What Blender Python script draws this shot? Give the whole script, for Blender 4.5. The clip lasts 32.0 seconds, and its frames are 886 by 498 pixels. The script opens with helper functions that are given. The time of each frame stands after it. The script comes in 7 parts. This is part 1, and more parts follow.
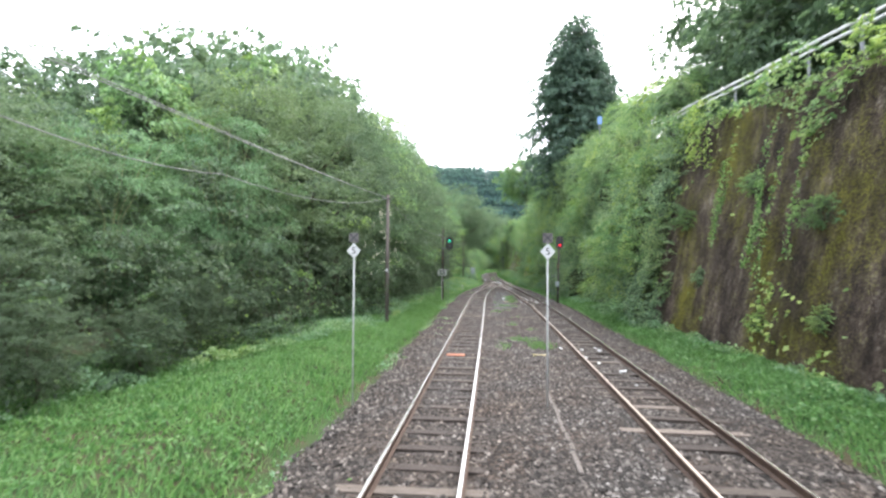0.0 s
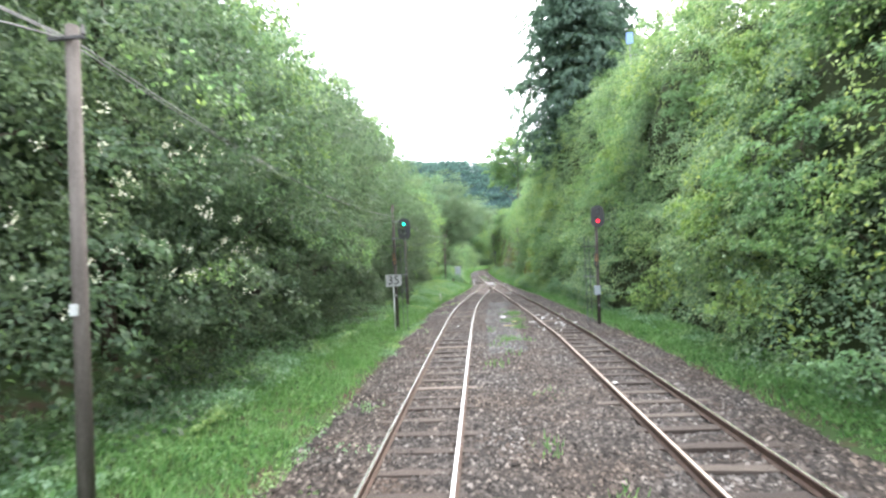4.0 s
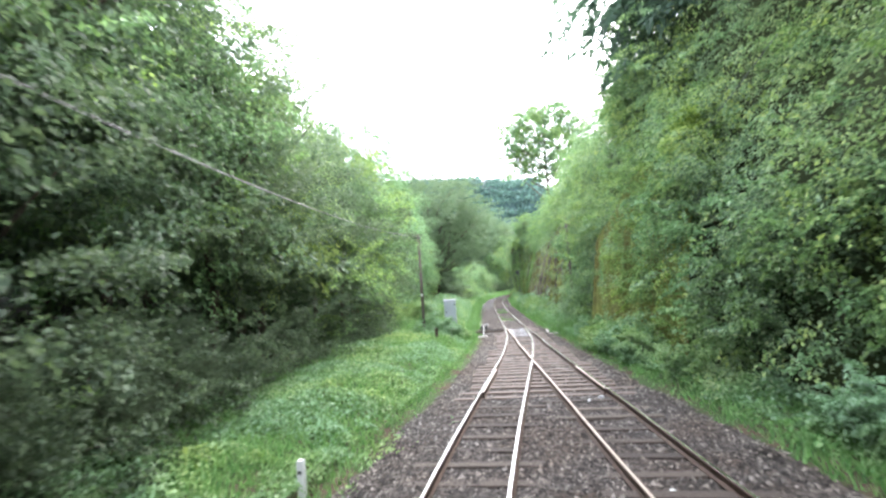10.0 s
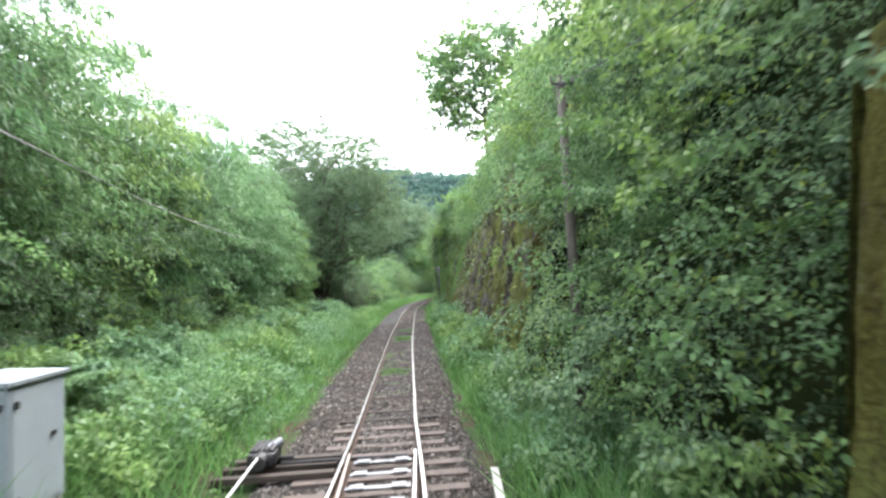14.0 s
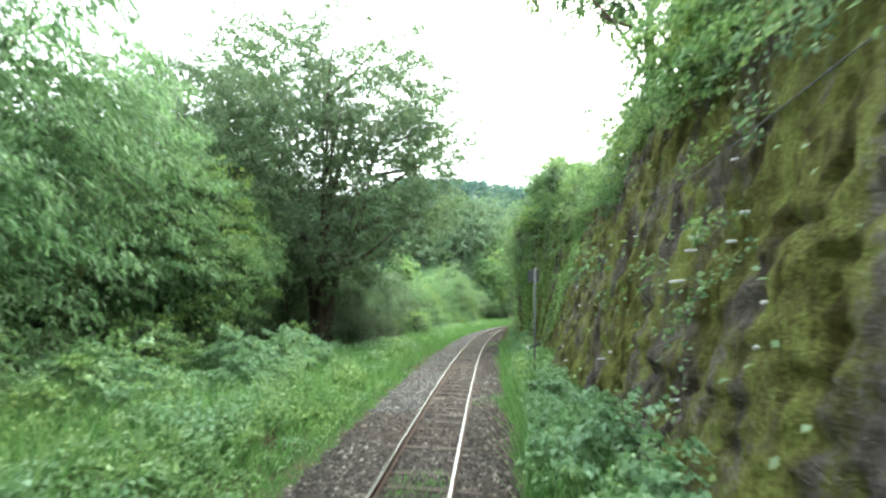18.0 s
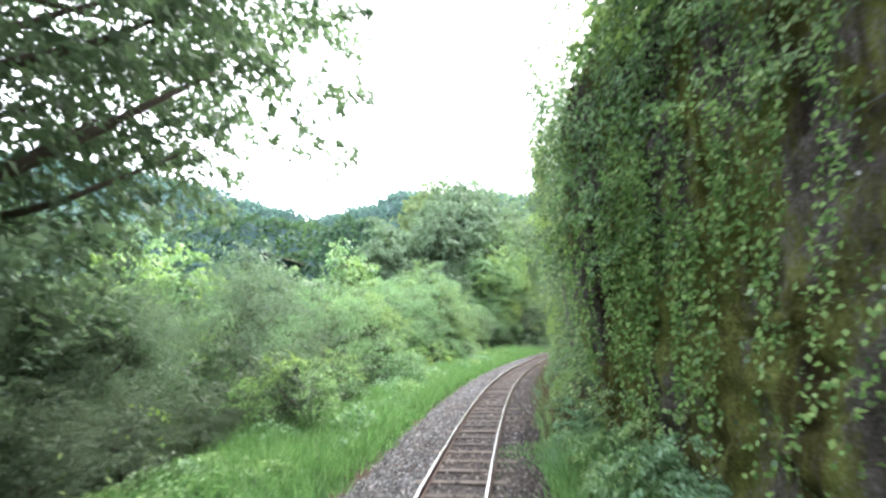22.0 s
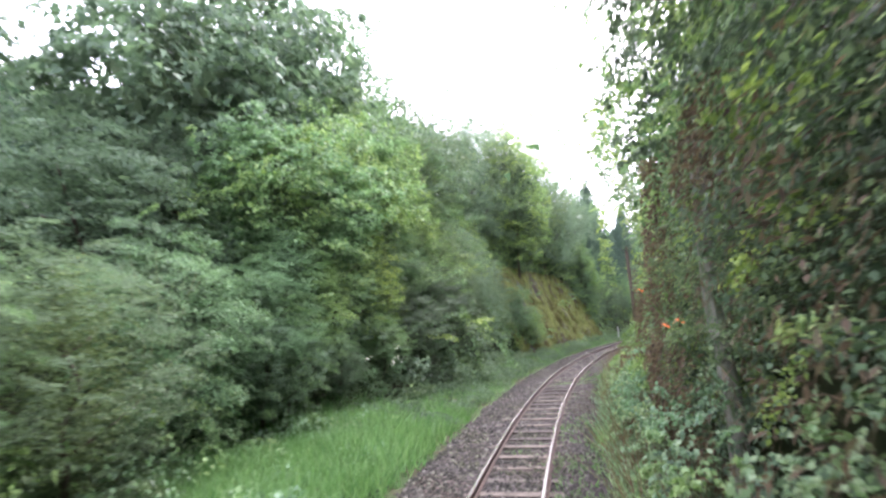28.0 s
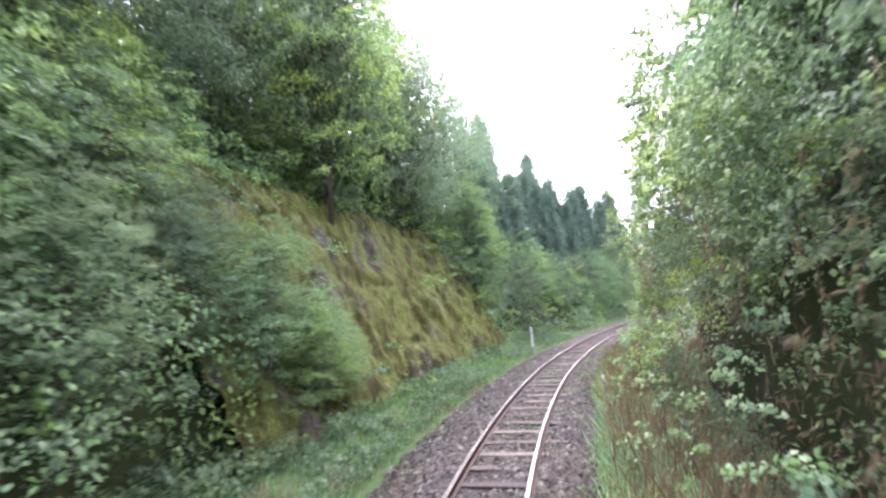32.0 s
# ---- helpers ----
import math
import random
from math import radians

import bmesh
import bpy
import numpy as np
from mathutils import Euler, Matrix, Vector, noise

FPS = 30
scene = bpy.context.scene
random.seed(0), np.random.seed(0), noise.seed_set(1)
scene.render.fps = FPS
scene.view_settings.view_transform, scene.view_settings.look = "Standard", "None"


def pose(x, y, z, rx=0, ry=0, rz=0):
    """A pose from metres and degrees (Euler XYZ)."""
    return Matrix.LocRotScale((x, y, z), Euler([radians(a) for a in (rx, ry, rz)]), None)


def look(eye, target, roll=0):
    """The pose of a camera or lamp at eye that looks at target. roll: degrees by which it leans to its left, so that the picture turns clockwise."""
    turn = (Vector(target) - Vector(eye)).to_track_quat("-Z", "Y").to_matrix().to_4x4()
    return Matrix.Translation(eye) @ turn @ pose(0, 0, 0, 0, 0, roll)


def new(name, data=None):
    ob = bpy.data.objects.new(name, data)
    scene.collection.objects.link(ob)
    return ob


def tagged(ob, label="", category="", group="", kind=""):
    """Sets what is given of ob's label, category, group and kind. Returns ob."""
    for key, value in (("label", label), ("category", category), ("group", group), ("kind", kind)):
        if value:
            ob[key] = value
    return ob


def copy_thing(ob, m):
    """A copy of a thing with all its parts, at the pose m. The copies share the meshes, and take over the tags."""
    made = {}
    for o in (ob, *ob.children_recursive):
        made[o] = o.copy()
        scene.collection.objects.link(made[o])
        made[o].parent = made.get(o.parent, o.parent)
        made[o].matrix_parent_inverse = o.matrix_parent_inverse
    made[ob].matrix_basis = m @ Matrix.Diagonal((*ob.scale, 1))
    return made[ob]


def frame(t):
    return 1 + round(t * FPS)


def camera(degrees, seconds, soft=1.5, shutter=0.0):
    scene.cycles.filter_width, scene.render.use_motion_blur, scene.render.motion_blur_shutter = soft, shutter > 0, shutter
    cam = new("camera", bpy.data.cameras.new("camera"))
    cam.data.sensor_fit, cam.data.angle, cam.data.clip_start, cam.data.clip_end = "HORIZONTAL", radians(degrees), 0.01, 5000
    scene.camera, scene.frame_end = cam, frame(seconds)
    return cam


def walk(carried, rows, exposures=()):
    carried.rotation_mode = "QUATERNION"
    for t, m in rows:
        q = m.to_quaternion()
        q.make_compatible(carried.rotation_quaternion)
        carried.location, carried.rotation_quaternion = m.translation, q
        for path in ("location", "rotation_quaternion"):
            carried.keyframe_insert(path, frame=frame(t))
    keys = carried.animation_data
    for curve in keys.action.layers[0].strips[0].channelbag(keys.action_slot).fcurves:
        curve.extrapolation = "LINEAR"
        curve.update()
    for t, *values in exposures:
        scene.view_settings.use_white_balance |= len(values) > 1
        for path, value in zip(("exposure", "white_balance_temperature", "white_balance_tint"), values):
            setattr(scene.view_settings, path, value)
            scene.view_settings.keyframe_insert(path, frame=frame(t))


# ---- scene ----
from collections import defaultdict

# ---- the line of the track: curvature every 4 m, then place and heading every half metre ----
BEND = [-0.00089, 0.00618, 0.00529, 0.00221, 0.00012, 0.00024, 0.00089, 0.00033, 0.00005, -0.00016, -0.00128, -0.00387,
        -0.00635, -0.00703, -0.00566, -0.00288, 0.00267, 0.00950, 0.01198, 0.00859, 0.00341, -0.00011, -0.00134, -0.00144,
        -0.00090, -0.00053, -0.00071, -0.00103, -0.00190, -0.00273, -0.00307, -0.00359, -0.00395, -0.00519, -0.00773,
        -0.01024, -0.01070, -0.00899, -0.00675, -0.00611, -0.00687, -0.00757, -0.00859, -0.01017, -0.01139, -0.01244,
        -0.01290, -0.01297, -0.01285, -0.01255, -0.01228, -0.01203, -0.01180, -0.01158, -0.01138, -0.01120]
SG = np.arange(0, 280.5, 0.5)
_k = np.interp(SG, np.arange(len(BEND)) * 4.0, BEND)
_h = np.concatenate([[0], np.cumsum((_k[1:] + _k[:-1]) / 4)])
_hm = (_h[1:] + _h[:-1]) / 2
_x = np.concatenate([[0], np.cumsum(-np.sin(_hm) * 0.5)])
_y = np.concatenate([[0], np.cumsum(np.cos(_hm) * 0.5)])


def line(s):
    """Place and heading of the track's middle at s metres (straight before its start)."""
    s = np.asarray(s, float)
    return np.interp(s, SG, _x), np.where(s < 0, s, np.interp(s, SG, _y)), np.interp(s, SG, _h)


def at(s, l, z=0.0):
    """World places of points s metres along the track, l metres to its right, z above the rail heads."""
    x, y, h = line(s)
    l, z = np.asarray(l, float), np.asarray(z, float)
    out = np.stack(np.broadcast_arrays(x + l * np.cos(h), y + l * np.sin(h), z), -1)
    return out


V3 = lambda s, l, z: tuple(float(c) for c in at(s, l, z))


def stand(s, l, z=0.0, turn=0.0):
    """Pose of a thing that stands there, turned from the track's heading by that many degrees."""
    x, y, zz = at(s, l, z)
    return pose(float(x), float(y), float(zz), 0, 0, math.degrees(float(line(s)[2])) + turn)


# ---- the camera and its way: seconds, metres along the track, turn from the track, pitch, roll ----
EYE_HEIGHT, EYE_RIGHT = 2.697, 1.024
WAY = [
    (0.0, 6.00, 7.42, 1.55, -0.39),
    (0.5, 7.72, 7.78, 2.05, 0.98),
    (1.0, 9.50, 7.43, 1.96, 0.07),
    (1.5, 11.35, 6.85, 2.01, 0.39),
    (2.0, 13.25, 6.34, 2.15, 1.33),
    (2.5, 15.19, 5.97, 1.58, 2.51),
    (3.0, 17.18, 5.55, 0.91, 2.60),
    (3.5, 19.19, 4.99, 0.95, 2.13),
    (4.0, 21.24, 4.43, 1.34, 2.77),
    (4.5, 23.32, 3.90, 1.52, 3.33),
    (5.0, 25.43, 3.84, 1.59, 3.35),
    (5.5, 27.58, 3.71, 1.74, 3.39),
    (6.0, 29.75, 3.58, 1.89, 3.43),
    (6.5, 31.96, 3.53, 1.96, 3.45),
    (7.0, 34.21, 4.01, 2.53, 2.61),
    (7.5, 36.51, 4.31, 3.69, 3.54),
    (8.0, 38.84, 4.54, 4.40, 5.24),
    (8.5, 41.23, 4.61, 4.33, 4.97),
    (9.0, 43.68, 5.26, 4.23, 4.74),
    (9.5, 46.19, 6.53, 4.44, 3.97),
    (10.0, 48.76, 8.05, 4.38, 4.55),
    (10.5, 51.36, 9.31, 4.18, 4.36),
    (11.0, 53.98, 9.54, 4.18, 4.75),
    (11.5, 56.62, 9.07, 3.79, 4.77),
    (12.0, 59.27, 8.56, 3.40, 3.86),
    (12.5, 61.93, 7.77, 3.46, 3.04),
    (13.0, 64.59, 6.37, 3.68, 2.71),
    (13.5, 67.23, 4.13, 4.07, 3.87),
    (14.0, 69.87, 1.31, 3.76, 3.09),
    (14.5, 72.53, -0.19, 4.44, 3.69),
    (15.0, 75.21, -0.31, 4.89, 3.65),
    (15.5, 77.93, -0.55, 5.88, 3.56),
    (16.0, 80.69, -0.80, 6.88, 3.47),
    (16.5, 83.47, -0.91, 7.33, 3.43),
    (17.0, 86.29, 0.93, 7.03, 1.99),
    (17.5, 89.15, 2.97, 6.87, 0.85),
    (18.0, 92.04, 4.74, 6.22, -1.22),
    (18.5, 94.96, 5.66, 4.75, -0.73),
    (19.0, 97.90, 5.10, 4.14, 0.80),
    (19.5, 100.87, 4.51, 4.21, -2.45),
    (20.0, 103.85, 5.92, 4.30, -1.13),
    (20.5, 106.83, 6.25, 4.25, 0.71),
    (21.0, 109.78, 5.20, 3.14, 0.94),
    (21.5, 112.70, 5.61, 6.74, 1.48),
    (22.0, 115.58, 6.34, 8.89, 1.83),
    (22.5, 118.43, 7.12, 8.90, 1.22),
    (23.0, 121.27, 7.95, 6.37, 0.72),
    (23.5, 124.09, 8.16, 5.14, 1.23),
    (24.0, 126.90, 7.94, 4.50, 2.12),
    (24.5, 129.74, 8.23, 4.56, 2.74),
    (25.0, 132.67, 8.40, 4.95, 2.54),
    (25.5, 135.69, 8.76, 5.80, 2.10),
    (26.0, 138.80, 9.13, 6.66, 1.66),
    (26.5, 141.95, 9.30, 7.05, 1.46),
    (27.0, 145.07, 10.67, 7.41, 2.33),
    (27.5, 148.15, 11.38, 8.82, 3.94),
    (28.0, 151.21, 10.69, 8.36, 4.36),
    (28.5, 154.23, 10.18, 5.69, 3.49),
    (29.0, 157.18, 9.88, 5.17, 3.27),
    (29.5, 160.07, 9.66, 5.19, 4.91),
    (30.0, 162.91, 9.20, 5.53, 5.71),
    (30.5, 165.71, 8.65, 5.05, 4.93),
    (31.0, 168.53, 9.08, 5.07, 4.98),
    (31.5, 171.36, 9.66, 5.85, 6.29),
    (32.0, 174.20, 8.56, 5.91, 4.71),
]
cam = camera(84.26, 32.0, soft=2.5, shutter=0.3)
rows = []
for t, s, turn, pitch, roll in WAY:
    x, y, z = at(s, EYE_RIGHT, EYE_HEIGHT)
    m = pose(x, y, z, 90 + pitch, 0, math.degrees(float(line(s)[2])) + turn) @ pose(0, 0, 0, 0, 0, -roll)
    rows.append((t, m))
walk(cam, rows, [(0.0, 2.2, 6350, 12), (2.0, 2.33, 6300, 13), (3.0, 2.6, 6300, 13), (4.0, 2.75, 6350, 12), (7.0, 3.0, 6300, 13), (9.0, 3.0, 6250, 14), (11.0, 2.83, 6250, 14), (12.0, 2.62, 6200, 15), (14.0, 2.6, 6300, 13), (17.0, 2.45, 6600, -2), (18.0, 2.72, 6550, 0), (19.0, 3.05, 6450, 6), (20.0, 3.3, 6350, 12), (21.1, 3.3, 6250, 15), (22.1, 2.9, 6250, 15), (23.0, 1.45, 6300, 12), (24.0, 1.85, 6300, 13), (24.5, 1.95, 6300, 13), (27.0, 2.2, 6100, 23), (28.0, 2.75, 6050, 28), (29.0, 3.2, 6000, 32), (30.0, 3.4, 6000, 33), (32.0, 3.25, 6000, 32)])

# ---- world and sun: a bright overcast sky ----
world = bpy.data.worlds.new("overcast_sky")
scene.world = world
world.use_nodes = True
wn, wl = world.node_tree.nodes, world.node_tree.links
sky = wn.new("ShaderNodeTexSky")
sky.sky_type, sky.sun_disc, sky.sun_elevation, sky.sun_rotation = "NISHITA", False, radians(50), radians(20)
sky.air_density, sky.dust_density = 1.0, 6.0
wmix = wn.new("ShaderNodeMix")
wmix.data_type = "RGBA"
wmix.inputs["Factor"].default_value = 0.75
wmix.inputs["B"].default_value = (10.0, 10.4, 10.9, 1)
wl.new(sky.outputs[0], wmix.inputs["A"])
wl.new(wmix.outputs["Result"], wn["Background"].inputs["Color"])
wn["Background"].inputs["Strength"].default_value = 0.12
sun = new("sun", bpy.data.lights.new("sun", "SUN"))
sun.data.energy, sun.data.angle, sun.data.color = 1.2, radians(25), (1.0, 0.97, 0.92)
sun.matrix_world = look((0, 0, 60), (-18, -40, 0))

# ---- materials ----
def mat(name, build):
    m = bpy.data.materials.new(name)
    m.use_nodes = True
    nt = m.node_tree
    b = nt.nodes["Principled BSDF"]
    build(nt, b)
    return m


def node(nt, kind, **kw):
    n = nt.nodes.new("ShaderNode" + kind)
    for k, v in kw.items():
        if k in n.inputs:
            n.inputs[k].default_value = v
    return n


def ramp(nt, src, stops):
    n = nt.nodes.new("ShaderNodeValToRGB")
    e = n.color_ramp.elements
    while len(e) < len(stops):
        e.new(0.5)
    for el, (p, c) in zip(e, stops):
        el.position, el.color = p, (*c, 1)
    nt.links.new(src, n.inputs["Fac"])
    return n.outputs["Color"]


def coords(nt, scale=(1, 1, 1)):
    g = nt.nodes.new("ShaderNodeNewGeometry")
    m = nt.nodes.new("ShaderNodeMapping")
    m.inputs["Scale"].default_value = scale
    nt.links.new(g.outputs["Position"], m.inputs["Vector"])
    return m.outputs["Vector"]


def noise_tex(nt, scale, detail=4.0, rough=0.6, vec=None):
    n = node(nt, "TexNoise", Scale=scale, Detail=detail, Roughness=rough)
    nt.links.new(vec if vec is not None else coords(nt), n.inputs["Vector"])
    return n.outputs["Fac"]


def mix(nt, fac, a, b, mode="MIX"):
    n = nt.nodes.new("ShaderNodeMix")
    n.data_type, n.blend_type = "RGBA", mode
    for sock, v in (("Factor", fac), ("A", a), ("B", b)):
        if isinstance(v, (int, float)):
            n.inputs[sock].default_value = v
        elif isinstance(v, tuple):
            n.inputs[sock].default_value = (*v, 1)
        else:
            nt.links.new(v, n.inputs[sock])
    return n.outputs["Result"]


def bump(nt, b, src, strength=0.5, dist=0.02):
    n = node(nt, "Bump", Strength=strength, Distance=dist)
    nt.links.new(src, n.inputs["Height"])
    nt.links.new(n.outputs["Normal"], b.inputs["Normal"])


def surface(name, dark, light, scale=6.0, fine=60.0, rough=0.8, metal=0.0, relief=0.4, depth=0.02, stretch=(1, 1, 1), stain=None, stain_scale=1.2, stain_lo=0.52):
    """A plain worn surface: two scales of variation, an optional stain colour, fine relief."""
    def build(nt, b):
        v = coords(nt, stretch)
        big, small = noise_tex(nt, scale, 5, 0.65, v), noise_tex(nt, fine, 3, 0.6, v)
        c = ramp(nt, mix(nt, 0.5, big, small), [(0.34, dark), (0.66, light)])
        if stain:
            f = ramp(nt, noise_tex(nt, stain_scale, 6, 0.7, v), [(stain_lo, (0, 0, 0)), (stain_lo + 0.12, (1, 1, 1))])
            c = mix(nt, f, c, stain)
        nt.links.new(c, b.inputs["Base Color"])
        b.inputs["Roughness"].default_value, b.inputs["Metallic"].default_value = rough, metal
        b.inputs["Specular IOR Level"].default_value = 0.1 if rough > 0.78 else 0.5
        bump(nt, b, mix(nt, 0.5, big, small), relief, depth)
    return mat(name, build)


def leafy(name, colours, rough=0.55, patch=None, patch_scale=0.35, vary=False):
    """Leaves: every leaf its own shade, some light let through."""
    def build(nt, b):
        g = nt.nodes.new("ShaderNodeNewGeometry")
        n = len(colours) - 1
        c = ramp(nt, g.outputs["Random Per Island"], [(i / n, col) for i, col in enumerate(colours)])
        if patch:
            f = ramp(nt, noise_tex(nt, patch_scale, 3, 0.6), [(0.45, (0, 0, 0)), (0.62, (1, 1, 1))])
            c = mix(nt, f, c, mix(nt, 1.0, c, patch, "MULTIPLY"))
        o = nt.nodes.new("ShaderNodeObjectInfo")
        c = mix(nt, 1.0, c, ramp(nt, o.outputs["Random"], [(0.0, (0.72, 0.76, 0.8)), (0.5, (0.98, 1.0, 1.08)), (0.85, (1.08, 1.04, 0.98)), (1.0, (1.24, 1.12, 0.84))]), "MULTIPLY") if vary else c
        nt.links.new(c, b.inputs["Base Color"])
        b.inputs["Roughness"].default_value = rough
        b.inputs["Specular IOR Level"].default_value = 0.2
        t = nt.nodes.new("ShaderNodeBsdfTranslucent")
        nt.links.new(mix(nt, 1.0, c, (1.4, 1.42, 1.15), "MULTIPLY"), t.inputs["Color"])
        m = nt.nodes.new("ShaderNodeMixShader")
        m.inputs["Fac"].default_value = 0.42
        out = nt.nodes["Material Output"]
        nt.links.new(b.outputs[0], m.inputs[1])
        nt.links.new(t.outputs[0], m.inputs[2])
        nt.links.new(m.outputs[0], out.inputs["Surface"])
    return mat(name, build)


def glow(name, colour, strength):
    def build(nt, b):
        b.inputs["Base Color"].default_value = (*colour, 1)
        b.inputs["Emission Color"].default_value = (*colour, 1)
        b.inputs["Emission Strength"].default_value = strength
        b.inputs["Roughness"].default_value = 0.2
    return mat(name, build)


LEAF = leafy("leaf_broad", [(0.06, 0.115, 0.051), (0.103, 0.189, 0.077), (0.146, 0.252, 0.107), (0.203, 0.318, 0.16)], patch=(1.25, 1.1, 0.7), vary=True)
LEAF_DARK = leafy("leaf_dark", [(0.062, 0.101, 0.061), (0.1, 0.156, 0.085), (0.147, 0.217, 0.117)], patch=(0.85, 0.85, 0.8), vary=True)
LEAF_LIGHT = leafy("leaf_light", [(0.083, 0.148, 0.065), (0.131, 0.221, 0.103), (0.193, 0.297, 0.143), (0.251, 0.348, 0.183)], patch=(1.2, 1.1, 0.75), vary=True)
BAMBOO = leafy("leaf_bamboo", [(0.055, 0.106, 0.043), (0.101, 0.18, 0.077), (0.151, 0.254, 0.116), (0.215, 0.318, 0.162)], patch=(0.8, 0.9, 0.9), vary=True)
IVY = leafy("leaf_ivy", [(0.066, 0.107, 0.072), (0.114, 0.189, 0.113), (0.171, 0.262, 0.152), (0.245, 0.326, 0.203)], patch=(1.16, 1.08, 0.84), patch_scale=0.25)
WEED = leafy("leaf_weed", [(0.077, 0.144, 0.074), (0.117, 0.211, 0.105), (0.155, 0.264, 0.159), (0.219, 0.33, 0.231)], patch=(1.25, 1.12, 0.75))
GRASS = leafy("grass_blade", [(0.051, 0.122, 0.043), (0.081, 0.175, 0.059), (0.118, 0.229, 0.08), (0.17, 0.261, 0.12)], patch=(0.85, 0.9, 0.8), patch_scale=0.5)
NEEDLE = leafy("needle", [(0.04, 0.07, 0.055), (0.062, 0.105, 0.075), (0.09, 0.14, 0.1)], 0.6)
DRY = leafy("leaf_dry", [(0.045, 0.034, 0.024), (0.085, 0.062, 0.04), (0.14, 0.105, 0.068), (0.095, 0.1, 0.05)], 0.7)
# darker copy of the dark leaf: shade is put into the colour
LEAF_SHADE = leafy("leaf_painted_shade", [(0.04, 0.064, 0.04), (0.064, 0.098, 0.056), (0.097, 0.138, 0.076)])
LEAF_CROWN = leafy("leaf_spreading_tree", [(0.052, 0.086, 0.048), (0.082, 0.132, 0.07), (0.122, 0.184, 0.096)])
VINE = leafy("leaf_vine", [(0.06, 0.12, 0.04), (0.108, 0.2, 0.064), (0.165, 0.275, 0.092), (0.235, 0.345, 0.135)])
FLOWER = leafy("flower_white", [(0.6, 0.62, 0.5), (0.75, 0.75, 0.68)])
SOIL = surface("soil", (0.022, 0.017, 0.012), (0.07, 0.052, 0.034), 3, 40, 0.95, stain=(0.03, 0.052, 0.018), stain_scale=0.8, stain_lo=0.4)
BARK = surface("bark", (0.03, 0.024, 0.018), (0.11, 0.09, 0.07), 8, 70, 0.9, relief=0.8, stretch=(3, 3, 0.6))
PALE_BARK = surface("pale_bark", (0.1, 0.1, 0.08), (0.26, 0.255, 0.21), 8, 70, 0.9, relief=0.8, stretch=(3, 3, 0.6), stain=(0.06, 0.09, 0.04), stain_scale=2.0)
# backing for the leaves: shade between them is put into this near-black colour
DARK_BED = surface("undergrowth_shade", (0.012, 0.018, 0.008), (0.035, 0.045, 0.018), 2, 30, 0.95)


def _ballast(nt, b):
    v = node(nt, "TexVoronoi", Scale=17.0)
    nt.links.new(coords(nt), v.inputs["Vector"])
    stone = ramp(nt, v.outputs["Color"], [(0.15, (0.02, 0.017, 0.0145)), (0.5, (0.05, 0.043, 0.037)), (0.85, (0.11, 0.096, 0.085))])
    rust = ramp(nt, noise_tex(nt, 0.6, 5), [(0.4, (1.0, 1.0, 1.02)), (0.65, (0.95, 0.78, 0.68))])
    c = mix(nt, 1.0, stone, rust, "MULTIPLY")
    gap = ramp(nt, v.outputs["Distance"], [(0.0, (1, 1, 1)), (0.75, (0.3, 0.3, 0.3))])
    nt.links.new(mix(nt, 1.0, c, gap, "MULTIPLY"), b.inputs["Base Color"])
    b.inputs["Roughness"].default_value = 0.85
    b.inputs["Specular IOR Level"].default_value = 0.15
    bump(nt, b, gap, 0.9, 0.03)


CULM = surface("bamboo_culm", (0.1, 0.13, 0.05), (0.22, 0.24, 0.11), 3, 40, 0.5)
LILY = leafy("lily_petal", [(0.7, 0.1, 0.03), (0.8, 0.2, 0.06)])
GREEN_STALK = surface("green_stalk", (0.05, 0.1, 0.03), (0.1, 0.18, 0.05))
BALLAST = mat("ballast_bed", _ballast)


def _stone(nt, b):
    g = nt.nodes.new("ShaderNodeNewGeometry")
    c = ramp(nt, g.outputs["Random Per Island"], [(0.0, (0.01, 0.0085, 0.0075)), (0.4, (0.027, 0.0245, 0.0215)), (0.72, (0.063, 0.0565, 0.05)), (0.92, (0.112, 0.102, 0.092)), (1.0, (0.168, 0.157, 0.144))])
    rust = ramp(nt, noise_tex(nt, 0.5, 5), [(0.4, (1.0, 1.0, 1.03)), (0.65, (0.95, 0.82, 0.73))])
    nt.links.new(mix(nt, 1.0, c, rust, "MULTIPLY"), b.inputs["Base Color"])
    b.inputs["Roughness"].default_value = 0.8
    b.inputs["Specular IOR Level"].default_value = 0.2


STONE = mat("ballast_stone", _stone)


def _old_stone(nt, b):
    g = nt.nodes.new("ShaderNodeNewGeometry")
    c = ramp(nt, g.outputs["Random Per Island"], [(0.0, (0.009, 0.008, 0.007)), (0.5, (0.024, 0.022, 0.0185)), (0.85, (0.05, 0.046, 0.039)), (1.0, (0.11, 0.104, 0.092))])
    moss = ramp(nt, noise_tex(nt, 0.8, 5), [(0.45, (1.0, 1.0, 1.0)), (0.65, (0.8, 0.92, 0.6))])
    nt.links.new(mix(nt, 1.0, c, moss, "MULTIPLY"), b.inputs["Base Color"])
    b.inputs["Roughness"].default_value = 0.85
    b.inputs["Specular IOR Level"].default_value = 0.15


STONE_OLD = mat("old_mossy_ballast_stone", _old_stone)


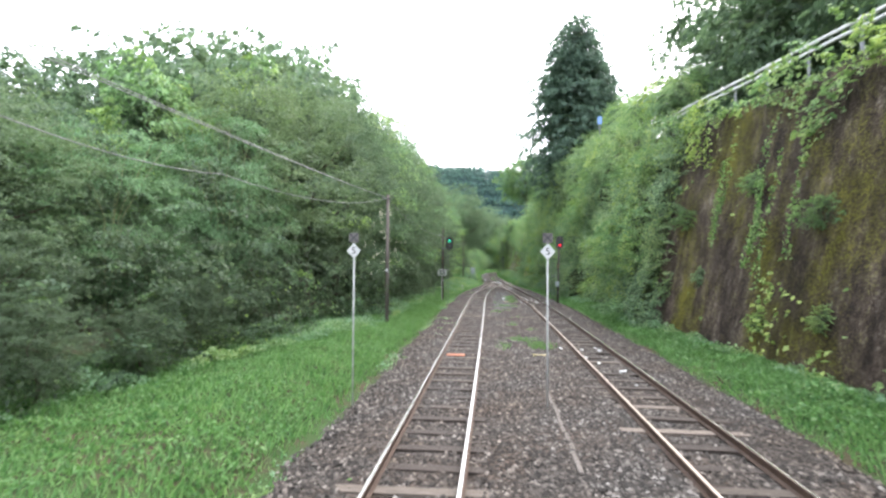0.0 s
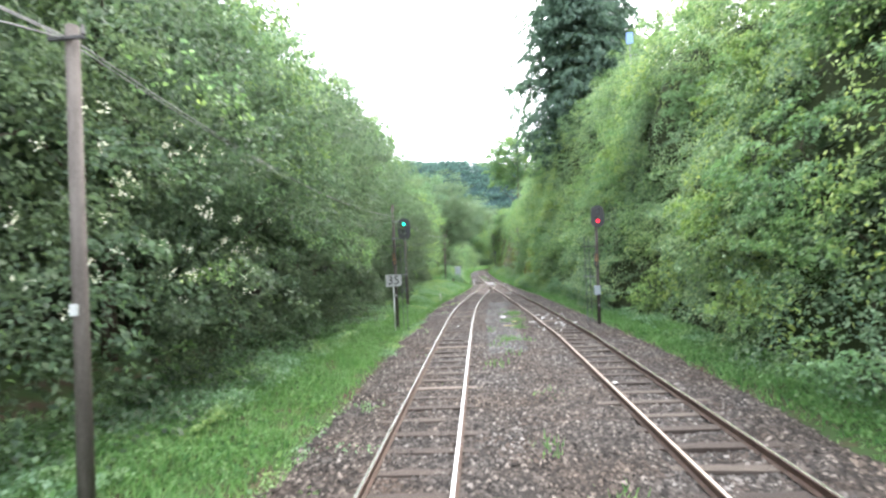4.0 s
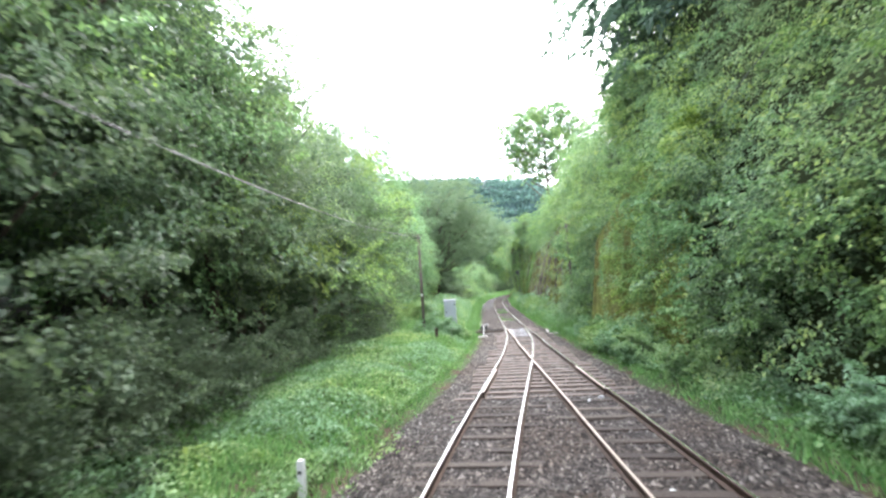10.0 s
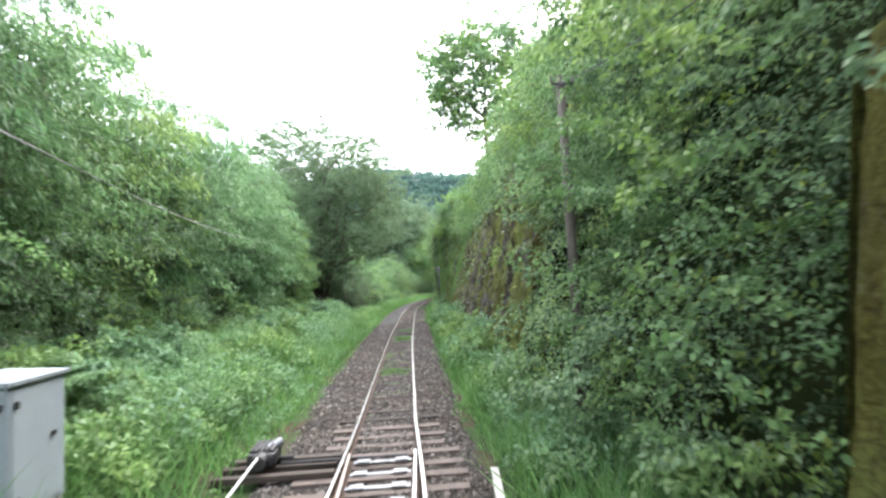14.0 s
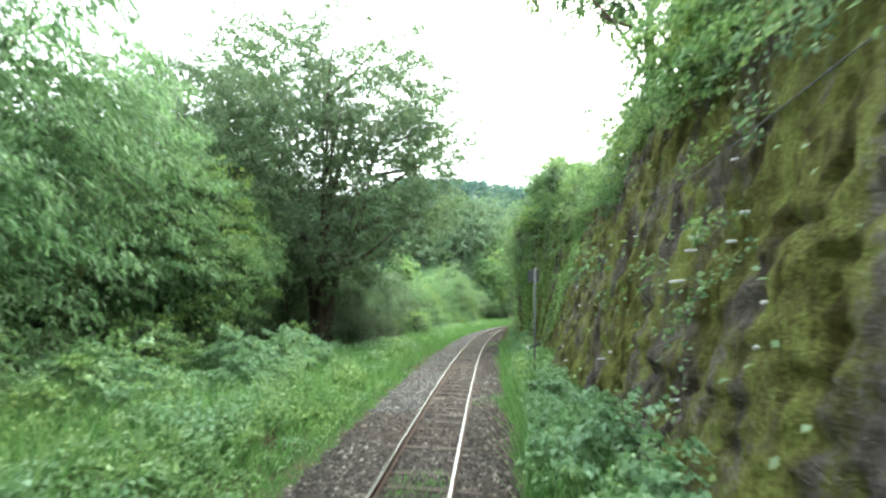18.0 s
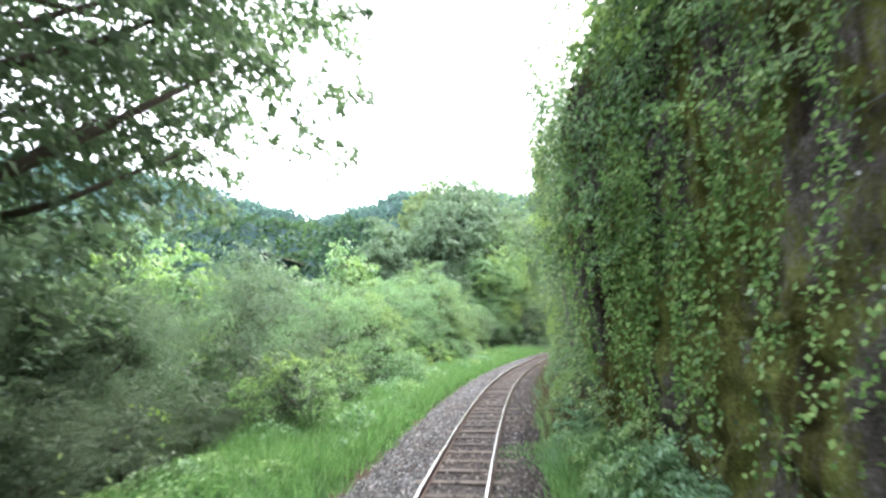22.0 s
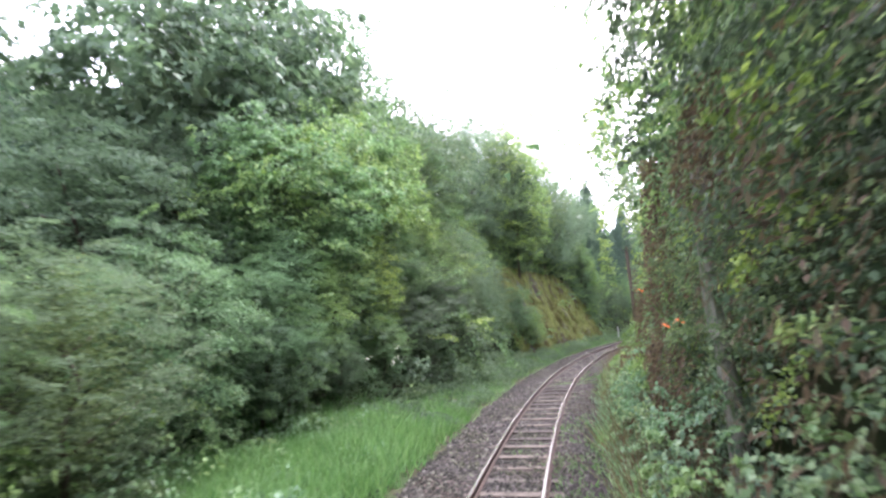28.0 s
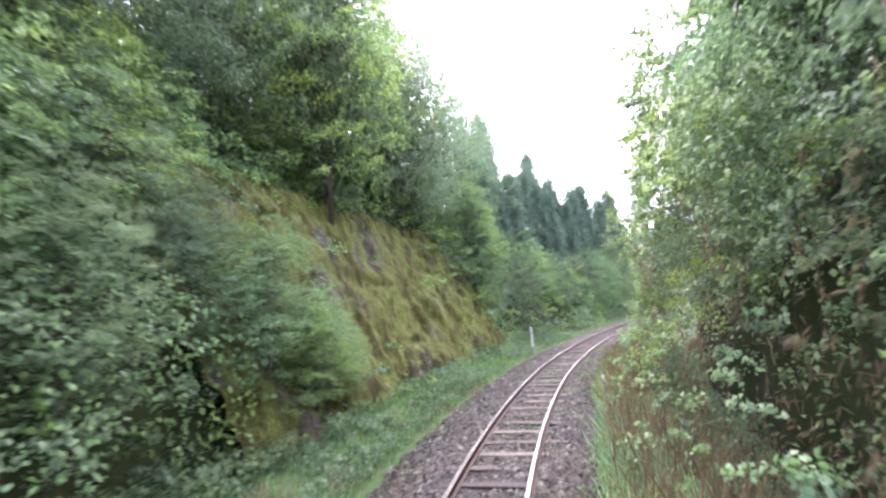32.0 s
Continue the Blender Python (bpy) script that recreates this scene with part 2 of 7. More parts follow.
def _grey_stone(nt, b):
    g = nt.nodes.new("ShaderNodeNewGeometry")
    c = ramp(nt, g.outputs["Random Per Island"], [(0.0, (0.022, 0.023, 0.023)), (0.45, (0.052, 0.055, 0.056)), (0.8, (0.096, 0.1, 0.1)), (1.0, (0.17, 0.174, 0.172))])
    dust = ramp(nt, noise_tex(nt, 0.7, 5), [(0.42, (1.0, 1.0, 1.0)), (0.66, (0.7, 0.64, 0.58))])
    nt.links.new(mix(nt, 1.0, c, dust, "MULTIPLY"), b.inputs["Base Color"])
    b.inputs["Roughness"].default_value = 0.8
    b.inputs["Specular IOR Level"].default_value = 0.2


STONE_GREY = mat("fresh_ballast_stone", _grey_stone)


def _sleeper(nt, b):
    o = nt.nodes.new("ShaderNodeObjectInfo")
    tone = ramp(nt, o.outputs["Random"], [(0.0, (0.026, 0.02, 0.017)), (0.6, (0.045, 0.035, 0.029)), (0.9, (0.06, 0.05, 0.042)), (1.0, (0.12, 0.1, 0.085))])
    tc = nt.nodes.new("ShaderNodeTexCoord")
    m = nt.nodes.new("ShaderNodeMapping")
    m.inputs["Scale"].default_value = (0.6, 9, 9)
    nt.links.new(tc.outputs["Object"], m.inputs["Vector"])
    grain = noise_tex(nt, 5, 6, 0.7, m.outputs["Vector"])
    nt.links.new(mix(nt, 1.0, tone, ramp(nt, grain, [(0.3, (0.45, 0.45, 0.45)), (0.7, (1.5, 1.45, 1.4))]), "MULTIPLY"), b.inputs["Base Color"])
    b.inputs["Roughness"].default_value = 0.75
    b.inputs["Specular IOR Level"].default_value = 0.25
    bump(nt, b, grain, 0.7, 0.02)


SLEEPER = mat("sleeper_wood", _sleeper)
SLEEPER_NEW = surface("sleeper_wood_brown", (0.034, 0.025, 0.02), (0.112, 0.082, 0.066), 4, 40, 0.75, stretch=(1, 1, 4))
SLEEPER_PALE = surface("sleeper_wood_pale", (0.03, 0.024, 0.02), (0.15, 0.128, 0.105), 3, 40, 0.8, stretch=(1, 1, 4))
RAIL_RUST = surface("rail_rust", (0.026, 0.017, 0.012), (0.08, 0.046, 0.03), 9, 80, 0.75, 0.3)
RAIL_TOP = surface("rail_polished", (0.45, 0.44, 0.43), (0.66, 0.65, 0.64), 3, 90, 0.27, 1.0, 0.05, 0.002)
RAIL_DULL = surface("rail_dull_top", (0.22, 0.18, 0.15), (0.36, 0.31, 0.27), 3, 90, 0.45, 0.7, 0.05, 0.002)
GREASED = surface("greased_steel", (0.1, 0.1, 0.105), (0.36, 0.37, 0.38), 7, 60, 0.42, 0.6)


def _wall(nt, b):
    v = coords(nt, (1, 1, 0.5))
    big, mid, fine = noise_tex(nt, 0.5, 6, 0.7, v), noise_tex(nt, 2.2, 6, 0.75, v), noise_tex(nt, 14, 5, 0.75)
    c = ramp(nt, mix(nt, 0.45, mid, fine), [(0.36, (0.008, 0.006, 0.005)), (0.46, (0.034, 0.025, 0.019)), (0.55, (0.085, 0.066, 0.05)), (0.64, (0.24, 0.215, 0.195))])
    moss = ramp(nt, mix(nt, 0.4, big, fine), [(0.49, (0, 0, 0)), (0.6, (1, 1, 1))])
    c = mix(nt, moss, c, ramp(nt, fine, [(0.35, (0.035, 0.032, 0.006)), (0.65, (0.15, 0.145, 0.02))]))
    drip = ramp(nt, noise_tex(nt, 1.2, 6, 0.7, coords(nt, (1, 1, 0.2))), [(0.38, (0.4, 0.38, 0.37)), (0.58, (1, 1, 1))])
    nt.links.new(mix(nt, 1.0, c, drip, "MULTIPLY"), b.inputs["Base Color"])
    b.inputs["Roughness"].default_value = 0.85
    b.inputs["Specular IOR Level"].default_value = 0.15
    bump(nt, b, mix(nt, 0.6, mid, fine), 1.0, 0.12)


BROWN_WALL = mat("stained_wall", _wall)


def _moss(nt, b, bare_lo=0.5, drip_low=0.4):
    v = coords(nt, (1, 1, 0.3))
    big, mid, fine = noise_tex(nt, 0.75, 6, 0.7, v), noise_tex(nt, 2.6, 6, 0.75, v), noise_tex(nt, 19, 5, 0.75)
    moss = ramp(nt, mix(nt, 0.5, mid, fine), [(0.34, (0.045, 0.035, 0.018)), (0.44, (0.1, 0.1, 0.032)), (0.54, (0.172, 0.196, 0.054)), (0.66, (0.3, 0.345, 0.11))])
    rock = ramp(nt, mix(nt, 0.5, mid, fine), [(0.36, (0.03, 0.026, 0.023)), (0.5, (0.1, 0.089, 0.08)), (0.64, (0.25, 0.234, 0.218))])
    bare = ramp(nt, mix(nt, 0.25, big, fine), [(bare_lo, (0, 0, 0)), (bare_lo + 0.06, (1, 1, 1))])
    c = mix(nt, bare, moss, rock)
    drip = ramp(nt, noise_tex(nt, 1.7, 5, 0.65, coords(nt, (1, 1, 0.1))), [(0.38, (drip_low, drip_low * 0.85, drip_low * 0.75)), (0.52, (1, 1, 1))])
    nt.links.new(mix(nt, 1.0, c, drip, "MULTIPLY"), b.inputs["Base Color"])
    b.inputs["Roughness"].default_value = 0.9
    b.inputs["Specular IOR Level"].default_value = 0.1
    bump(nt, b, mix(nt, 0.6, mid, fine), 1.0, 0.3)


MOSS_WALL = mat("mossy_concrete", lambda nt, b: _moss(nt, b, 0.58, 0.75))
MOSS = mat("mossy_rock", _moss)
MOSS_SLOPE = mat("mossy_slope", lambda nt, b: _moss(nt, b, 0.53, 0.5))
ROCK = surface("wet_rock", (0.04, 0.036, 0.034), (0.17, 0.16, 0.155), 2, 25, 0.8, relief=0.9, depth=0.08, stain=(0.1, 0.1, 0.02), stain_scale=1.6, stain_lo=0.46)
POLE_MAT = surface("weathered_pole", (0.06, 0.052, 0.046), (0.15, 0.133, 0.12), 2, 40, 0.85, stretch=(4, 4, 0.5))
POLE_DARK = surface("dark_weathered_pole", (0.035, 0.03, 0.027), (0.1, 0.088, 0.08), 2, 40, 0.85, stretch=(4, 4, 0.5))
GALV = surface("galvanised_steel", (0.13, 0.14, 0.15), (0.24, 0.25, 0.265), 4, 60, 0.6, 0.25, 0.1)
WHITE = surface("white_paint", (0.36, 0.37, 0.37), (0.5, 0.51, 0.5), 4, 50, 0.5, 0.0, 0.1, stain=(0.27, 0.26, 0.24), stain_scale=3, stain_lo=0.62)
BLACK = surface("black_paint", (0.008, 0.009, 0.01), (0.022, 0.024, 0.026), 6, 60, 0.5, 0.0, 0.1)
GREY_BOX = surface("grey_painted_steel", (0.2, 0.235, 0.255), (0.28, 0.32, 0.34), 2, 60, 0.5, 0.0, 0.1, stain=(0.17, 0.19, 0.19), stain_scale=2.5, stain_lo=0.6)
WIRE = surface("weathered_cable", (0.11, 0.11, 0.11), (0.22, 0.22, 0.22), 6, 60, 0.6)
IRON = surface("dark_iron", (0.02, 0.02, 0.022), (0.06, 0.058, 0.058), 8, 80, 0.55, 0.5)
DARK_STEEL = surface("dark_grey_paint", (0.045, 0.05, 0.055), (0.085, 0.092, 0.1), 4, 60, 0.6, 0.0, 0.1)
YELLOW = surface("faded_yellow_paint", (0.34, 0.28, 0.13), (0.46, 0.4, 0.2), 6, 60, 0.7)
SIGN_GREY = surface("dull_white_enamel", (0.26, 0.27, 0.265), (0.36, 0.37, 0.36), 4, 50, 0.5, 0.0, 0.1, stain=(0.2, 0.195, 0.18), stain_scale=3, stain_lo=0.62)
PLATE_GREY = surface("weathered_plate", (0.07, 0.064, 0.062), (0.11, 0.1, 0.096), 5, 60, 0.6)
CONCRETE = surface("grey_concrete", (0.26, 0.25, 0.23), (0.44, 0.43, 0.4), 4, 50, 0.85)
ORANGE = surface("orange_paint", (0.36, 0.13, 0.07), (0.48, 0.2, 0.11), 6, 60, 0.6)
GREEN_LAMP = glow("green_lens", (0.01, 0.75, 0.42), 1.1)
RED_LAMP = glow("red_lens", (1.0, 0.012, 0.03), 1.1)
LENS_OFF = surface("unlit_lens", (0.09, 0.1, 0.11), (0.13, 0.14, 0.15), 6, 60, 0.15)
AMBER_TEXT = surface("amber_lettering", (0.26, 0.15, 0.05), (0.38, 0.22, 0.07), 6, 60, 0.6)
# far leaves made bluer and paler: distance haze is put into the colour
HILL_LEAF = leafy("far_leaf_haze", [(0.036, 0.075, 0.07), (0.057, 0.109, 0.099), (0.081, 0.143, 0.127)], 0.7)
VALLEY_LEAF = leafy("valley_leaf", [(0.019, 0.041, 0.026), (0.030, 0.063, 0.036), (0.047, 0.088, 0.048)], 0.6, patch=(1.3, 1.25, 0.9), patch_scale=0.12)
# base colour of the far wood carries the same bluish haze tint
HILL = surface("far_wood_haze", (0.018, 0.037, 0.035), (0.04, 0.072, 0.066), 0.05, 0.5, 0.95, relief=1.0, depth=2.0)


# ---- builders ----
def mesh_ob(name, verts, faces, material, parent=None, label="", smooth=False):
    me = bpy.data.meshes.new(name)
    me.from_pydata([tuple(v) for v in verts], [], [tuple(f) for f in faces])
    for m in (material if isinstance(material, (list, tuple)) else [material]):
        me.materials.append(m)
    if smooth:
        me.shade_smooth()
    ob = new(name, me)
    if parent:
        ob.parent = parent
    if label:
        tagged(ob, label)
    return ob


def quads_ob(name, verts, material, parent=None, n=4):
    """Many separate little faces of n corners each: verts has n rows a face."""
    verts = np.ascontiguousarray(verts, np.float32).reshape(-1, 3)
    k = len(verts) // n
    me = bpy.data.meshes.new(name)
    me.vertices.add(len(verts))
    me.vertices.foreach_set("co", verts.ravel())
    me.loops.add(len(verts))
    me.loops.foreach_set("vertex_index", np.arange(len(verts), dtype=np.int32))
    me.polygons.add(k)
    me.polygons.foreach_set("loop_start", np.arange(k, dtype=np.int32) * n)
    me.polygons.foreach_set("loop_total", np.full(k, n, np.int32))
    me.update()
    me.materials.append(material)
    ob = new(name, me)
    if parent:
        ob.parent = parent
    return ob


def part(name, bm, material, parent, label="", smooth=False):
    me = bpy.data.meshes.new(name)
    bm.to_mesh(me)
    bm.free()
    me.materials.append(material)
    if smooth:
        me.shade_smooth()
    ob = new(name, me)
    ob.parent = parent
    if label:
        tagged(ob, label)
    return ob


def box(bm, size, centre=(0, 0, 0), bevel=0.0, turn=None):
    m = Matrix.Translation(centre) @ (turn or Matrix()) @ Matrix.Diagonal((*size, 1))
    vs = bmesh.ops.create_cube(bm, size=1, matrix=m)["verts"]
    if bevel:
        es = list({e for v in vs for e in v.link_edges})
        bmesh.ops.bevel(bm, geom=es, offset=bevel, segments=2, affect="EDGES", profile=0.6)
    return bm


def rod(bm, a, b, r0, r1=None, seg=12):
    a, b = Vector(a), Vector(b)
    d = b - a
    m = Matrix.Translation((a + b) / 2) @ d.to_track_quat("Z", "Y").to_matrix().to_4x4()
    bmesh.ops.create_cone(bm, cap_ends=True, segments=seg, radius1=r0, radius2=r0 if r1 is None else r1, depth=d.length, matrix=m)
    return bm


def tube(points, radii, seg=8):
    """One closed, bent, tapering tube through the points."""
    bm = bmesh.new()
    rings = []
    for i, p in enumerate(points):
        d = (points[min(i + 1, len(points) - 1)] - points[max(i - 1, 0)]).normalized()
        q = d.to_track_quat("Z", "Y")
        rings.append([bm.verts.new(p + q @ Vector((math.cos(a), math.sin(a), 0)) * radii[i]) for a in [k * 2 * math.pi / seg for k in range(seg)]])
    for r0, r1 in zip(rings[:-1], rings[1:]):
        for k in range(seg):
            bm.faces.new((r0[k], r0[(k + 1) % seg], r1[(k + 1) % seg], r1[k]))
    bm.faces.new(rings[0][::-1])
    bm.faces.new(rings[-1])
    return bm


def thing(name, label, category, group="", kind="", m=None):
    ob = new(name)
    tagged(ob, label, category, group, kind)
    if m is not None:
        ob.matrix_basis = m
    return ob


RNG = np.random.default_rng(7)


def vnoise(x, y, z=0.0, seed=0):
    """Smooth value noise between 0 and 1, for arrays."""
    x, y, z = np.broadcast_arrays(np.asarray(x, float), np.asarray(y, float), np.asarray(z, float))
    xi, yi, zi = np.floor(x).astype(np.int64), np.floor(y).astype(np.int64), np.floor(z).astype(np.int64)
    fx, fy, fz = x - xi, y - yi, z - zi
    fx, fy, fz = [f * f * (3 - 2 * f) for f in (fx, fy, fz)]

    def h(a, b, c):
        n = (a * 374761393 + b * 668265263 + c * 2147483647 + seed * 1274126177) & 0xFFFFFFFF
        n = ((n ^ (n >> 13)) * 1274126177) & 0xFFFFFFFF
        return ((n ^ (n >> 16)) & 0xFFFF) / 65535.0
    out = 0
    for dx in (0, 1):
        for dy in (0, 1):
            for dz in (0, 1):
                w = (fx if dx else 1 - fx) * (fy if dy else 1 - fy) * (fz if dz else 1 - fz)
                out = out + w * h(xi + dx, yi + dy, zi + dz)
    return out


def unit(v):
    return v / np.maximum(np.linalg.norm(v, axis=-1, keepdims=True), 1e-9)


def leaves(centres, length, width, along=None, droop=0.35, spread=1.0, rng=RNG, three=False):
    """Diamond-shaped leaves, slightly folded: four corners each. along: the way that they point, else all round."""
    n = len(centres)
    d = rng.normal(size=(n, 3)) * spread
    if along is not None:
        d = d * 0.55 + along
    d[:, 2] -= droop
    d = unit(d)
    side = unit(np.cross(d, rng.normal(size=(n, 3)) * 0.6 + np.array([0, 0, 1.0])))
    up = np.cross(side, d)
    ln = (length * rng.uniform(0.65, 1.25, n))[:, None]
    wd = (width * rng.uniform(0.7, 1.25, n))[:, None]
    c = centres
    if three:
        return np.stack([c - d * ln * 0.35 + side * wd * 0.5, c - d * ln * 0.35 - side * wd * 0.5 + up * wd * 0.2, c + d * ln * 0.65 - up * ln * 0.1], 1).reshape(-1, 3)
    return np.stack([c - d * ln / 2, c + side * wd / 2 + up * wd * 0.12 - d * ln * 0.05, c + d * ln / 2 - up * ln * 0.12, c - side * wd / 2 + up * wd * 0.12 - d * ln * 0.05], 1).reshape(-1, 3)



def fan(c, out, size, per, rng, arch=0.45, wide=0.5):
    """Leaf places on arching boughs: each bough starts at c, reaches size metres along out and droops to its tip."""
    n = len(c)
    k = np.repeat(np.arange(n), per)
    out = unit(out * np.array([1, 1, 0.35]))
    side = unit(np.cross(out, np.array([0, 0, 1.0])) + 1e-6)
    u = rng.random(len(k)) ** 0.75
    v = rng.uniform(-1, 1, len(k)) * wide * np.sin(np.pi * np.clip(u * 0.86 + 0.12, 0, 1)) ** 0.8
    v = v * (0.75 + 0.35 * np.sin(u * 17 + k))
    tilt, roll = rng.normal(0.05, 0.38, n), rng.normal(0, 0.45, n)
    h = (0.22 + tilt[k]) * u + roll[k] * v - arch * u * u + rng.normal(0, 0.05, len(k)) - 0.3 * v * v
    p = out[k] * (u - 0.25)[:, None] + side[k] * v[:, None]
    p[:, 2] += h
    way = out[k] * 0.9 + side[k] * (v * 1.6)[:, None]
    way[:, 2] -= 0.15 + 0.6 * u
    return c[k] + p * size[k][:, None], way


# ---- the lie of the land, along the track ----
def along(s, pairs):
    a = np.array(pairs, float)
    return np.interp(s, a[:, 0], a[:, 1])


def second(s):
    """How far to the right the second track lies."""
    return along(s, [(-40, 4.2), (38, 4.12), (45, 3.83), (50, 3.45), (55, 2.87), (60, 2.12), (66, 1.13), (70, 0.57), (75, 0.19), (78, 0.07), (80, 0)])


def toe_right(s):
    return along(s, [(-40, 8.9), (17, 8.8), (22, 8.4), (30, 7.8), (45, 7.5), (55, 6.9), (62, 6.0), (68, 4.9), (74, 4.2), (84, 3.4), (93, 3.15), (104, 3.4), (115, 4.1), (124, 3.6), (128, 2.75), (140, 2.6), (160, 2.5), (170, 3.0), (182, 3.1), (200, 2.9), (260, 2.8)])


def top_right(s):
    return along(s, [(-40, 7.8), (16, 8.0), (26, 8.8), (33, 9.4), (52, 13.6), (70, 13.5), (78, 11.0), (90, 11.5), (106, 10.2), (118, 9.6), (135, 9), (260, 8)])


def batter(s):
    return along(s, [(-40, 0.2), (31, 0.2), (40, 0.28), (75, 0.2), (85, 0.3), (120, 0.3), (127, -0.06), (140, -0.08), (150, 0.02), (175, 0.12), (260, 0.15)])


def face_right(s, z):
    wave = (vnoise(np.asarray(s) * 0.2 + 40, np.asarray(z) * 0.22, 0, 91) - 0.5) * 2.4 * along(s, [(31, 0), (36, 1), (62, 1), (70, 0.2), (84, 0.2), (120, 0.3), (127, 0.1), (260, 0.1)])
    return toe_right(s) + batter(s) * np.maximum(z, 0) + wave


def toe_left(s):
    return along(s, [(-40, 8.0), (14, 7.4), (20, 6.4), (26, 5.3), (40, 5.0), (50, 4.6), (56, 5.4), (61, 6.4), (66, 7.0), (74, 6.6), (84, 8.6), (100, 9.2), (112, 8.0), (119, 6.2), (124, 5.2), (130, 4.8), (140, 4.6), (150, 4.7), (158, 5.6), (162, 6.2), (167, 4.6), (172, 3.8), (178, 4.1), (186, 4.0), (196, 4.0), (260, 5)])


def ground(s, l):
    """Height of the ground."""
    s, l = np.broadcast_arrays(np.asarray(s, float), np.asarray(l, float))
    left = -l
    bed_l, bed_r = 1.75, second(s) + along(s, [(-40, 1.9), (60, 1.9), (80, 1.4), (260, 1.4)])
    z = np.where(left > 0, -0.24 + 0.3 * np.clip((left - bed_l - 0.3) / 1.4, 0, 1), -0.24 + 0.2 * np.clip((l - bed_r - 0.3) / 1.2, 0, 1))
    z = z + np.clip((left - 2.6) / 1.6, 0, 1) * along(s, [(0, 0.05), (20, 0.1), (50, 0.05), (60, 0.25), (75, 0.4), (95, 0.45), (108, 0.15), (120, 0), (260, 0)])
    rough = (vnoise(s * 0.9, l * 0.9, seed=3) - 0.5) * 0.16 * np.clip((np.maximum(left - 2.4, l - bed_r - 0.5)) / 0.8, 0, 1)
    out = left - toe_left(s)
    rise = along(s, [(-40, 0.35), (60, 0.3), (100, 0.15), (112, -0.1), (122, -0.55), (146, -0.5), (156, 0.1), (166, 0.6), (260, 0.7)])
    far = np.where(rise > 0, np.minimum(rise * np.maximum(out, 0), 9 + 0 * s), np.maximum(rise * np.maximum(out, 0), -6))
    hill = np.where(l > face_right(s, 0) - 0.2, -1.2 * np.clip((l - face_right(s, 0) + 0.2), 0, 1), 0)
    return z + rough + far + hill


def grid_ob(name, ss, ll, fz, material, smooth=True, uvw=None):
    S, L = np.meshgrid(ss, ll, indexing="ij")
    P = at(S, L, fz(S, L)) if uvw is None else uvw(S, L)
    n, m = S.shape
    i = np.arange(n * m).reshape(n, m)
    f = np.stack([i[:-1, :-1], i[1:, :-1], i[1:, 1:], i[:-1, 1:]], -1).reshape(-1, 4)
    return mesh_ob(name, P.reshape(-1, 3), f[:, ::-1], material, smooth=smooth)


# ground: one sheet, carried out level to the far country
gl = np.concatenate([[-1500, -400, -160], np.arange(-80, -8, 3.0), np.arange(-8, 9.01, 0.4), np.arange(11, 75, 4.0)])
gs = np.concatenate([[-600, -120], np.arange(-40, 215.1, 0.8), [230, 250]])
land = tagged(grid_ob("ground", gs, gl, ground, SOIL), "dark earth with moss and leaf litter beside the line", "ground", kind="structure")
bm = bmesh.new()
bm.from_mesh(land.data)
for v in bmesh.ops.create_grid(bm, x_segments=40, y_segments=40, size=2200)["verts"]:
    v.co.z = -9.0 + 1.5 * float(vnoise(v.co.x * 0.01, v.co.y * 0.01, 0, 12))
bm.to_mesh(land.data)
bm.free()


def bed_z(S, L, edge):
    """Height of the ballast: heaped over the sleepers' ends, lower between the rails."""
    d = np.minimum(np.abs(L), np.abs(L - second(S)))
    heap = np.clip((d - 0.6) / 0.25, 0, 1) * (0.3 + 1.2 * vnoise(S * 1.1, L * 1.6, seed=6)) * along(S, [(58, 1.0), (62, -0.4), (80, -0.4), (83, 1.0)])
    return -0.182 + 0.042 * heap - 0.14 * np.clip(1 - edge / 0.45, 0, 1) + (vnoise(S * 3, L * 3, seed=5) - 0.5) * 0.06


def bed(S, U):
    lo, hi = -2.05, second(S) + along(S, [(-40, 2.15), (60, 2.15), (80, 1.7), (260, 1.7)])
    L = lo + (hi - lo) * U
    return at(S, L, bed_z(S, L, np.minimum(U, 1 - U) * (hi - lo)))


tagged(grid_ob("ballast", np.arange(-40, 215.1, 0.35), np.concatenate([[0, 0.02, 0.05, 0.09], np.linspace(0.13, 0.87, 34), [0.91, 0.95, 0.98, 1]]), None, BALLAST, uvw=bed), "brown-grey crushed stone ballast under the rails", "ballast", kind="structure")


# ---- rails ----
RAIL_SECTION = [(-0.021, 0.0), (0.021, 0.0), (0.0325, -0.006), (0.0335, -0.03), (0.012, -0.045), (0.009, -0.115), (0.055, -0.138), (0.055, -0.15), (-0.055, -0.15), (-0.055, -0.138), (-0.009, -0.115), (-0.012, -0.045), (-0.0335, -0.03), (-0.0325, -0.006)]


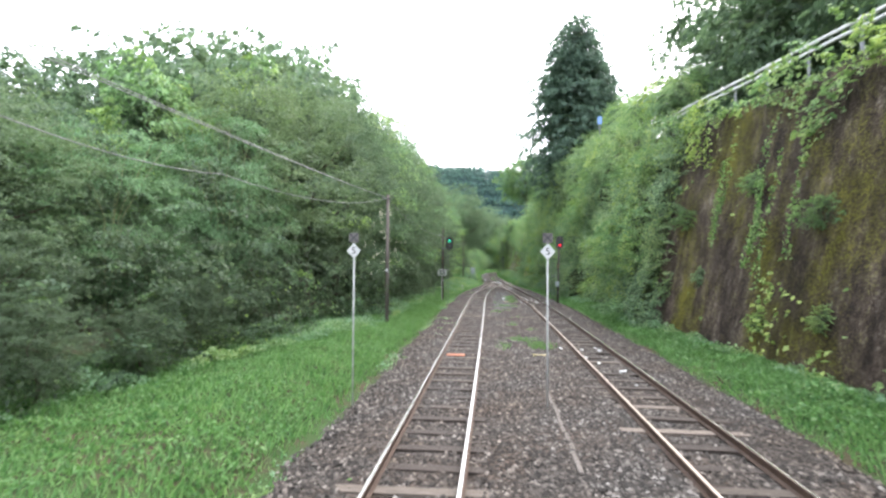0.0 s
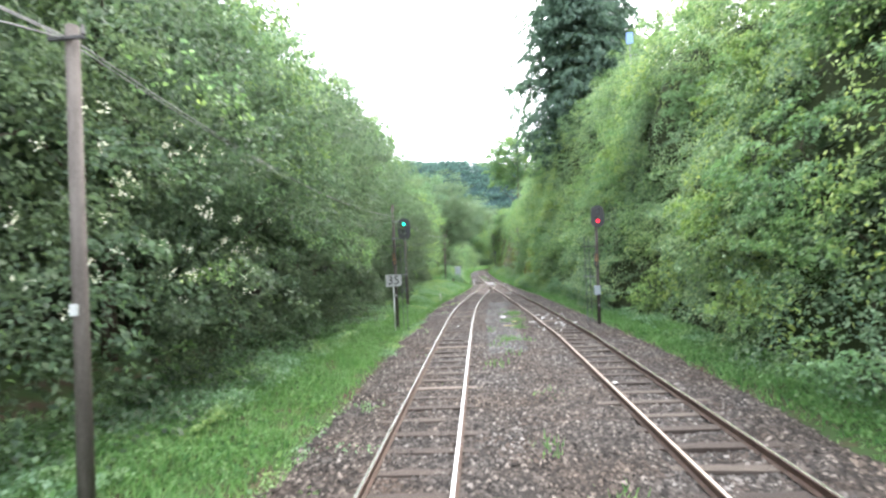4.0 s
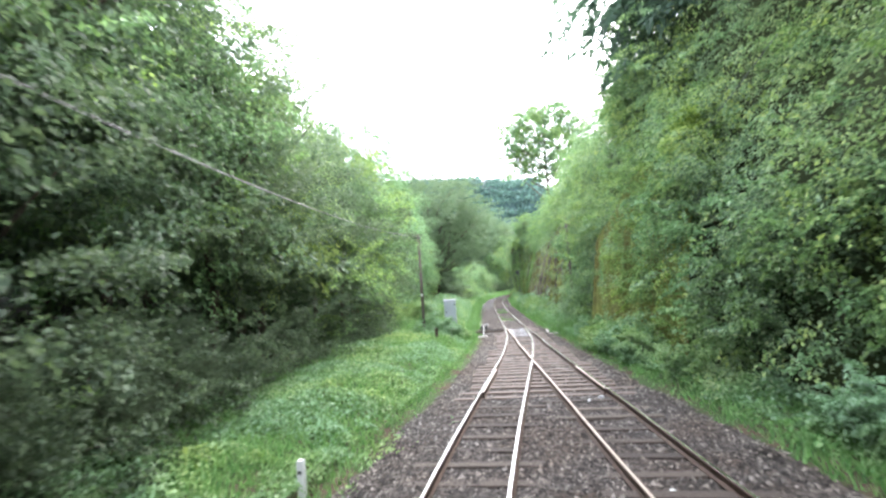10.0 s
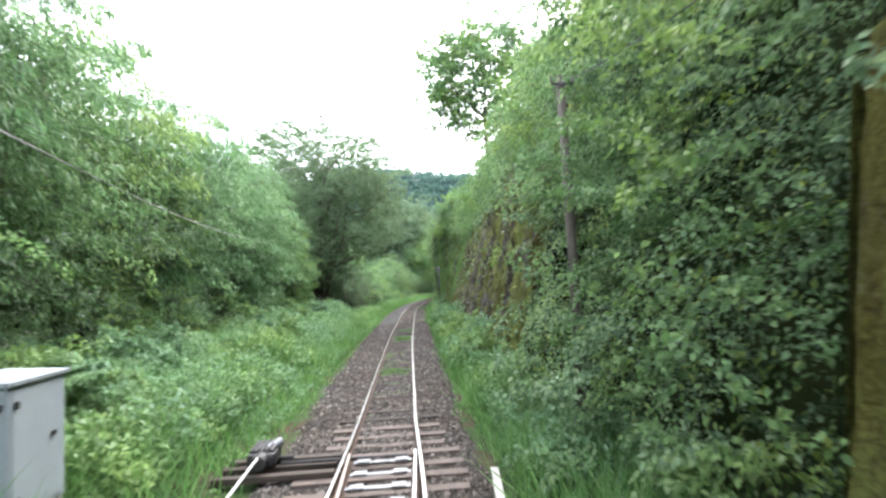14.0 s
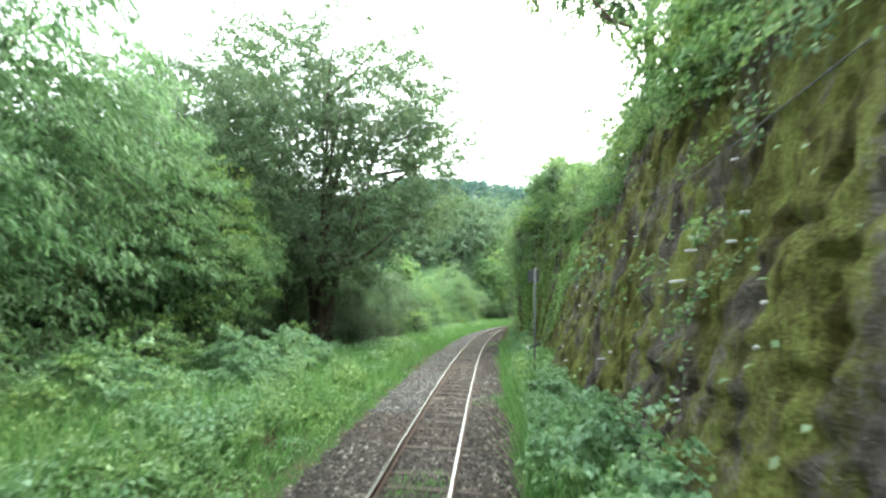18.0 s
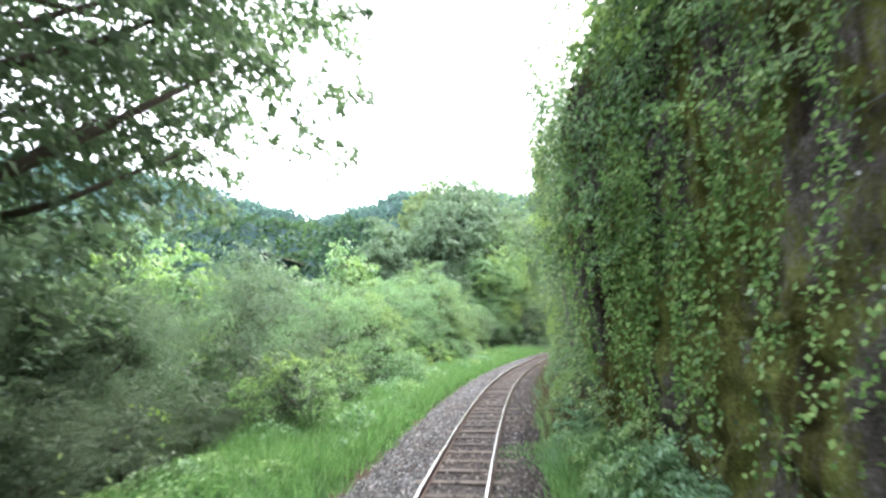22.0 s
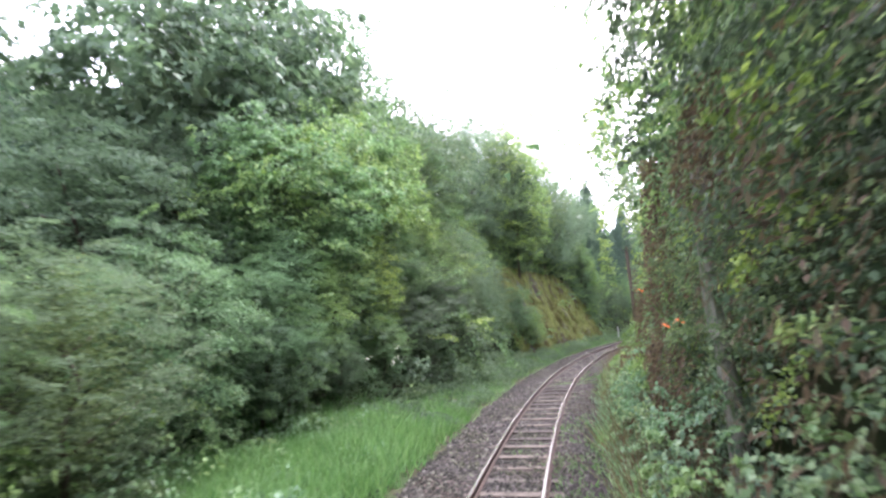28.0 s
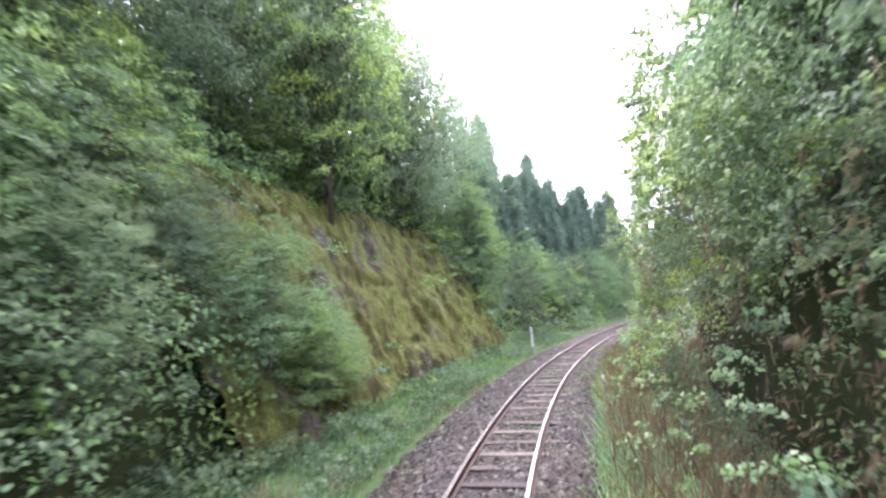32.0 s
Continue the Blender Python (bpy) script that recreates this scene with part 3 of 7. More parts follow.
def rail(parent, s0, s1, lat, top, step=0.6, label="", shift=0.0):
    ss = np.arange(s0, s1 + 0.01, step)
    sec = np.array(RAIL_SECTION)
    n, k = len(ss), len(sec)
    L = lat(ss)[:, None] + sec[None, :, 0]
    P = at(np.repeat(ss[:, None], k, 1), L, np.broadcast_to(sec[:, 1] + shift, L.shape)).reshape(-1, 3)
    faces, idx = [], []
    for i in range(n - 1):
        for j in range(k):
            a, b = i * k + j, i * k + (j + 1) % k
            faces.append((a, b, b + k, a + k))
            idx.append(1 if j == 0 else 0)
    faces += [tuple(range(k)), tuple(range((n - 1) * k, n * k))[::-1]]
    idx += [0, 0]
    ob = mesh_ob("rail", P, [f[::-1] for f in faces], [RAIL_RUST, top], parent, label)
    ob.data.polygons.foreach_set("material_index", idx)
    return ob


track = thing("track", "worn single railway track on dark timber sleepers", "railway track", kind="structure")
side = thing("side_track", "rusty siding track joining through a turnout", "railway track", kind="structure")
rail(track, -30, 213, lambda s: s * 0 - 0.566, RAIL_TOP, label="polished steel running rail")
rail(track, -30, 78.0, lambda s: s * 0 + 0.566, RAIL_TOP, label="polished steel running rail")
rail(side, -30, 78.0, lambda s: second(s) - 0.566, RAIL_DULL, label="dull rusty rail")
rail(side, -30, 213, lambda s: second(s) + 0.566, RAIL_TOP, label="steel rail with a worn bright head")


# ---- sleepers ----
def sleeper_mesh(length, name="sleeper"):
    bm = bmesh.new()
    box(bm, (length, 0.2, 0.14), (0, 0, 0), 0.012)
    me = bpy.data.meshes.new(name)
    bm.to_mesh(me)
    bm.free()
    me.materials.append(SLEEPER)
    return me


SL = {w: sleeper_mesh(w) for w in (2.1, 2.6, 3.2, 3.8, 4.4)}
SLN, SLP = {}, {}
for w in SL:
    SLN[w], SLP[w] = SL[w].copy(), SL[w].copy()
    SLN[w].materials[0], SLP[w].materials[0] = SLEEPER_NEW, SLEEPER_PALE


def sleeper(parent, s, l, w=2.1, new_wood=False, z=-0.215, pale=False):
    ob = new("sleeper", (SLN if new_wood else SLP if pale else SL)[w])
    ob.parent = parent
    j = RNG.normal(size=4)
    ob.matrix_basis = stand(s, l + 0.03 * j[0], z + 0.008 * j[1], 90 * 0 + 1.2 * j[2])


s = 2.0
while s < 209:
    if not 61.0 < s < 80.3:
        sleeper(track, s, 0, z=float(along(s, [(0, -0.219), (79, -0.219), (82, -0.24), (102, -0.24), (108, -0.221)])), pale=s > 112 and RNG.random() < 0.35)
    s += 0.72
for s in np.arange(2.3, 60.8, 0.73):
    sleeper(side, s, float(second(s)))
for i, s in enumerate(np.arange(61.3, 80.3, 0.5)):
    gap = float(second(s))
    w = min((w for w in SL if w >= min(gap, 2.3) + 2.05), default=4.4)
    sleeper(track, s, gap / 2, w, new_wood=True)


# ---- banks and walls ----
def wall_sheet(name, s0, s1, ztop, material, label, category, depth=0.25, flute=0.5, step=0.3, push=0.0, side_sign=1, face=None, seed=1, rows_up=30):
    """A standing face with real relief: s along, z up; at the top it runs back into the slope."""
    face = face or face_right
    ss = np.arange(s0, s1 + 0.01, step)
    vv = np.linspace(0, 1, rows_up)

    def place(S, V):
        zt = ztop(S)
        z = -0.6 + V * (zt + 0.6)
        lean = S + 0.4 * z
        rib = 1 - np.abs(vnoise(lean * flute, z * flute * 0.3, 0, seed) * 2 - 1)
        rib2 = 1 - np.abs(vnoise(lean * flute * 2.6, z * flute * 0.8, 0, seed + 1) * 2 - 1)
        lump = vnoise(S * flute * 4.5, z * flute * 3.5, 0, seed + 2)
        ledge = 1 - np.abs(vnoise(lean * flute * 1.5, z * flute * 5, 0, seed + 3) * 2 - 1)
        grit = vnoise(S * flute * 9, z * flute * 8, 0, seed + 4)
        n = 0.24 * rib + 0.22 * rib2 + 0.22 * lump + 0.2 * ledge + 0.12 * grit
        l = face(S, z) + push + (0.5 - n) * 2 * depth
        return at(S, side_sign * l, z)
    ob = grid_ob(name, ss, vv, None, material, uvw=place)
    return tagged(ob, label, category, kind="structure")


def bank_sheet(S, V):
    # face for V in 0..0.6, then back over the top
    zt = np.minimum(top_right(S), along(S, [(124, 12), (131, 4.5), (160, 4.0), (213, 3.0)]))
    z = np.where(V < 0.6, -0.6 + (zt + 0.6) * V / 0.6, zt + (V - 0.6) * 14 * along(S, [(-40, 0.1), (31, 0.1), (45, 0.35), (80, 0.5), (260, 0.5)]))
    l = face_right(S, np.minimum(z, zt)) + along(S, [(79, 0.45), (82, 1.3), (126, 1.3), (130, 2.0), (213, 2.0)]) + np.where(V > 0.6, (V - 0.6) * 45, 0) + (vnoise(S * 0.5, z * 0.5, 0, 9) - 0.5) * 0.5
    return at(S, l, z)


tagged(grid_ob("bank_cutting", np.arange(-40, 213, 0.9), np.linspace(0, 1, 31), None, DARK_BED, uvw=bank_sheet), "steep earth bank of the cutting, shade under the creepers in its colour", "bank", kind="structure")
wall_sheet("wall_retaining", -40, 28.6, lambda s: top_right(s) - 0.35, BROWN_WALL, "tall brown stained concrete retaining wall with moss streaks", "retaining wall", 0.1, 0.5)
face_short = lambda s, z: along(s, [(64, 5.2), (69, 4.15), (73.3, 3.45)]) + 0.14 * np.maximum(z, 0)
wall_sheet("wall_mossy_short", 64.5, 73.3, lambda s: along(s, [(64, 7.2), (69, 6.4), (73.3, 4.2)]), MOSS_WALL, "moss-covered concrete wall with a sloping top among creepers", "mossy wall", 0.1, 0.6, 0.18, seed=4, rows_up=44, face=face_short)
end_wall = bmesh.new()
end_wall.faces.new([end_wall.verts.new(V3(73.29, float(face_short(73.3, z)) + d, z)) for z, d in ((-0.5, 0.05), (-0.5, 2.4), (4.2, 2.4), (4.2, 0.05))])
bmesh.ops.solidify(end_wall, geom=end_wall.faces[:], thickness=0.12)
part("end_face", end_wall, MOSS_WALL, bpy.data.objects["wall_mossy_short"])
wall_sheet("rock_face", 82.5, 127, lambda s: along(s, [(82, 8.0), (92, 7.2), (104, 8.2), (118, 8.5), (127, 8)]), MOSS, "tall rock face under yellow-green moss", "rock face", 0.42, 0.95, 0.15, -0.05, seed=6, rows_up=64)


def slope_left(s, z):
    return along(s, [(176, 4.2), (183, 3.9), (190, 3.9), (198, 3.7), (204, 3.6)]) + 0.48 * np.maximum(z, 0)


wall_sheet("rock_slope", 181.6, 198.6, lambda s: along(s, [(181, 6.6), (188, 6.5), (196, 6.1), (197.6, 5.0), (198.6, 1.0)]), MOSS_SLOPE, "leaning rock slope streaked with yellow moss", "rock slope", 0.45, 0.6, 0.16, 0.0, -1, slope_left, seed=8, rows_up=50)


def bank_left(S, V):
    z = np.where(V < 1, -0.5 + V * 6.5, 6 + (V - 1) * 7)
    toe = np.where(S < 174, toe_left(S) + 2.2 - 1.4 * np.clip((S - 166) / 8, 0, 1), slope_left(S, 0) + 0.4)
    l = toe + along(S, [(150, 1.2), (178, 0.55), (230, 0.6)]) * np.clip(z, 0, 6) + np.maximum(V - 1, 0) * 22
    return at(S, -l, z)


tagged(grid_ob("bank_hillside", np.arange(158, 213, 0.9), np.linspace(0, 2, 30), None, DARK_BED, uvw=bank_left), "hillside rising beside the line, shade put into its dark colour", "bank", kind="structure")


# ---- creepers and undergrowth: leaves in clumps over the faces ----
def cover(name, s0, s1, z0, z1, density, face, sign, mask, material, label, length=0.17, width=0.11, push=0.8, seed=0, clump=0.85, category="creepers", droop=0.6):
    rng = np.random.default_rng(100 + seed)
    n = int((s1 - s0) * (z1 - z0) * density)
    S, Z = rng.uniform(s0, s1, n), rng.uniform(z0, z1, n)
    a = vnoise(S * clump, Z * clump * 1.1, 0, seed)
    b = vnoise(S * clump * 2.7, Z * clump * 2.9, 0, seed + 50)
    thick = 0.62 * a + 0.38 * b
    keep = (rng.random(n) < np.clip(mask(S, Z), 0, 1)) & (rng.random(n) < np.clip((thick - 0.3) * 3.4, 0.015, 1))
    S, Z, thick = S[keep], Z[keep], thick[keep]
    n = len(S)
    out = push * (along(S, [(62, 1.0), (70, 0.4), (84, 0.4), (90, 1.0)]) if sign > 0 else 1.0) * np.clip(thick - 0.2, 0, 1) * 1.3 + rng.uniform(-0.1, 0.12, n)
    L = face(S, Z) - out
    P = at(S, sign * L, Z)
    x, y, h = line(S)
    way = np.stack([-sign * np.cos(h), -sign * np.sin(h), 0 * h], -1) * 0.7
    ob = quads_ob(name, leaves(P, length, width, way, droop, 1.0, rng), material)
    return tagged(ob, label, category, kind="stuff")


def boughs(name, s0, s1, z0, z1, density, face, sign, mask, material, label, size=(0.5, 1.3), per=46, length=0.14, width=0.085, push=0.9, seed=0, clump=0.3, arch=0.5, category="creepers", gap=0.34, flat=1.0):
    """Layered leafy boughs reaching out of a bank, in uneven masses with dark hollows between."""
    rng = np.random.default_rng(700 + seed)
    n = int((s1 - s0) * (z1 - z0) * density)
    S, Z = rng.uniform(s0, s1, n), rng.uniform(z0, z1, n)
    a = 0.6 * vnoise(S * clump, Z * clump * 1.5, 0, seed) + 0.4 * vnoise(S * clump * 2.6, Z * clump * 3.4, 0, seed + 40)
    keep = (rng.random(n) < np.clip(mask(S, Z), 0, 1)) & (rng.random(n) < np.clip((a - gap) * 5, 0.04, 1))
    S, Z, a = S[keep], Z[keep], a[keep]
    n = len(S)
    L = face(S, Z) - push * (1.7 * np.clip(a - gap, 0, 1) + 0.35 * rng.random(n) ** 2) + 0.15
    reach = rng.uniform(size[0], size[1], n)
    L = np.maximum(L, along(Z, [(0, 1.75), (1, 2.0), (4.5, 2.0), (7, 1.5)]) + 0.75 * reach)
    x, y, h = line(S)
    q = h + rng.normal(0, 0.75, n)
    out = np.stack([-sign * np.cos(q), -sign * np.sin(q), 0.25 + 0 * q], -1)
    P, way = fan(at(S, sign * L, Z), out, reach, per, rng, arch)
    return tagged(quads_ob(name, leaves(P, length, width, way * 1.1, 0.1, 1.0, rng), material), label, category, kind="stuff")


def mask_right(S, Z):
    zt = top_right(S) + 0.6
    full = np.where(Z < zt, 1.0, 0.0)
    n = vnoise(S * 0.35, Z * 0.3, 0, 77)
    wall = np.where(Z > zt - 1.1 - 3.4 * n * vnoise(S * 0.9, 0 * Z, 0, 76), 1.0, np.where((n > 0.66) & (vnoise(S * 1.6, Z * 0.12, 0, 78) > 0.6), 0.5, 0.002))
    moss = np.where(Z > 2.8 + 2.6 * n, 1.0, np.where(S > 73.6, 0.9, np.where(n > 0.6, 0.4, 0.03)))
    rock = np.where(Z > along(S, [(82, 5.2), (92, 4.6), (100, 5.6), (108, 7.2), (115, 6.6), (119, 5.4), (122, 4.4), (124.5, 2.6), (127, 0.5)]) + 1.6 * n, 0.95, np.where(vnoise(S * 0.9, Z * 0.2, 0, 79) > along(S, [(82, 0.74), (104, 0.84), (118, 0.86), (123, 0.8), (125, 0.4), (128, 0.1)]), 0.5, 0.015))
    m = np.where(S < 27.4 + 0.8 * n, wall, np.where((S > 69.2) & (S < 73.6), moss, np.where((S > 82) & (S < 127), rock, 1.0)))
    return m * full * np.where((S > 62.5) & (S < 69.2) & (Z < 4.4), 0.3, 1.0)


face_r = lambda S, Z: face_right(S, Z) - 0.02
cover("creepers_on_bank", -12, 28, 0, 10, 90, face_r, 1, mask_right, LEAF_LIGHT, "bright green vines trailing over the top of the wall", seed=1, push=0.9)
boughs("creepers_on_bank", -12, 28, 6, 10.5, 1.6, face_r, 1, mask_right, LEAF, "leafy sprays hanging over the top of the wall", (0.6, 1.4), 44, 0.17, 0.1, 0.7, 1, 0.5)
boughs("creepers_on_bank", 27.0, 29.8, 0.2, 9.2, 5.0, face_r, 1, lambda S, Z: 1.0 + 0 * Z, IVY, "dense creepers at the end of the wall", (0.4, 1.0), 70, 0.1, 0.062, 0.5, 33, 0.5, 0.5, gap=0.2)
boughs("creepers_on_bank", 63.5, 70.6, 0.3, 8.0, 5.0, lambda S, Z: face_short(S, Z) + 0.05, 1, lambda S, Z: along(S, [(63, 1.0), (68.8, 1.0), (70.4, 0.3)]) * np.clip((Z - 0.2 - 1.2 * (S - 68.4)) / 1.0, 0.15, 1), LEAF, "leafy creepers hanging over the mossy wall", (0.4, 1.0), 80, 0.085, 0.052, 0.5, 34, 0.4, 0.6, gap=0.3)
boughs("creepers_on_bank", 64.5, 73.4, 3.2, 7.8, 4.0, lambda S, Z: face_short(S, Z) + 0.25, 1, lambda S, Z: np.clip(1 - np.abs(Z - 0.2 - along(S, [(64, 7.2), (69, 6.4), (73.3, 4.2)])) / 0.8, 0, 1), LEAF, "leafy sprays hanging over the top of the mossy wall", (0.35, 0.9), 70, 0.08, 0.05, 0.4, 36, 0.5, 0.6, gap=0.25)
boughs("creepers_on_bank", 73.6, 78.0, 0.1, 3.6, 3.0, lambda S, Z: along(S, [(73, 3.7), (78, 3.6)]) + 0.25 * Z, 1, lambda S, Z: 1.0 + 0 * Z, LEAF, "leafy bush between the wall and the pole", (0.4, 1.0), 80, 0.085, 0.052, 0.5, 35, 0.4, 0.5, gap=0.22)
boughs("creepers_on_bank", 73.4, 79.5, 0.4, 5.4, 2.6, lambda S, Z: along(S, [(73, 3.35), (79, 3.4)]) + 0.22 * Z, 1, lambda S, Z: 1.0 + 0 * Z, LEAF_LIGHT, "light green sprays of the bush beside the pole", (0.4, 0.9), 70, 0.085, 0.05, 0.6, 44, 0.5, 0.5, gap=0.3)
cover("creepers_on_bank", 27.5, 62, -0.3, 14.2, 140, face_r, 1, mask_right, IVY, "dense green creepers covering the steep bank", 0.115, 0.072, seed=2, push=1.2, clump=0.5)
cover("creepers_on_bank", 61, 84, -0.3, 13, 210, face_r, 1, mask_right, IVY, "small-leaved creepers covering the steep bank", 0.085, 0.056, seed=22, push=1.2, clump=0.5)
# real shoots, but so many also to paint the far bank's haze lighter
cover("creepers_on_bank", 27.5, 84, 0.5, 14.2, 40, face_r, 1, mask_right, LEAF_LIGHT, "light green shoots among the creepers, thickened for hazy lightness", 0.12, 0.066, seed=7, push=1.8, clump=0.5)
boughs("boughs_on_bank", 27.5, 84, 0.3, 15, 1.1, face_r, 1, mask_right, IVY, "leafy boughs layered over the steep bank", (0.6, 1.5), 100, 0.098, 0.06, 1.6, 2, 0.22)
boughs("boughs_on_bank", 27.5, 84, 0.6, 15, 0.8, face_r, 1, mask_right, LEAF, "green boughs reaching out of the bank", (0.8, 1.9), 130, 0.105, 0.062, 2.0, 3, 0.17, 0.4)
fill = lambda S, Z: np.where((S > 69.0) & (S < 73.6) & (Z < 5.5), 0.03, along(S, [(58, 0.0), (62, 1.0), (82, 1.0), (85, 0.0)]) + 0 * Z)
boughs("boughs_on_bank", 58, 85, 0.2, 11, 3.2, lambda S, Z: face_right(S, Z) + 0.25, 1, fill, IVY, "dense small-leaved creepers over the bank", (0.35, 0.9), 66, 0.082, 0.052, 0.5, 24, 0.4, 0.55, gap=0.24)
# deeper creepers take a darker leaf colour, painting shade into the hollows
boughs("boughs_on_bank", 58, 85, 0.2, 11, 1.1, lambda S, Z: face_right(S, Z) + 0.35, 1, fill, LEAF_DARK, "creepers deep in the bank, coloured darker as in shade", (0.4, 0.9), 60, 0.085, 0.053, 0.4, 25, 0.4, 0.55, gap=0.15)
boughs("boughs_on_bank", 27.5, 60, 0.2, 13, 1.0, lambda S, Z: face_right(S, Z) + 0.35, 1, mask_right, LEAF_DARK, "creepers deep in the bank, coloured darker as in shade", (0.5, 1.1), 76, 0.1, 0.062, 0.4, 26, 0.4, 0.55, gap=0.15)
boughs("boughs_on_bank", 27.5, 84, 2.5, 15, 0.75, face_r, 1, mask_right, LEAF_LIGHT, "light green boughs on the bank", (0.7, 1.6), 110, 0.105, 0.06, 2.2, 4, 0.2)
cover("creepers_on_bank", 65, 73.2, 0.4, 6.4, 260, lambda S, Z: face_short(S, Z) - 0.02, 1, lambda S, Z: np.clip((70.5 - S) / 3 + 0.9 * (vnoise(S * 0.8, Z * 0.7, 0, 55) - 0.45), 0.02, 1), LEAF, "small creepers over the mossy wall", 0.075, 0.05, seed=41, push=0.3, clump=0.9)
cover("creepers_on_bank", 84, 128, -0.3, 12.2, 130, face_r, 1, mask_right, IVY, "green creepers hanging over the mossy rock", 0.12, 0.08, seed=4, push=0.9, clump=0.6)
boughs("boughs_on_bank", 82, 128, 1.5, 13, 1.2, face_r, 1, mask_right, LEAF_LIGHT, "light green boughs hanging over the rock", (0.6, 1.7), 100, 0.1, 0.055, 1.6, 5, 0.3, 0.6)
boughs("boughs_on_bank", 82, 128, 1.5, 13, 0.8, face_r, 1, mask_right, LEAF, "green boughs hanging over the rock", (0.8, 2.0), 115, 0.1, 0.055, 1.9, 6, 0.22, 0.55)


def vines(name, s0, s1, count, material, label, seed, face=None, roots=11, leaf=(0.095, 0.07), per=120, high=(4.2, 9.0), low=(0.3, 3.6)):
    """Vines hanging down a face in wavering strands, with a leaf every few centimetres."""
    rng = np.random.default_rng(900 + seed)
    root = rng.uniform(s0, s1, roots)
    s = root[rng.integers(0, roots, count)] + rng.normal(0, 0.22, count)
    top, end = rng.uniform(*high, count), rng.uniform(*low, count)
    k = np.repeat(np.arange(count), per)
    u = rng.random(len(k))
    Z = top[k] + (end[k] - top[k]) * u
    wave = 0.5 * (vnoise(s[k] * 5, Z * 0.5, 0, seed) - 0.5)
    bunch = 0.03 + 0.12 * vnoise(s[k] * 3, Z * 1.3, 0, seed + 1) ** 1.5
    S = s[k] + wave + rng.normal(0, 1, len(k)) * bunch
    L = (face or face_right)(S, Z) - 0.12 - 0.3 * rng.random(count)[k] - 0.12 * rng.random(len(k))
    x, y, h = line(S)
    way = np.stack([-np.cos(h) * 0.5, -np.sin(h) * 0.5, -0.6 + 0 * h], -1)
    return tagged(quads_ob(name, leaves(at(S, L, Z), leaf[0], leaf[1], way, 0.2, 1.0, rng), material), label, "vines", kind="stuff")


vines("hanging_vines", 118.5, 126.4, 62, VINE, "bright green vines hanging in strands down the rock", 1, roots=16, high=(4.6, 10.0))
vines("hanging_vines", 116.5, 127, 40, VINE, "green vines hanging in strands down the rock", 2, roots=12)
vines("hanging_vines", 66, 71.4, 30, LEAF, "green vines hanging down the mossy wall", 3, lambda S, Z: face_short(S, Z), 6, (0.07, 0.05), 90, (3.5, 6.5), (0.6, 3.0))
vines("hanging_vines", 19, 27, 9, VINE, "bright green vines trailing down the retaining wall", 4, None, 4, (0.11, 0.08), 110, (4.5, 7.5), (0.6, 4.5))
dry_face = lambda S, Z: face_right(S, Z) + 0.3
vines("dry_vines", 141, 161, 90, DRY, "dry brown stems hanging over the bank", 5, dry_face, 90, (0.16, 0.014), 40, (1.4, 4.8), (0.2, 2.4))
vines("dry_vines", 164, 204, 140, DRY, "dry brown stems hanging in the thicket", 6, lambda S, Z: face_right(S, Z) + 0.25, 80, (0.16, 0.014), 36, (1.4, 4.5), (0.2, 2.4))
thick = lambda S, Z: mask_right(S, Z) * np.where(Z > 1.4 + 1.6 * vnoise(S * 0.4, 0 * Z, 0, 88), 1.0, 0.35)
thin = lambda S, Z: thick(S, Z) * np.where((Z > 2.2) & (S > 145.5), along(S, [(146, 0.1), (151, 0.1), (155, 1.0)]), 1.0)
face_t = lambda S, Z: face_right(S, Z) + along(Z, [(0, 0.5), (1.5, 1.0), (3.0, 1.0), (5, 0.45), (7, 0.1), (12, 0.4)]) + 2.4 * (vnoise(S * 0.22 + 3, Z * 0.26, 0, 93) - 0.45) * along(S, [(124, 0.3), (134, 1), (260, 1)])
cover("creepers_on_bank", 124, 205, -0.3, 10.5, 70, face_t, 1, thick, IVY, "dark leafy thicket close beside the line", 0.11, 0.07, seed=5, push=0.5, clump=0.5)
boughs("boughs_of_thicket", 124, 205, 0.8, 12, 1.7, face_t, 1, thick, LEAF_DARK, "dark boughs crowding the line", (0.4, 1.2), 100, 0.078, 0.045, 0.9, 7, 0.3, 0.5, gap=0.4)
boughs("boughs_of_thicket", 124, 205, 0.5, 12, 1.5, face_t, 1, thin, LEAF, "green boughs crowding the line", (0.4, 1.3), 110, 0.08, 0.045, 1.0, 8, 0.24, 0.45, gap=0.4)
boughs("boughs_of_thicket", 124, 205, 0.2, 10, 0.4, face_t, 1, thin, LEAF_LIGHT, "pale young boughs in the thicket", (0.4, 1.0), 80, 0.085, 0.045, 1.0, 9, 0.4, 0.4)
# shade-coloured leaves make the overhang read as dark
boughs("boughs_of_thicket", 141, 162, 4.6, 11, 2.6, lambda S, Z: 2.9 - 0.05 * (Z - 5) + 1.0 * (vnoise(S * 0.3, Z * 0.3, 0, 98) - 0.5), 1, lambda S, Z: along(S, [(141, 0.0), (145, 1.0), (158, 1.0), (162, 0.0)]) + 0 * Z, LEAF_SHADE, "boughs overhanging the bank, shade put into their leaf colour", (0.4, 1.0), 90, 0.085, 0.05, 0.5, 37, 0.3, 0.6, gap=0.22)
boughs("boughs_of_thicket", 168.6, 171.2, 3.3, 6.6, 5.0, lambda S, Z: 2.5 + 0 * Z, 1, lambda S, Z: 1.0 + 0 * Z, LEAF, "leafy boughs reaching out before the pole", (0.25, 0.5), 50, 0.075, 0.045, 0.3, 38, 0.5, 0.5, gap=0.15)
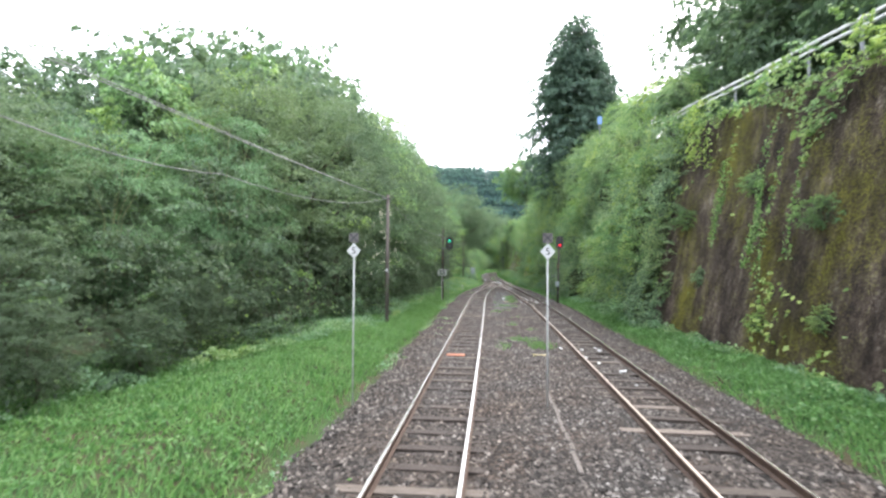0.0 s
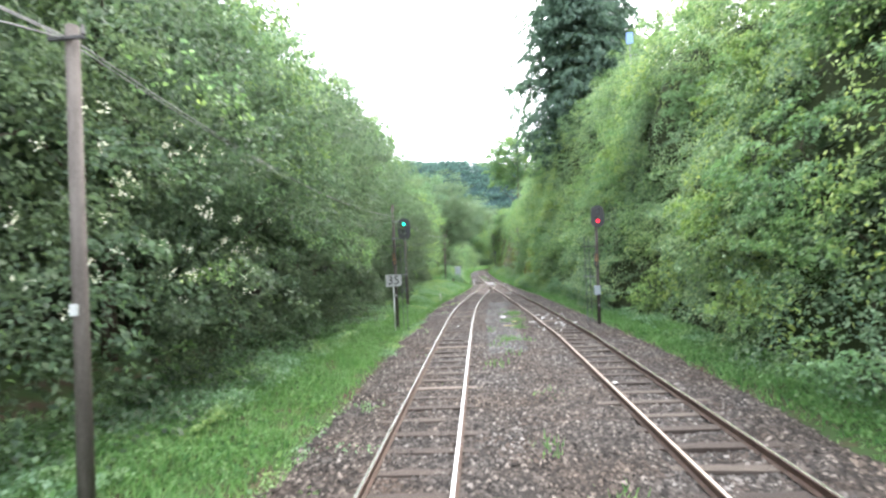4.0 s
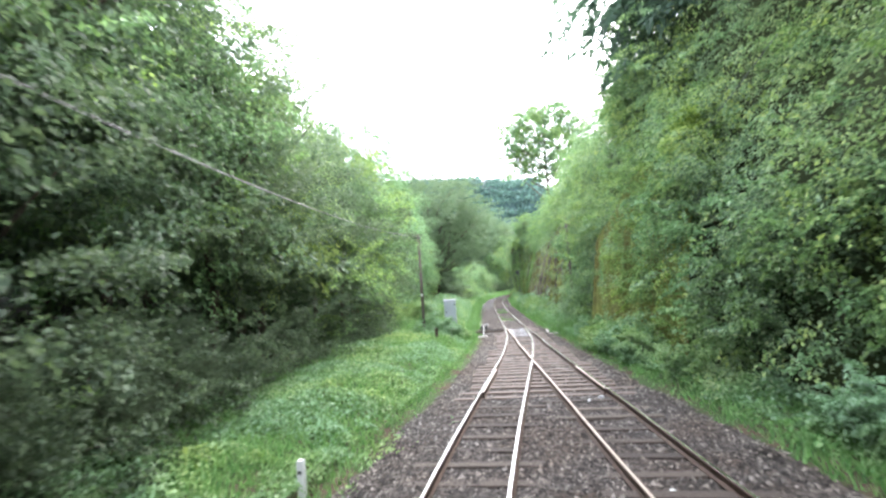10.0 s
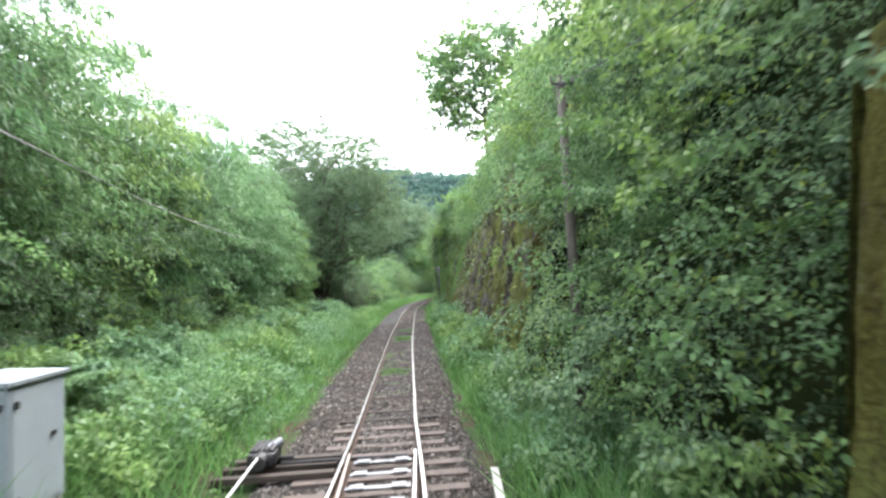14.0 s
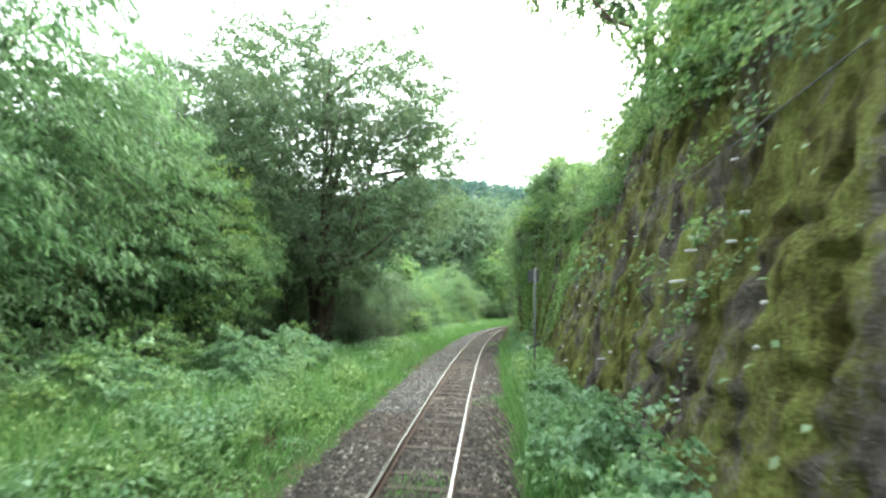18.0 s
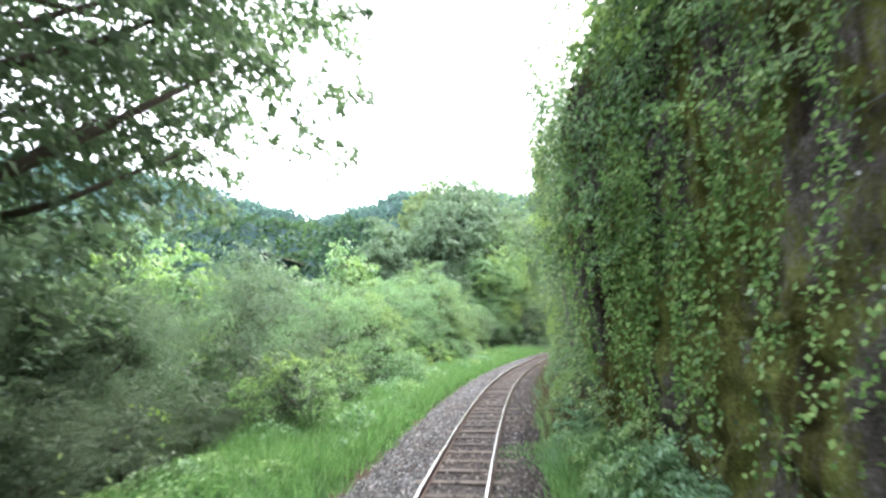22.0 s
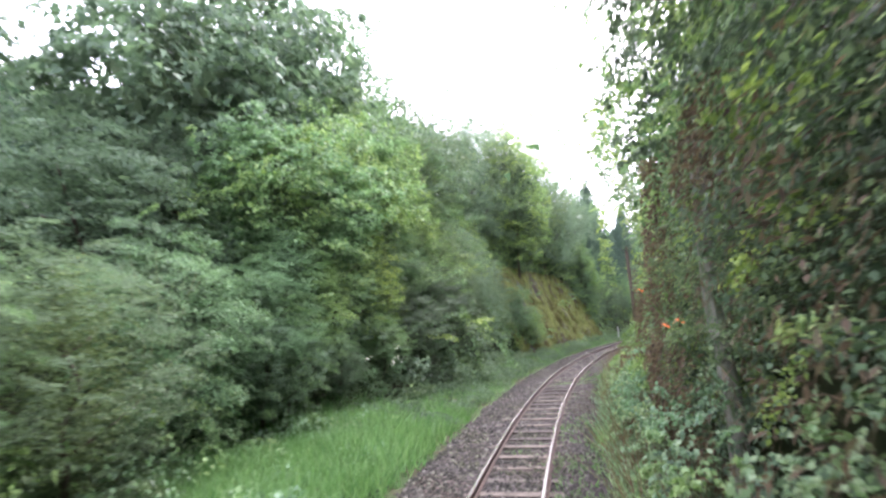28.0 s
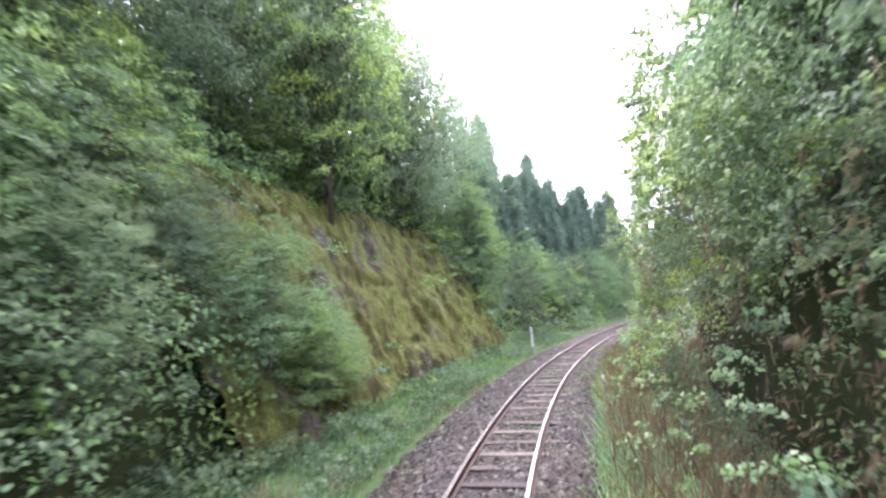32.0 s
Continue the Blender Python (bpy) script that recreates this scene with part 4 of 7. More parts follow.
face_f = lambda S, Z: toe_right(S) - 0.85 + 0.75 * np.maximum(Z, 0) + 0.9 * (vnoise(S * 0.5, Z * 0.5, 0, 96) - 0.5)
foot = lambda S, Z: along(S, [(122, 0.0), (128, 1.0), (165, 1.0), (174, 0.4), (178, 0.22), (260, 0.22)]) * np.where((S > 170.5) & (S < 177.3) & (Z > 0.35), 0.12, 1.0)
boughs("thicket_foot", 122, 204, 0.0, 2.6, 6.5, face_f, 1, foot, WEED, "pale weeds and young shrubs at the foot of the thicket", (0.2, 0.55), 34, 0.085, 0.055, 0.35, 16, 0.5, 0.5, "undergrowth", 0.24)
boughs("thicket_foot", 122, 204, 0.2, 3.4, 3.5, face_f, 1, foot, IVY, "green shrubs at the foot of the thicket", (0.3, 0.7), 40, 0.085, 0.055, 0.45, 17, 0.4, 0.5, "undergrowth", 0.28)
# inner leaves coloured darker than the front ones, for shade inside
boughs("thicket_foot", 122, 204, 0.4, 5.5, 3.6, lambda S, Z: toe_right(S) + 0.9 + 0.12 * Z, 1, foot, LEAF_DARK, "leaves inside the thicket, coloured darker as in shade", (0.4, 0.9), 44, 0.1, 0.06, 0.5, 18, 0.4, 0.5, "undergrowth", 0.2)
cover("creepers_on_bank", 144, 163, 0.6, 5.0, 260, lambda S, Z: face_right(S, Z) + 0.2, 1, lambda S, Z: np.clip((vnoise(S * 0.35, Z * 0.5, 0, 86) - 0.3) * 4, 0.1, 1), DRY, "dead brown leaves and stems hanging over the bank", 0.13, 0.04, seed=45, push=0.5, clump=0.6)
cover("creepers_on_bank", 128, 204, -0.2, 4.0, 60, face_t, 1, lambda S, Z: np.clip((vnoise(S * 0.25, Z * 0.4, 0, 87) - 0.35) * 4, 0, 1), DRY, "dry brown stems and leaves in the thicket", 0.16, 0.03, seed=9, push=0.5, clump=0.6)

face_l = lambda S, Z: toe_left(S) + along(S, [(-40, 0.35), (100, 0.5), (165, 0.5), (175, 0.7), (260, 0.7)]) * np.maximum(Z, 0)
rock_top = lambda S: along(S, [(181.6, 0.2), (183.4, 5.4), (186, 6.3), (190, 6.3), (196, 5.9), (198.4, 0.4)])
one = lambda S, Z: np.where((S > 181.6) & (S < 198.4) & (Z > 0.4) & (Z < rock_top(S)), 0.06, 1.0)
shade = lambda S, Z: along(S, [(20, 0.5), (30, 0.5), (36, 0.3), (44, 0.15), (64, 0.15), (72, 0.5), (80, 1.0)]) * np.where(Z < 0.7, 1.6, 1.0)
# shade under the trees is painted in through the undergrowth's leaf colour
cover("undergrowth_left", -12, 108, 0.0, 2.6, 110, face_l, -1, shade, LEAF_SHADE, "leafy undergrowth along the wood's edge, shade in its leaf colour", 0.125, 0.08, seed=11, push=1.6, clump=0.45, category="undergrowth")
cover("undergrowth_left", -12, 108, 0.0, 2.4, 16, face_l, -1, lambda S, Z: shade(S, Z) * np.where((S > 34) & (S < 74), 0.25, 1.0), LEAF, "green shrubs along the edge of the wood", 0.14, 0.09, seed=12, push=1.9, clump=0.4, category="undergrowth")
cover("undergrowth_left", 108, 160, -0.3, 1.6, 110, face_l, -1, lambda S, Z: along(S, [(122, 0.1), (132, 0.35), (139, 1.0)]) + 0 * Z, LEAF, "green shrubs at the edge of the valley", 0.13, 0.08, seed=13, push=1.2, clump=0.6, category="undergrowth")
face_h = lambda S, Z: np.where(S < 179, toe_left(S) - 0.4, slope_left(S, 0)) + 0.5 * np.maximum(Z, 0) + 1.4 * (vnoise(S * 0.25, Z * 0.3, 0, 94) - 0.5)
cover("undergrowth_left", 168, 226, -0.3, 9.0, 70, face_h, -1, lambda S, Z: one(S, Z) * along(S, [(170, 0.2), (177, 1.0)]), LEAF, "green shrubs covering the hillside", 0.12, 0.075, seed=14, push=0.9, clump=0.42, category="undergrowth")
boughs("boughs_in_hollow", 160, 174, 0.0, 6.8, 2.2, lambda S, Z: toe_left(S) + 1.1 + 0.25 * Z + 1.2 * (vnoise(S * 0.35, Z * 0.4, 0, 99) - 0.5), -1, lambda S, Z: along(S, [(160, 0.4), (163, 1.0), (171, 1.0), (174, 0.4)]) + 0 * Z, LEAF, "green shrubs filling the hollow", (0.5, 1.2), 90, 0.1, 0.06, 0.7, 39, 0.3, 0.4, "undergrowth", 0.22)
boughs("skirt_of_wood_edge", 163, 182, 0.0, 2.4, 2.4, lambda S, Z: toe_left(S) + 0.7 + 0.2 * Z, -1, lambda S, Z: along(S, [(163, 0.2), (168, 1.0), (180, 1.0), (182, 0.3)]) + 0 * Z, LEAF_DARK, "dark shrubs at the foot of the hillside", (0.4, 1.0), 80, 0.085, 0.052, 0.6, 40, 0.3, 0.4, "undergrowth", 0.25)
hill_edge = lambda S, Z: one(S, Z) * along(S, [(164, 0.0), (173, 1.0)])
# lighter leaves start higher; dark ones alone lowest, painting shade low down
boughs("boughs_on_hillside", 156, 226, 1.4, 10, 2.1, face_h, -1, lambda S, Z: hill_edge(S, Z) * along(S, [(172, 0.15), (178, 1.0)]), LEAF, "green boughs layered up the hillside", (0.5, 1.4), 80, 0.11, 0.065, 1.2, 11, 0.26, 0.45, "undergrowth")
boughs("boughs_on_hillside", 156, 226, 2.6, 10, 0.7, face_h, -1, hill_edge, LEAF_LIGHT, "light green boughs on the hillside", (0.5, 1.2), 70, 0.11, 0.065, 1.4, 12, 0.3, 0.45, "undergrowth")
boughs("boughs_on_hillside", 156, 226, 0.0, 10, 1.8, face_h, -1, hill_edge, LEAF_DARK, "dark boughs on the hillside", (0.6, 1.4), 80, 0.115, 0.065, 1.2, 13, 0.22, 0.45, "undergrowth")
under_tree = lambda S, Z: along(S, [(108, 0.2), (113, 1.0), (126, 1.0), (130, 0.0)]) + 0 * Z
# shade below the great tree, put into these shrubs' leaf colour
boughs("skirt_of_wood_edge", 118, 136, 0.0, 2.6, 2.4, lambda S, Z: toe_left(S) + 0.2 + 0.2 * Z, -1, lambda S, Z: along(S, [(118, 0.3), (121, 1.0), (131, 1.0), (136, 0.2)]) + 0 * Z, LEAF_SHADE, "shrubs along the edge of the valley, leaves coloured as in shade", (0.4, 1.0), 80, 0.09, 0.055, 0.7, 47, 0.3, 0.4, "undergrowth", 0.24)
boughs("boughs_under_great_tree", 108, 130, 0.2, 2.2, 1.5, lambda S, Z: toe_left(S) + 0.4 + 0.1 * Z, -1, under_tree, LEAF_DARK, "dark boughs below the great spreading tree", (0.7, 1.8), 80, 0.12, 0.07, 0.9, 19, 0.25, 0.35, "boughs", 0.36)
start = lambda S, Z: along(S, [(-12, 1.0), (28, 1.0), (38, 0.3)]) + 0 * Z
boughs("boughs_of_wood_edge", -12, 38, 0.2, 2.0, 1.2, face_l, -1, start, LEAF_DARK, "green shrubs along the edge of the wood", (0.5, 1.5), 66, 0.13, 0.075, 1.3, 20, 0.25, 0.45, "undergrowth", 0.36)
boughs("boughs_of_wood_edge", -12, 38, 0.2, 3.0, 0.3, face_l, -1, start, LEAF, "green shrubs along the edge of the wood", (0.4, 1.2), 60, 0.12, 0.07, 1.6, 21, 0.3, 0.45, "undergrowth", 0.42)
skirt = lambda S, Z: along(S, [(0, 0.3), (10, 0.8), (24, 1.0), (74, 1.0), (82, 0.3), (90, 0.0)]) + 0 * Z
skirt_face = lambda S, Z: toe_left(S) + 0.55 + along(S, [(48, 0.0), (52, 1.1), (62, 1.1), (66, 0.0)]) + 0.1 * Z + 1.2 * (vnoise(S * 0.3, Z * 0.5, 0, 97) - 0.5)
# skirt leaves take the shade colour, as if the canopy darkened them
boughs("skirt_of_wood_edge", 0, 90, 0.0, 3.4, 2.6, skirt_face, -1, skirt, LEAF_SHADE, "shrubs closing the edge of the wood, leaves coloured as in shade", (0.5, 1.2), 90, 0.092, 0.056, 0.7, 30, 0.3, 0.4, "undergrowth", 0.2)
boughs("skirt_of_wood_edge", 4, 90, 0.0, 2.6, 0.25, skirt_face, -1, lambda S, Z: skirt(S, Z) * along(S, [(44, 1.0), (48, 0.1), (64, 0.1), (68, 1.0)]), LEAF, "green shrubs at the edge of the wood", (0.4, 1.0), 80, 0.092, 0.056, 1.1, 31, 0.3, 0.4, "undergrowth", 0.36)
boughs("skirt_of_wood_edge", 51, 64, 0.0, 2.2, 3.2, lambda S, Z: toe_left(S) - 0.35 + 0.1 * Z, -1, lambda S, Z: along(S, [(51, 0.2), (54, 1.0), (61, 1.0), (64, 0.1)]) + 0 * Z, LEAF_SHADE, "shrubs leaning out of the wood, leaves coloured as in shade", (0.4, 1.0), 90, 0.09, 0.055, 0.5, 46, 0.3, 0.4, "undergrowth", 0.2)
boughs("skirt_of_wood_edge", 104, 124, 0.0, 2.0, 2.0, lambda S, Z: toe_left(S) + 2.6 + 0.1 * Z, -1, lambda S, Z: along(S, [(104, 0.2), (108, 1.0), (120, 1.0), (124, 0.3)]) + 0 * Z, LEAF_DARK, "dark shrubs under the great spreading tree", (0.5, 1.2), 80, 0.1, 0.06, 0.7, 32, 0.3, 0.4, "undergrowth", 0.2)
wood_edge = lambda S, Z: toe_left(S) + along(Z, [(0, 0.7), (1.4, 0.6), (3, -0.7), (6, -0.8), (10, 0.6)]) + 1.6 * (vnoise(S * 0.22, Z * 0.3, 0, 95) - 0.5)
eaves = lambda S, Z: np.where(Z < along(S, [(18, 4.5), (30, 7.5), (41, 9), (60, 9), (75, 7.5), (84, 5)]), 1.0, 0.0) * along(S, [(30, 0.7), (40, 1.0), (84, 1.0), (92, 0.2)])
# these two bough layers carry the wood's shade in their leaf colour
boughs("boughs_of_wood_edge", 16, 46, 0.4, 7, 0.9, wood_edge, -1, eaves, LEAF_SHADE, "layered boughs along the wood's edge, shade put into their colour", (1.0, 2.2), 120, 0.11, 0.064, 0.9, 42, 0.2, 0.35, "boughs", 0.3)
boughs("boughs_of_wood_edge", 46, 72, 2.4, 6.0, 1.2, lambda S, Z: wood_edge(S, Z) - 0.7, -1, lambda S, Z: along(S, [(46, 0.0), (50, 1.0), (68, 1.0), (72, 0.2)]) + 0 * Z, LEAF_SHADE, "boughs hanging out over the verge, leaves coloured as in shade", (0.9, 1.9), 120, 0.1, 0.06, 0.8, 43, 0.2, 0.3, "boughs", 0.34)
boughs("boughs_of_wood_edge", 16, 92, 0.4, 9, 0.9, wood_edge, -1, eaves, LEAF_DARK, "dark layered boughs along the edge of the wood", (1.0, 2.4), 130, 0.12, 0.068, 0.9, 14, 0.2, 0.35, "boughs", 0.38)
boughs("boughs_of_wood_edge", 16, 92, 2.6, 9, 0.6, wood_edge, -1, lambda S, Z: eaves(S, Z) * along(S, [(30, 0.35), (50, 0.3), (58, 0.6)]), LEAF, "green layered boughs along the edge of the wood", (1.0, 2.2), 120, 0.12, 0.068, 1.1, 15, 0.2, 0.35, "boughs", 0.38)


# ---- grass and weeds ----
def blades(name, s0, s1, lo, hi, density, height, material, label, seed, width=0.02, patch=None):
    rng = np.random.default_rng(200 + seed)
    n = int((s1 - s0) * 4 * density)
    S, U = rng.uniform(s0, s1, n), rng.random(n)
    a, b = lo(S), hi(S)
    keep = rng.random(n) < (b - a) / 4
    if patch is not None:
        keep &= rng.random(n) < patch(S, a + (b - a) * U)
    S, U, a, b = S[keep], U[keep], a[keep], b[keep]
    n = len(S)
    L = a + (b - a) * U + rng.normal(0, 0.12, n)
    z = ground(S, L) - 0.02
    P = at(S, L, z)
    h = height * rng.uniform(0.5, 1.3, n) * (0.6 + 0.8 * vnoise(S * 0.8, L * 0.8, 0, seed))
    ang = rng.uniform(0, 6.283, n)
    sd = np.stack([np.cos(ang), np.sin(ang), 0 * ang], -1) * (width * rng.uniform(0.7, 1.4, n))[:, None]
    lean = rng.normal(0, 0.45, (n, 2)) * h[:, None]
    tip = P + np.stack([lean[:, 0], lean[:, 1], h], -1)
    V = np.stack([P - sd, P + sd, tip], 1)
    return tagged(quads_ob(name, V, material, n=3), label, "grass", kind="stuff")


edge_r = lambda S: second(S) + along(S, [(-40, 2.2), (60, 2.2), (80, 1.75), (260, 1.65)])
blades("grass_verge", 0, 112, lambda S: -toe_left(S) - 0.6, lambda S: S * 0 - 2.15, 420, 0.15, GRASS, "bright green grass verge beside the ballast", 1)
blades("grass_verge", 108, 166, lambda S: -toe_left(S) - 0.5, lambda S: S * 0 - 2.2, 420, 0.4, GRASS, "tall fresh grass verge beside the ballast", 2, 0.018, patch=lambda S, L: along(S, [(108, 0.12), (120, 0.25), (127, 1.0)]))
blades("grass_verge", 164, 206, lambda S: -toe_left(S) - 0.3, lambda S: S * 0 - 2.1, 150, 0.2, GRASS, "thin short grass between the weeds of the verge", 8, 0.012)
blades("grass_verge", 0, 128, edge_r, lambda S: np.maximum(toe_right(S) + 0.2, edge_r(S) + 0.3), 300, 0.17, GRASS, "green grass strip below the bank", 3)
blades("grass_verge", 124, 204, edge_r, lambda S: toe_right(S) + 0.1, 520, 0.3, WEED, "pale thin grass below the thicket", 4, 0.012)
blades("dry_stalks", 128, 204, lambda S: edge_r(S) + 0.15, lambda S: toe_right(S) + 0.8, 110, 0.9, DRY, "dry brown stalks below the thicket", 5, 0.012)


def weeds(name, s0, s1, lo, hi, density, height, label, seed, length=0.13, width=0.09, material=WEED, patch=None):
    """Low broad-leaved weeds in uneven cushions."""
    rng = np.random.default_rng(300 + seed)
    n = int((s1 - s0) * 4 * density)
    S, U = rng.uniform(s0, s1, n), rng.random(n)
    a, b = lo(S), hi(S)
    L = a + (b - a) * U
    c = vnoise(S * 0.9, L * 0.9, 0, seed) * 0.6 + vnoise(S * 2.3, L * 2.3, 0, seed + 1) * 0.4
    keep = (rng.random(n) < (b - a) / 4) & (c > 0.33)
    if patch is not None:
        keep &= rng.random(n) < patch(S, L)
    S, L, c = S[keep], L[keep], c[keep]
    z = ground(S, L) + height * np.clip(c - 0.3, 0, 1) * 1.6 * rng.uniform(0.35, 1.0, len(S))
    return tagged(quads_ob(name, leaves(at(S, L, z), length, width, None, 0.1, 1.0, rng), material), label, "weeds", kind="stuff")


weeds("weed_patch", 0, 50, lambda S: -toe_left(S) - 0.8, lambda S: S * 0 - 2.3, 380, 0.3, "low fresh green weeds in the grass of the verge", 1, 0.075, 0.05, GRASS)
weeds("weed_patch", 8, 50, lambda S: -toe_left(S) - 0.9, lambda S: -toe_left(S) + along(S, [(10, 0.9), (24, 1.9), (50, 1.4)]), 420, 0.55, "leafy blue-green weeds along the foot of the wood", 14, 0.09, 0.062)
weeds("weed_patch", 46, 110, lambda S: -toe_left(S) - 0.8, lambda S: S * 0 - 2.3, 330, 0.4, "low broad-leaved green weeds on the verge", 13, 0.1, 0.07)
weeds("wood_floor_plants", 150, 226, lambda S: -toe_left(S) - 4.0, lambda S: -toe_left(S) + 0.5, 300, 0.9, "dark low plants at the foot of the hillside", 10, 0.12, 0.075, LEAF_DARK)
# floor plants coloured dark to stand in for the wood's shade
weeds("wood_floor_plants", 34, 80, lambda S: -toe_left(S) - 6.0, lambda S: -toe_left(S) + 0.1, 480, 0.8, "low plants on the floor of the wood, shade in their colour", 9, 0.095, 0.055, LEAF_SHADE)
weeds("wood_floor_plants", 124, 205, lambda S: toe_right(S) - 0.2, lambda S: toe_right(S) + 1.9, 420, 1.9, "dark plants under the thicket", 11, 0.1, 0.06, LEAF_DARK)
weeds("weed_patch", 76, 112, lambda S: edge_r(S) + 0.25, lambda S: toe_right(S) + 0.2, 560, 1.3, "lush pale green weeds mounded below the rock", 6, 0.11, 0.075)
weeds("weed_patch", 0, 62, lambda S: edge_r(S) + 0.2, lambda S: toe_right(S) + 0.3, 220, 0.36, "fresh green weeds below the bank", 2, 0.1, 0.07, GRASS)
weeds("weed_patch", 0, 62, lambda S: toe_right(S) - 0.7, lambda S: toe_right(S) + 0.3, 300, 0.6, "pale green weeds at the foot of the bank", 15, 0.1, 0.07)
weeds("weed_patch", 54, 72, lambda S: edge_r(S) + 0.5, lambda S: toe_right(S) + 0.3, 420, 0.7, "pale leafy weeds mounded at the foot of the bank", 16, 0.09, 0.065)
weeds("weed_patch", 60, 128, lambda S: edge_r(S) + 0.2, lambda S: toe_right(S) + 0.3, 240, 0.7, "taller pale green weeds below the bank", 7, 0.105, 0.072)
weeds("weed_patch", 76, 108, lambda S: -toe_left(S) - 1.5, lambda S: S * 0 - 2.8, 620, 1.35, "rank green weeds rising up the verge", 5, 0.12, 0.075)
blades("grass_verge", 74, 112, lambda S: -toe_left(S) - 0.4, lambda S: S * 0 - 2.3, 110, 0.6, GRASS, "tall seeding grass among the weeds of the verge", 6, 0.016)
blades("grass_verge", 74, 126, lambda S: edge_r(S) + 0.1, lambda S: toe_right(S) + 0.1, 300, 0.6, GRASS, "tall grass among the weeds below the rock", 7, 0.014)
weeds("weed_patch", 164, 206, lambda S: -toe_left(S) - 0.6, lambda S: S * 0 - 2.15, 330, 0.55, "low dull green weeds on the narrow verge", 12, 0.09, 0.06, LEAF_DARK)
weeds("weed_patch", 106, 164, lambda S: -toe_left(S) - 1.0, lambda S: S * 0 - 2.8, 170, 0.7, "rank green weeds on the verge", 3)
weeds("weed_patch", 128, 200, lambda S: edge_r(S) + 0.1, lambda S: toe_right(S) + 0.5, 260, 0.9, "rank weeds below the thicket", 4, 0.1, 0.07, patch=lambda S, L: along(S, [(168, 1.0), (176, 0.3)]))
weeds("weed_patch", 104, 126, lambda S: -toe_left(S) - 0.6, lambda S: S * 0 - 2.5, 520, 0.45, "low leafy green weeds in the grass of the verge", 17, 0.085, 0.058, GRASS)


# ---- trees ----
def tree_kind(name, seed, height, width, shape, clumps, per, leaf_l, leaf_w, material, droop=0.4, flat=0.5, trunk=0.16, bare=0.1, hollow=0.5, pad=0.62, limbs=0, core=8, coarse=2.6, stems=0, inner=None):
    """Builds one tree at the origin: trunk with limbs, and a crown of leaf pads, thicker to the outside, uneven, with gaps."""
    rng = np.random.default_rng(500 + seed)
    d = unit(rng.normal(size=(clumps, 3)))
    r = (hollow + (1 - hollow) * rng.random(clumps) ** 0.6) * (0.8 + 0.4 * rng.random(clumps))
    c = d * r[:, None] * 0.5
    t = np.clip(c[:, 2] + 0.5, 0.0, 1.0)
    w = np.interp(t, [p[0] for p in shape], [p[1] for p in shape])
    ang, rad = np.arctan2(c[:, 1], c[:, 0]), np.hypot(c[:, 0], c[:, 1]) * 0.85 + 0.06
    lobes = 0.86 + 0.28 * vnoise(ang * 1.3 + 9, t * 4, 0, seed)
    c[:, 0], c[:, 1], c[:, 2] = np.cos(ang) * rad * w * lobes, np.sin(ang) * rad * w * lobes, t
    c = c * np.array([width, width, height * (1 - bare)]) + np.array([0, 0, height * bare])
    size = pad * rng.uniform(0.65, 1.5, clumps)
    k = np.repeat(np.arange(clumps), per)
    if flat < 0.9:
        q = np.arctan2(c[:, 1], c[:, 0]) + rng.normal(0, 0.5, clumps)
        P, way = fan(c, np.stack([np.cos(q), np.sin(q), 0.2 + 0 * q], -1), size * 2.0, per, rng, flat, 0.6)
    else:
        p = rng.normal(size=(len(k), 3)) * 0.7
        p[:, 2] = np.abs(p[:, 2]) * flat - 0.16 * (p[:, 0] ** 2 + p[:, 1] ** 2)
        P = c[k] + p * size[k][:, None]
        way = unit(P - np.array([0, 0, height * 0.45])) * 0.6
    top = thing(name, "", "")
    pts = [Vector((0, 0, -0.5))]
    for i in range(1, 6):
        pts.append(Vector((rng.normal() * 0.12 * i ** 0.7, rng.normal() * 0.12 * i ** 0.7, height * 0.8 * i / 5)))
    if name == "bamboo_clump":
        for i in range(8):
            a, r = i * 0.785 + rng.uniform(-0.3, 0.3), rng.uniform(0.2, 0.5)
            d = Vector((math.cos(a), math.sin(a), 0))
            part("culm", tube([d * r * 0.5 - Vector((0, 0, 0.4)), d * r + Vector((0, 0, height * 0.5)), d * (r + width * 0.22) + Vector((0, 0, height * 0.88))], [0.04, 0.032, 0.012], 6), CULM, top)
    else:
        part("trunk", tube(pts, [trunk * (1 - i / 5.6) for i in range(6)]), BARK, top, smooth=True)
    for i in range(limbs):
        q = pts[1].lerp(pts[4], (i + 0.5) / limbs)
        a = i * 2.4 + rng.uniform(-0.4, 0.4)
        e = q + Vector((math.cos(a), math.sin(a), rng.uniform(0.35, 0.9))) * width * rng.uniform(0.25, 0.4)
        mid = q.lerp(e, 0.5) + Vector((rng.normal() * 0.1, rng.normal() * 0.1, -0.14))
        part("branch", tube([q, q.lerp(mid, 0.5), mid, e], [trunk * 0.4, trunk * 0.33, trunk * 0.24, trunk * 0.08], 6), BARK, top, smooth=True)
    for i in range(stems):
        a = i * 2 * math.pi / stems + rng.uniform(-0.3, 0.3)
        d, lean = Vector((math.cos(a), math.sin(a), 0)), rng.uniform(0.1, 0.3) * width
        q = [d * (0.25 + lean * u ** 1.5) + Vector((rng.normal() * 0.15, rng.normal() * 0.15, height * rng.uniform(0.7, 0.85) * u - 0.5)) for u in (0, 0.15, 0.35, 0.6, 0.8, 1.0)]
        part("stem", tube(q, [trunk * 0.48 * (1 - k / 6.2) for k in range(6)]), BARK, top, smooth=True)
        for j in range(5):
            b0 = q[2].lerp(q[5], j / 5)
            a2 = a + rng.uniform(-1.3, 1.3)
